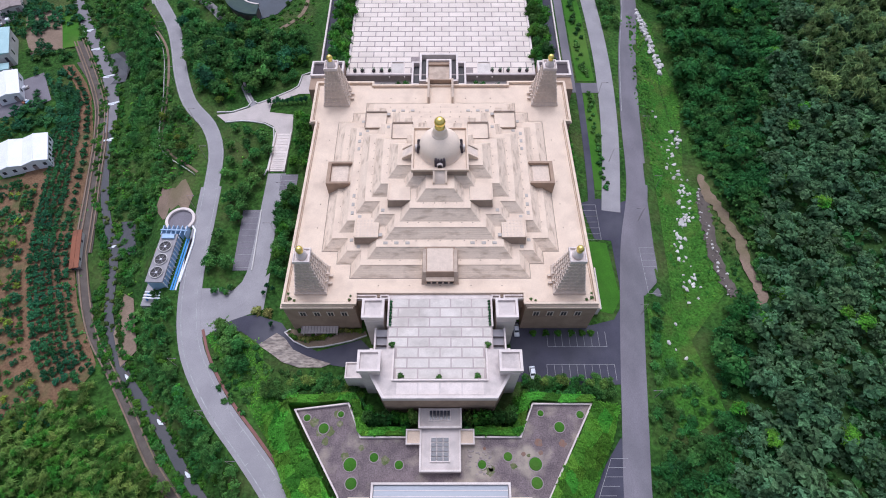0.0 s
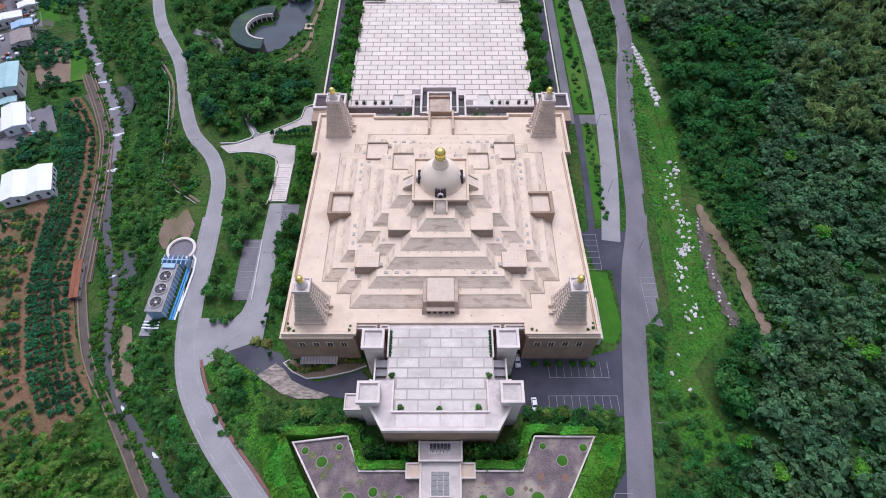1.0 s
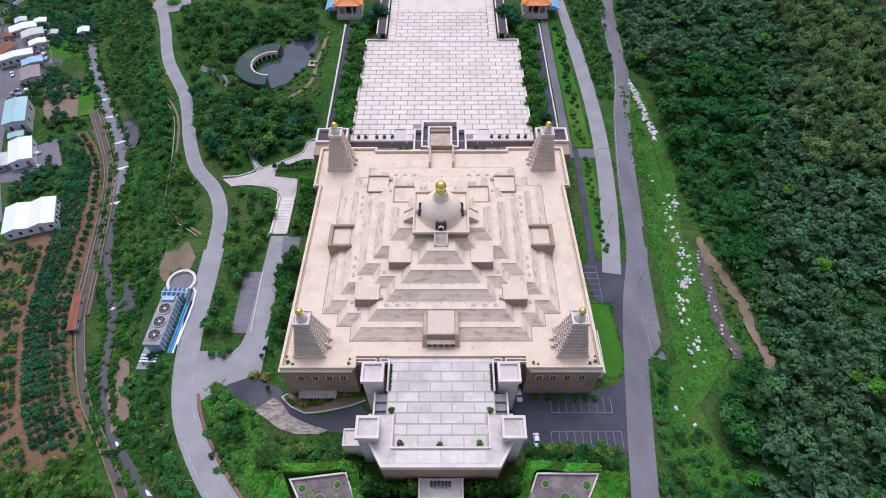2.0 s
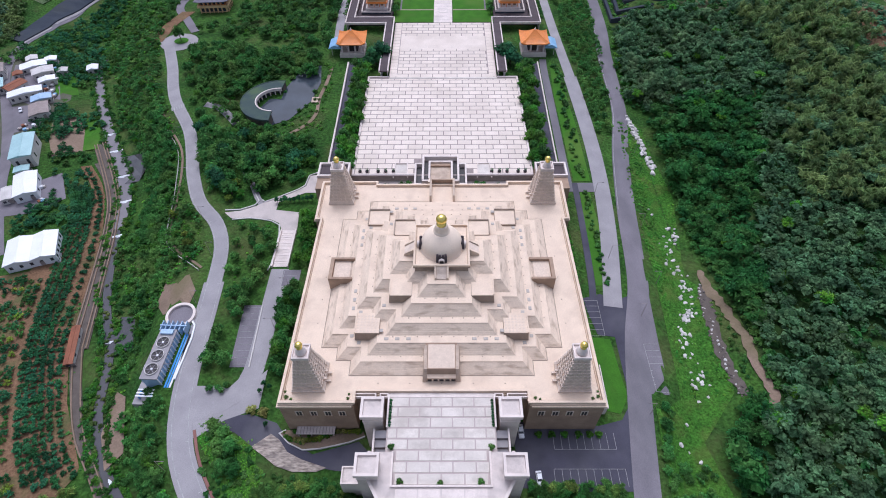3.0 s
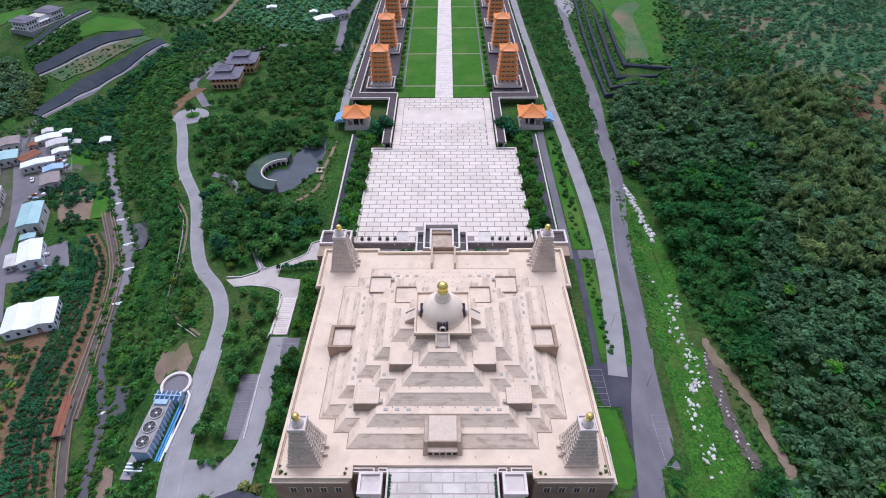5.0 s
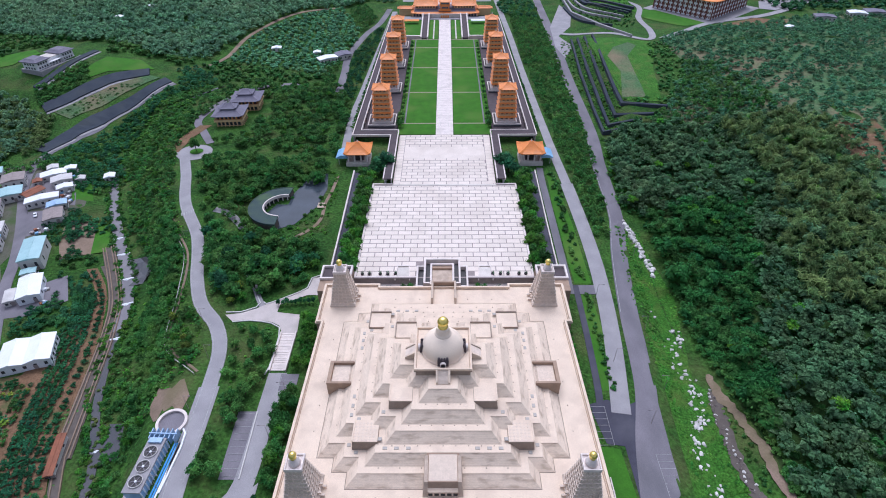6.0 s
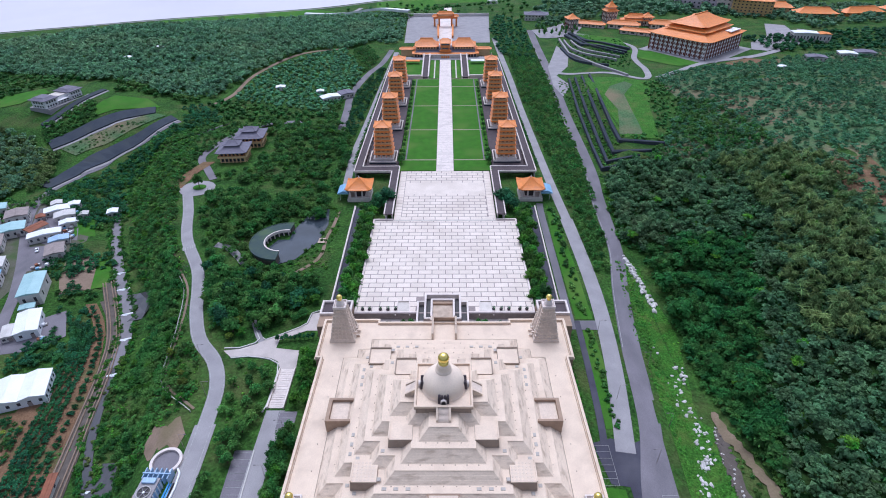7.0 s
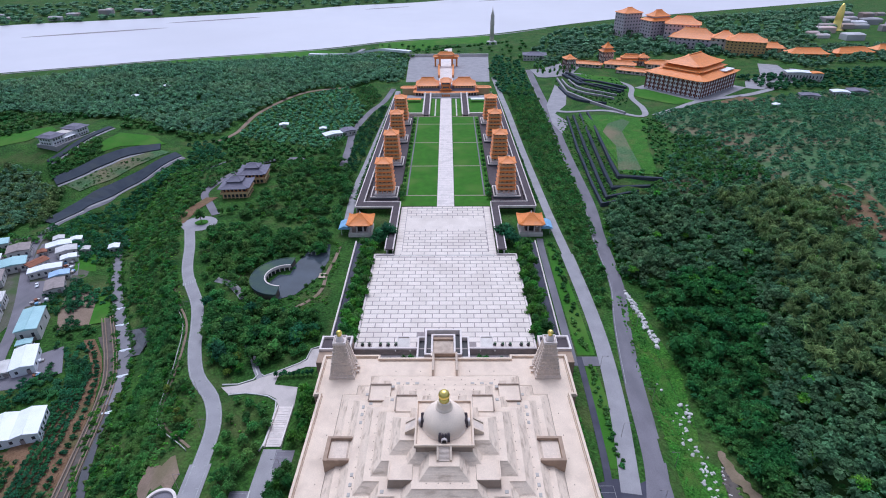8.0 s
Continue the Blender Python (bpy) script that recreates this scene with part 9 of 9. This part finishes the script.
ring_house()
M["pond"] = surf("pond_water", (0.06, 0.075, 0.095), (0.04, 0.05, 0.06), 0.08, 0.08, 0.02)
drape("pond", [(-85, 128), (-84, 138), (-79, 152), (-75, 159), (-68, 158), (-66, 142), (-69, 126), (-78, 111), (-88, 106), (-93, 112), (-95, 120), (-91, 128)], M["pond"], 0.3, "still grey garden pond that mirrors the sky", "pond", step=5)
for x, y, r in ((-82, 146, 2.0), (-70, 150, 1.8), (-68, 134, 1.7), (-74, 118, 1.6), (-80, 108, 1.8), (-67, 127, 1.4), (-84, 134, 1.2), (-78, 156, 1.6), (-71, 122, 1.3)):
    bush(x, y, r, "tree_leaf", label="leafy green shrub at the waterside", group="waterside shrubs")
deck = thing("pond_deck", (-67, 127, land(-67, 127) + 0.3), "small sandy wooden pond deck", "deck")
for k in range(6):
    part("plank", Geo().box(-1.8, -2.4 + k * 0.8, 0, 1.8, -1.65 + k * 0.8, 0.25), M["porch"], deck, local=True)
rw = thing("retaining_wall", (-57, 120, -6), "long white-topped wall beside a dark lane", "wall", kind="structure")
for s in (-1, 1):
    part("wall", Geo().wall([(s * 53.6, 66), (s * 53.2, 110), (s * 53.0, 160)], 0.6 if s > 0 else 0.8, -9, lambda x, y: land(x, y) + 1.4), M["white"], rw)
    part("lane", Geo().wall([(s * 51.0, 66), (s * 51.0, 160)], 4.6, -9, lambda x, y: land(x, y) + 0.4), M["asphalt"], rw)


def cooling_works():
    ob = spun(thing("cooling_plant", (-96.3, -23.5, -11), "pale blue steel cooling plant with roof fans and pipes", "plant"), -2)
    L = True
    part("pad", Geo().box(-7, -16, -6, 7, 22, 0), M["concrete"], ob, local=L)
    part("casing", Geo().box(-3.8, -10, 0, 1.8, 9, 6.4), M["steel_blue"], ob, local=L)
    part("deck", Geo().box(-4.0, -10.2, 6.4, 2.0, 9.2, 6.9), M["concrete"], ob, local=L)
    for k in range(3):
        fy = -6.6 + 5.2 * k
        rim = lambda r: [(-1 + r * math.cos(a), fy + r * math.sin(a)) for a in np.arange(0, 6.28, 0.3)]
        f = part("fan_ring", Geo().ring(rim(2.25), rim(2.05), 6.9, 7.4), M["plaster"], ob, local=L)
        part("fan_pit", Geo().lathe(-1, fy, [(2.05, 6.9), (2.05, 6.95), (0.02, 6.95)], 20), M["dark"], f, local=L)
        for b in range(6):
            a = b * 1.047
            part("blade", Geo().wall([(-1 + 0.3 * math.cos(a), fy + 0.3 * math.sin(a)), (-1 + 1.9 * math.cos(a + 0.12), fy + 1.9 * math.sin(a + 0.12))], 0.26, 7.05, 7.15), M["lane"], f, local=L)
        part("hub", Geo().lathe(-1, fy, [(0.4, 6.95), (0.4, 7.3), (0.1, 7.4)], 10), M["metal_white"], f, local=L)
    part("deck_vent", Geo().box(-3.2, 7.0, 6.9, 1.2, 8.8, 7.7), M["steel_blue"], ob, local=L)
    for k in range(12):
        y = -10 + 1.65 * k
        part("rib", Geo().box(1.8, y - 0.12, 0, 2.2, y + 0.12, 6.4), M["metal_white"], ob, local=L)
    for x, m in ((3.3, "bright_blue"), (4.2, "bright_blue"), (5.0, "metal_white")):
        part("pipe", Geo().box(x - 0.28, -11, 2.2, x + 0.28, 10, 2.8), M[m], ob, "long %s pipe" % ("bright blue" if m == "bright_blue" else "white"), local=L)
    for y in (-11.5, -12.7, -13.8):
        part("front_pipe", Geo().box(-6, y - 0.25, 1.2, 5, y + 0.25, 1.8), M["metal_white"], ob, local=L)
    for x in (-5, -1, 3, 5):
        part("pipe_stand", Geo().box(x - 0.15, -14.2, 0, x + 0.15, -11, 1.3), M["bright_blue"], ob, local=L)
    for k in range(6):
        part("gantry", Geo().box(-5 + 1.7 * k, 9.5, 0, -4.7 + 1.7 * k, 13.5, 6.0), M["steel_blue"], ob, local=L)
    part("gantry_beam", Geo().box(-5.4, 11.2, 5.8, 4.4, 11.6, 6.2), M["steel_blue"], ob, local=L)
    part("ramp_wall", Geo().wall([(5.8, -8), (6.2, 8), (5.5, 13.5), (3.2, 16.2)], 0.6, -2, 3.4), M["metal_white"], ob, local=L)
    tank = part("tank_ring", Geo().ring([(-1 + 5.4 * math.cos(a), 17.6 + 5.4 * math.sin(a)) for a in np.arange(0, 6.28, 0.2)], [(-1 + 4.4 * math.cos(a), 17.6 + 4.4 * math.sin(a)) for a in np.arange(0, 6.28, 0.2)], -3, 3.9), M["white"], ob, "round white concrete tank wall", local=L)
    part("tank_floor", Geo().lathe(-1, 17.6, [(4.4, -2), (4.4, 3.0), (2.2, 3.1), (0.02, 3.1)], 28), M["lane"], tank, local=L)
    for x, y in ((-6.5, -3), (-6.3, 2), (-6.6, 5)):
        part("cabinet", Geo().box(x - 0.8, y - 1, 0, x + 0.8, y + 1, 1.8), M["metal_white"] if y < 4 else M["metal_rust"], ob, local=L)


cooling_works()


def house(x, y, hx, hy, deg, hgt, roof, wall="plaster", rise=1.6, label="", gables=1):
    ob = spun(thing("house" if hgt > 4.6 else "shed", (x, y, land(x, y)), label, "house" if hgt > 4.6 else "shed", "houses in the village"), deg)
    L = True
    part("wall", Geo().box(-hx, -hy, -2, hx, hy, hgt), M[wall], ob, local=L)
    w = 2 * hx / gables
    for g_ in range(gables):
        x0 = -hx + w * g_
        part("roof", Geo().loft([[(x0 - 0.4 * (g_ == 0), yy, hgt), (x0 + w + 0.4 * (g_ == gables - 1), yy, hgt), (x0 + w + 0.4 * (g_ == gables - 1), yy, hgt + 0.2), (x0 + w / 2, yy, hgt + rise), (x0 - 0.4 * (g_ == 0), yy, hgt + 0.2)] for yy in (-hy - 0.5, hy + 0.5)]), M[roof], ob, local=L)
        part("ridge_cap", Geo().box(x0 + w / 2 - 0.2, -hy - 0.5, hgt + rise - 0.08, x0 + w / 2 + 0.2, hy + 0.5, hgt + rise + 0.1), M[roof], ob, local=L)
    for k in range(max(2, int(hx / 1.6))):
        n = max(2, int(hx / 1.6))
        c = -hx + 2 * hx * (k + 0.5) / n
        part("window", Geo().box(c - 0.6, -hy - 0.07, hgt * 0.35, c + 0.6, -hy + 0.1, hgt * 0.7), M["glass_dark"], ob, local=L)
        part("window", Geo().box(-hx - 0.07, c * hy / hx - 0.6, hgt * 0.35, -hx + 0.1, c * hy / hx + 0.6, hgt * 0.7), M["glass_dark"], ob, local=L)
        part("window", Geo().box(hx - 0.1, c * hy / hx - 0.6, hgt * 0.35, hx + 0.07, c * hy / hx + 0.6, hgt * 0.7), M["glass_dark"], ob, local=L)
    part("door", Geo().box(hx * 0.3, -hy - 0.09, 0, hx * 0.3 + 1.6, -hy + 0.1, 2.4), M["joint"], ob, local=L)
    return ob


house(-173.5, 31.2, 9.6, 7.4, 20, 4.4, "metal_white", "metal_white", 1.4, "wide white metal shed with a double ridged roof", 2)
house(-196.6, 71.4, 4.8, 8.0, 25, 4.4, "metal_white", "metal_white", 1.2, "long white metal shed beside a yard")
house(-209.6, 96.8, 4.8, 9.6, 21, 7.0, "metal_teal", "plaster", 1.0, "pale house with a teal and white metal roof")
house(-205.0, 83.4, 3.2, 1.8, 22, 3.4, "metal_teal", "plaster", 0.6, "small shed with a teal metal roof")
house(-203.4, 66.0, 2.0, 4.4, 25, 3.2, "plaster", "plaster", 0.5, "small pale lean-to shed")
for x, y, hx, hy, deg, hg, rf, lb in (
    (-247, 179, 7, 3.2, 30, 3.2, "metal_white", "low shed with a white metal roof"), (-237, 171, 5.6, 3.4, 30, 4.2, "plaster", "pale flat-roofed village shed"), (-246, 156, 3.6, 5.4, -28, 4.0, "metal_rust", "shed with a rusty red roof"),
    (-236, 148.5, 8.5, 2.8, 28, 4.4, "metal_white", "long shed with a white metal roof"), (-225, 144, 5.0, 2.6, 28, 3.6, "steel_blue", "shed with a pale blue metal roof"), (-259, 154, 7.0, 5.0, 28, 5.0, "metal_teal", "village house with a bright teal roof"),
    (-266, 170, 6, 5, 28, 5.4, "joint", "grey roofed village house"), (-244, 116, 5.5, 5.0, 25, 5.6, "plaster", "pale village house with orange wall panels"), (-238, 105, 4.5, 4.5, 25, 5.0, "metal_blue", "village house with a blue metal roof"), (-244, 94, 5, 4, 25, 4.2, "metal_rust", "shed with a rusty metal roof"),
    (-258, 128, 5, 5, 25, 5.2, "metal_white", "white roofed village house"), (-215, 183, 3.0, 2.6, 20, 3.4, "metal_white", "small white shed among trees"), (-252, 187, 3, 2.4, 30, 3, "plaster", "small pale shed beside the road"),
    (-150, 372, 4, 2.6, 10, 3, "metal_white", "small white shed in the orchard"), (-112, 362, 3, 2.2, 10, 3, "metal_white", "small white shed in the orchard"), (-100, 345, 8, 4, 30, 4, "metal_white", "white roofed roadside shed"), (-88, 355, 6, 5, 30, 4, "slate", "dark roofed roadside shed"),
    (-302, 470, 5, 3, 0, 3.5, "metal_white", "white roofed hillside shed"), (-320, 440, 4, 2.5, 0, 3.5, "metal_white", "white roofed hillside shed"), (-455, 420, 4, 3, 0, 3.5, "metal_white", "white roofed hillside shed"),
    (395, 508, 13, 6, -10, 9, "metal_white", "long white block with rows of windows"), (412, 502, 6, 5, -10, 9, "ochre", "white block with a red roof"), (366, 432, 9, 5, -12, 4, "slate", "low house with a dark roof"), (404, 444, 8, 5, -12, 4, "metal_white", "low farm shed with a white roof"), (424, 448, 9, 6, -12, 4, "slate", "low farm shed with a dark roof"), (300, 372, 3.5, 2.4, 5, 3, "metal_white", "small white shed in the orchard"), (390, 262, 3.4, 2.4, 5, 3, "metal_white", "small white shed in the orchard"),
):
    house(x, y, hx, hy, deg, hg, rf, "plaster", 1.0, lb)
for x, y, hx, hy, deg, hg, rf, lb in (
    (-262, 140, 6, 9, 28, 4.6, "joint", "broad grey metal roofed workshop"), (-231, 163, 4.2, 2.4, 30, 3.4, "metal_white", "small white roofed store"), (-229, 176, 2.6, 2.0, 18, 3.0, "plaster", "small plain concrete village store"), (-240, 186, 3.2, 2.2, 20, 3.2, "metal_white", "small white roofed shed"),
    (-252, 108, 4.2, 3.6, 25, 5.2, "buff", "village house with sandy walls and roof"), (-236, 92, 3.6, 3.0, 25, 4.8, "joint", "small grey roofed village house"), (-232, 80, 3.0, 3.6, 25, 4.6, "metal_rust", "shed with a rusty red roof"), (-226, 64, 4.4, 3.2, 20, 4.8, "plaster", "pale flat-roofed roadside village house"),
    (-221, 133, 4.6, 5.6, 28, 3.6, "joint", "low grey flat-roofed shelter"), (-252, 170, 2.4, 2.0, 30, 3.0, "metal_rust", "small rusty metal village store"), (-275, 158, 5, 4, 28, 4.8, "metal_white", "white roofed village house"), (-284, 178, 5, 4, 30, 4.8, "metal_teal", "teal roofed village house"),
):
    house(x, y, hx, hy, deg, hg, rf, "plaster", 0.9, lb)


def yard_stack(x, y, deg, paint):
    """Goods piled on a pallet in the village yards."""
    ob = spun(thing("goods_stack", (x, y, land(x, y) + 0.1), "stack of crates and sheeting in a village yard", "crates", "stacks in the village yards"), deg)
    part("pallet", Geo().box(-1.4, -1.0, 0, 1.4, 1.0, 0.18), M["bark"], ob, local=True)
    part("crate", Geo().taper(-0.5, 0, [(0.8, 0.85, 0.18), (0.8, 0.85, 1.2), (0.74, 0.8, 1.26)]), M[paint], ob, local=True)
    part("crate", Geo().taper(0.8, 0.1, [(0.45, 0.7, 0.18), (0.45, 0.7, 0.8), (0.4, 0.65, 0.85)]), M["plaster"], ob, local=True)


yrng = np.random.default_rng(77)
for k in range(26):
    x, y = yrng.uniform(-3, 3), yrng.uniform(-2, 2)
    cx, cy = ((-232, 168), (-228, 158), (-238, 178), (-225, 150), (-222, 120), (-196, 72), (-191, 66))[k % 7]
    yard_stack(cx + 1.6 * x, cy + 1.6 * y, yrng.uniform(0, 180), ("metal_white", "metal_rust", "plaster", "metal_blue", "joint")[k % 5])
# farm hut by the ditch
house(-139.3, -12.5, 1.3, 8.2, 14, 2.4, "metal_rust", "plaster", 0.6, "narrow rusty roofed hut beside the ditch")


def town(name, poly, gap, seed, label):
    """A far town of many small roofs, joined."""
    rng_ = np.random.default_rng(seed)
    g = Geo()
    for x, y in spread(poly, gap, seed, keep=0.55):
        a, b, hh = rng_.uniform(5, 16), rng_.uniform(5, 10), rng_.uniform(4, 12)
        z = land(x, y)
        g.taper(x, y, [(a, b, z - 1), (a, b, z + hh), (a * 0.9, b * 0.6, z + hh + 1.5)])
    tagged(new(name, g.mesh(name, M["town"])), label, "town", "", "stuff")


M["town"] = surf("far_town_walls", (0.55, 0.54, 0.56), (0.42, 0.40, 0.41), 0.01, 0.8, 0, (0.5, 0.25, 0.16), 0.5, 0.012, 0.05, island=0.35)
town("distant_town", [(520, 760), (700, 720), (900, 800), (1100, 1000), (900, 1050), (640, 900)], 34, 5, "scattered pale roofs of a distant town")
town("distant_town", [(-1400, 1010), (-1000, 1150), (-640, 1310), (-560, 1400), (-1000, 1320), (-1500, 1150)], 60, 6, "scattered pale works on the far bank")


# ---- cars, lamps and small things ----
def car(x, y, deg, paint):
    ob = spun(thing("car", (x, y, land(x, y) + 0.2), "parked %s saloon car on asphalt" % ("white" if paint == "metal_white" else "silver"), "car", "parked cars"), deg)
    L = True
    body = Geo().loft([[(-0.86 * k, y_, z0), (0.86 * k, y_, z0), (0.9 * k, y_, (z0 + z1) / 2), (0.8 * k, y_, z1), (-0.8 * k, y_, z1), (-0.9 * k, y_, (z0 + z1) / 2)] for y_, z0, z1, k in ((-2.25, 0.4, 0.75, 0.9), (-2.0, 0.3, 0.9, 1), (-0.9, 0.28, 1.0, 1), (1.4, 0.28, 1.0, 1), (2.1, 0.3, 0.95, 1), (2.25, 0.4, 0.8, 0.92))])
    part("body", body, M[paint], ob, "", True, L)
    part("cabin", Geo().loft([[(-0.78, -1.0, 0.95), (0.78, -1.0, 0.95), (0.78, 1.7, 0.95), (-0.78, 1.7, 0.95)], [(-0.62, -0.35, 1.45), (0.62, -0.35, 1.45), (0.62, 1.2, 1.45), (-0.62, 1.2, 1.45)]]), M["glass_dark"], ob, local=L)
    part("roof", Geo().taper(0, 0.42, [(0.66, 0.82, 1.42), (0.6, 0.75, 1.5)]), M[paint], ob, local=L)
    for sx in (-0.8, 0.8):
        for sy in (-1.4, 1.4):
            wh = Geo()
            wh.loft([[(sx + d, sy + 0.33 * math.cos(a), 0.33 + 0.33 * math.sin(a)) for a in np.arange(0, 6.28, 0.524)] for d in (-0.11, 0.11)])
            part("wheel", wh, M["dark"], ob, local=L)
        part("headlight", Geo().box(sx * 0.75 - 0.15, -2.28, 0.6, sx * 0.75 + 0.15, -2.15, 0.75), M["foam"], ob, local=L)


car(25.0, -50.0, 2, "metal_white")
car(29.2, -64.5, 4, "metal_white")
car(-234, 136, 30, "metal_white")
car(-238, 150, 118, "joint")
car(-200, 66, 62, "metal_white")
car(-77, 256, 60, "metal_white")
car(-62.5, 437, 20, "metal_white")


def street_lamp(x, y, deg):
    ob = spun(thing("street_lamp", (x, y, land(x, y)), "slim grey street lamp with a single arm", "street lamp", "street lamps"), deg)
    part("pole", Geo().lathe(0, 0, [(0.1, -0.3), (0.07, 4), (0.05, 8)], 8), M["joint"], ob, local=True)
    part("arm", Geo().box(-0.04, -0.04, 7.9, 2.0, 0.04, 7.98), M["joint"], ob, local=True)
    part("lamp_head", Geo().taper(2.3, 0, [(0.4, 0.14, 7.85), (0.36, 0.11, 8.02)]), M["lane"], ob, local=True)


for x, y, d in ((73.5, -6, 180), (67.5, -44, 180), (66.5, -72, 180), (84.5, 40, 180), (83.5, 10, 180), (92.5, 88, 180), (67, 22, 0), (67.6, 58, 0), (-93, 0, 0), (-94, 24, 0), (-92, -30, 0), (-84, -62, 0), (-72, -78, 0), (-60, -92, 0), (-103, 44, 0), (-118, 68, 0), (-129, 96, 0), (-58.5, 6, 180), (-60.5, -12, 180)):
    street_lamp(x, y, d)


def side_ramp():
    ob = thing("glass_canopy", (53.5, -36, ZG), "white framed canopy with dark panes beside the hall", "canopy")
    for k in range(7):
        y = -44 + 2.2 * k
        part("frame_bar", Geo().box(49.2, y, ZG, 52.8, y + 0.3, -4.0), M["white"], ob)
        part("pane", Geo().box(49.4, y + 0.35, -4.4, 52.6, y + 2.1, -4.2), M["glass_dark"], ob)
    for x in (49.1, 52.8):
        part("frame_rail", Geo().box(x, -44, -4.4, x + 0.35, -28.5, -3.9), M["white"], ob)
    cn = thing("wall_canopy", (-38, -50.5, ZG), "pale flat canopy along the hall wall", "canopy")
    part("roof", Geo().box(-45.5, -51.6, -6.2, -33.5, -49.1, -5.9), M["pale_roof"], cn)
    for x in (-45, -41, -37, -34):
        part("post", Geo().box(x - 0.12, -51.4, ZG - 0.1, x + 0.12, -51.1, -6.2), M["white"], cn)
    for k in range(12):
        part("rib", Geo().box(-45.3 + k, -51.5, -5.9, -45.15 + k, -49.2, -5.82), M["joint"], cn)
    an = thing("terrace_annexe", (-25.5, -66.5, ZG), "low pale annexe with a white rimmed roof", "annexe")
    part("wall", Geo().box(-28.5, -69.0, ZG - 0.3, -22.6, -64.0, 1.0), M["white"], an)
    part("roof", Geo().box(-28.1, -68.6, 1.0, -22.6, -64.4, 1.1), M["pale_roof"], an)
    part("rim", Geo().wall([(-22.6, -64.2), (-28.3, -64.2), (-28.3, -68.8), (-22.6, -68.8)], 0.4, 0.8, 1.7), M["white"], an)


side_ramp()
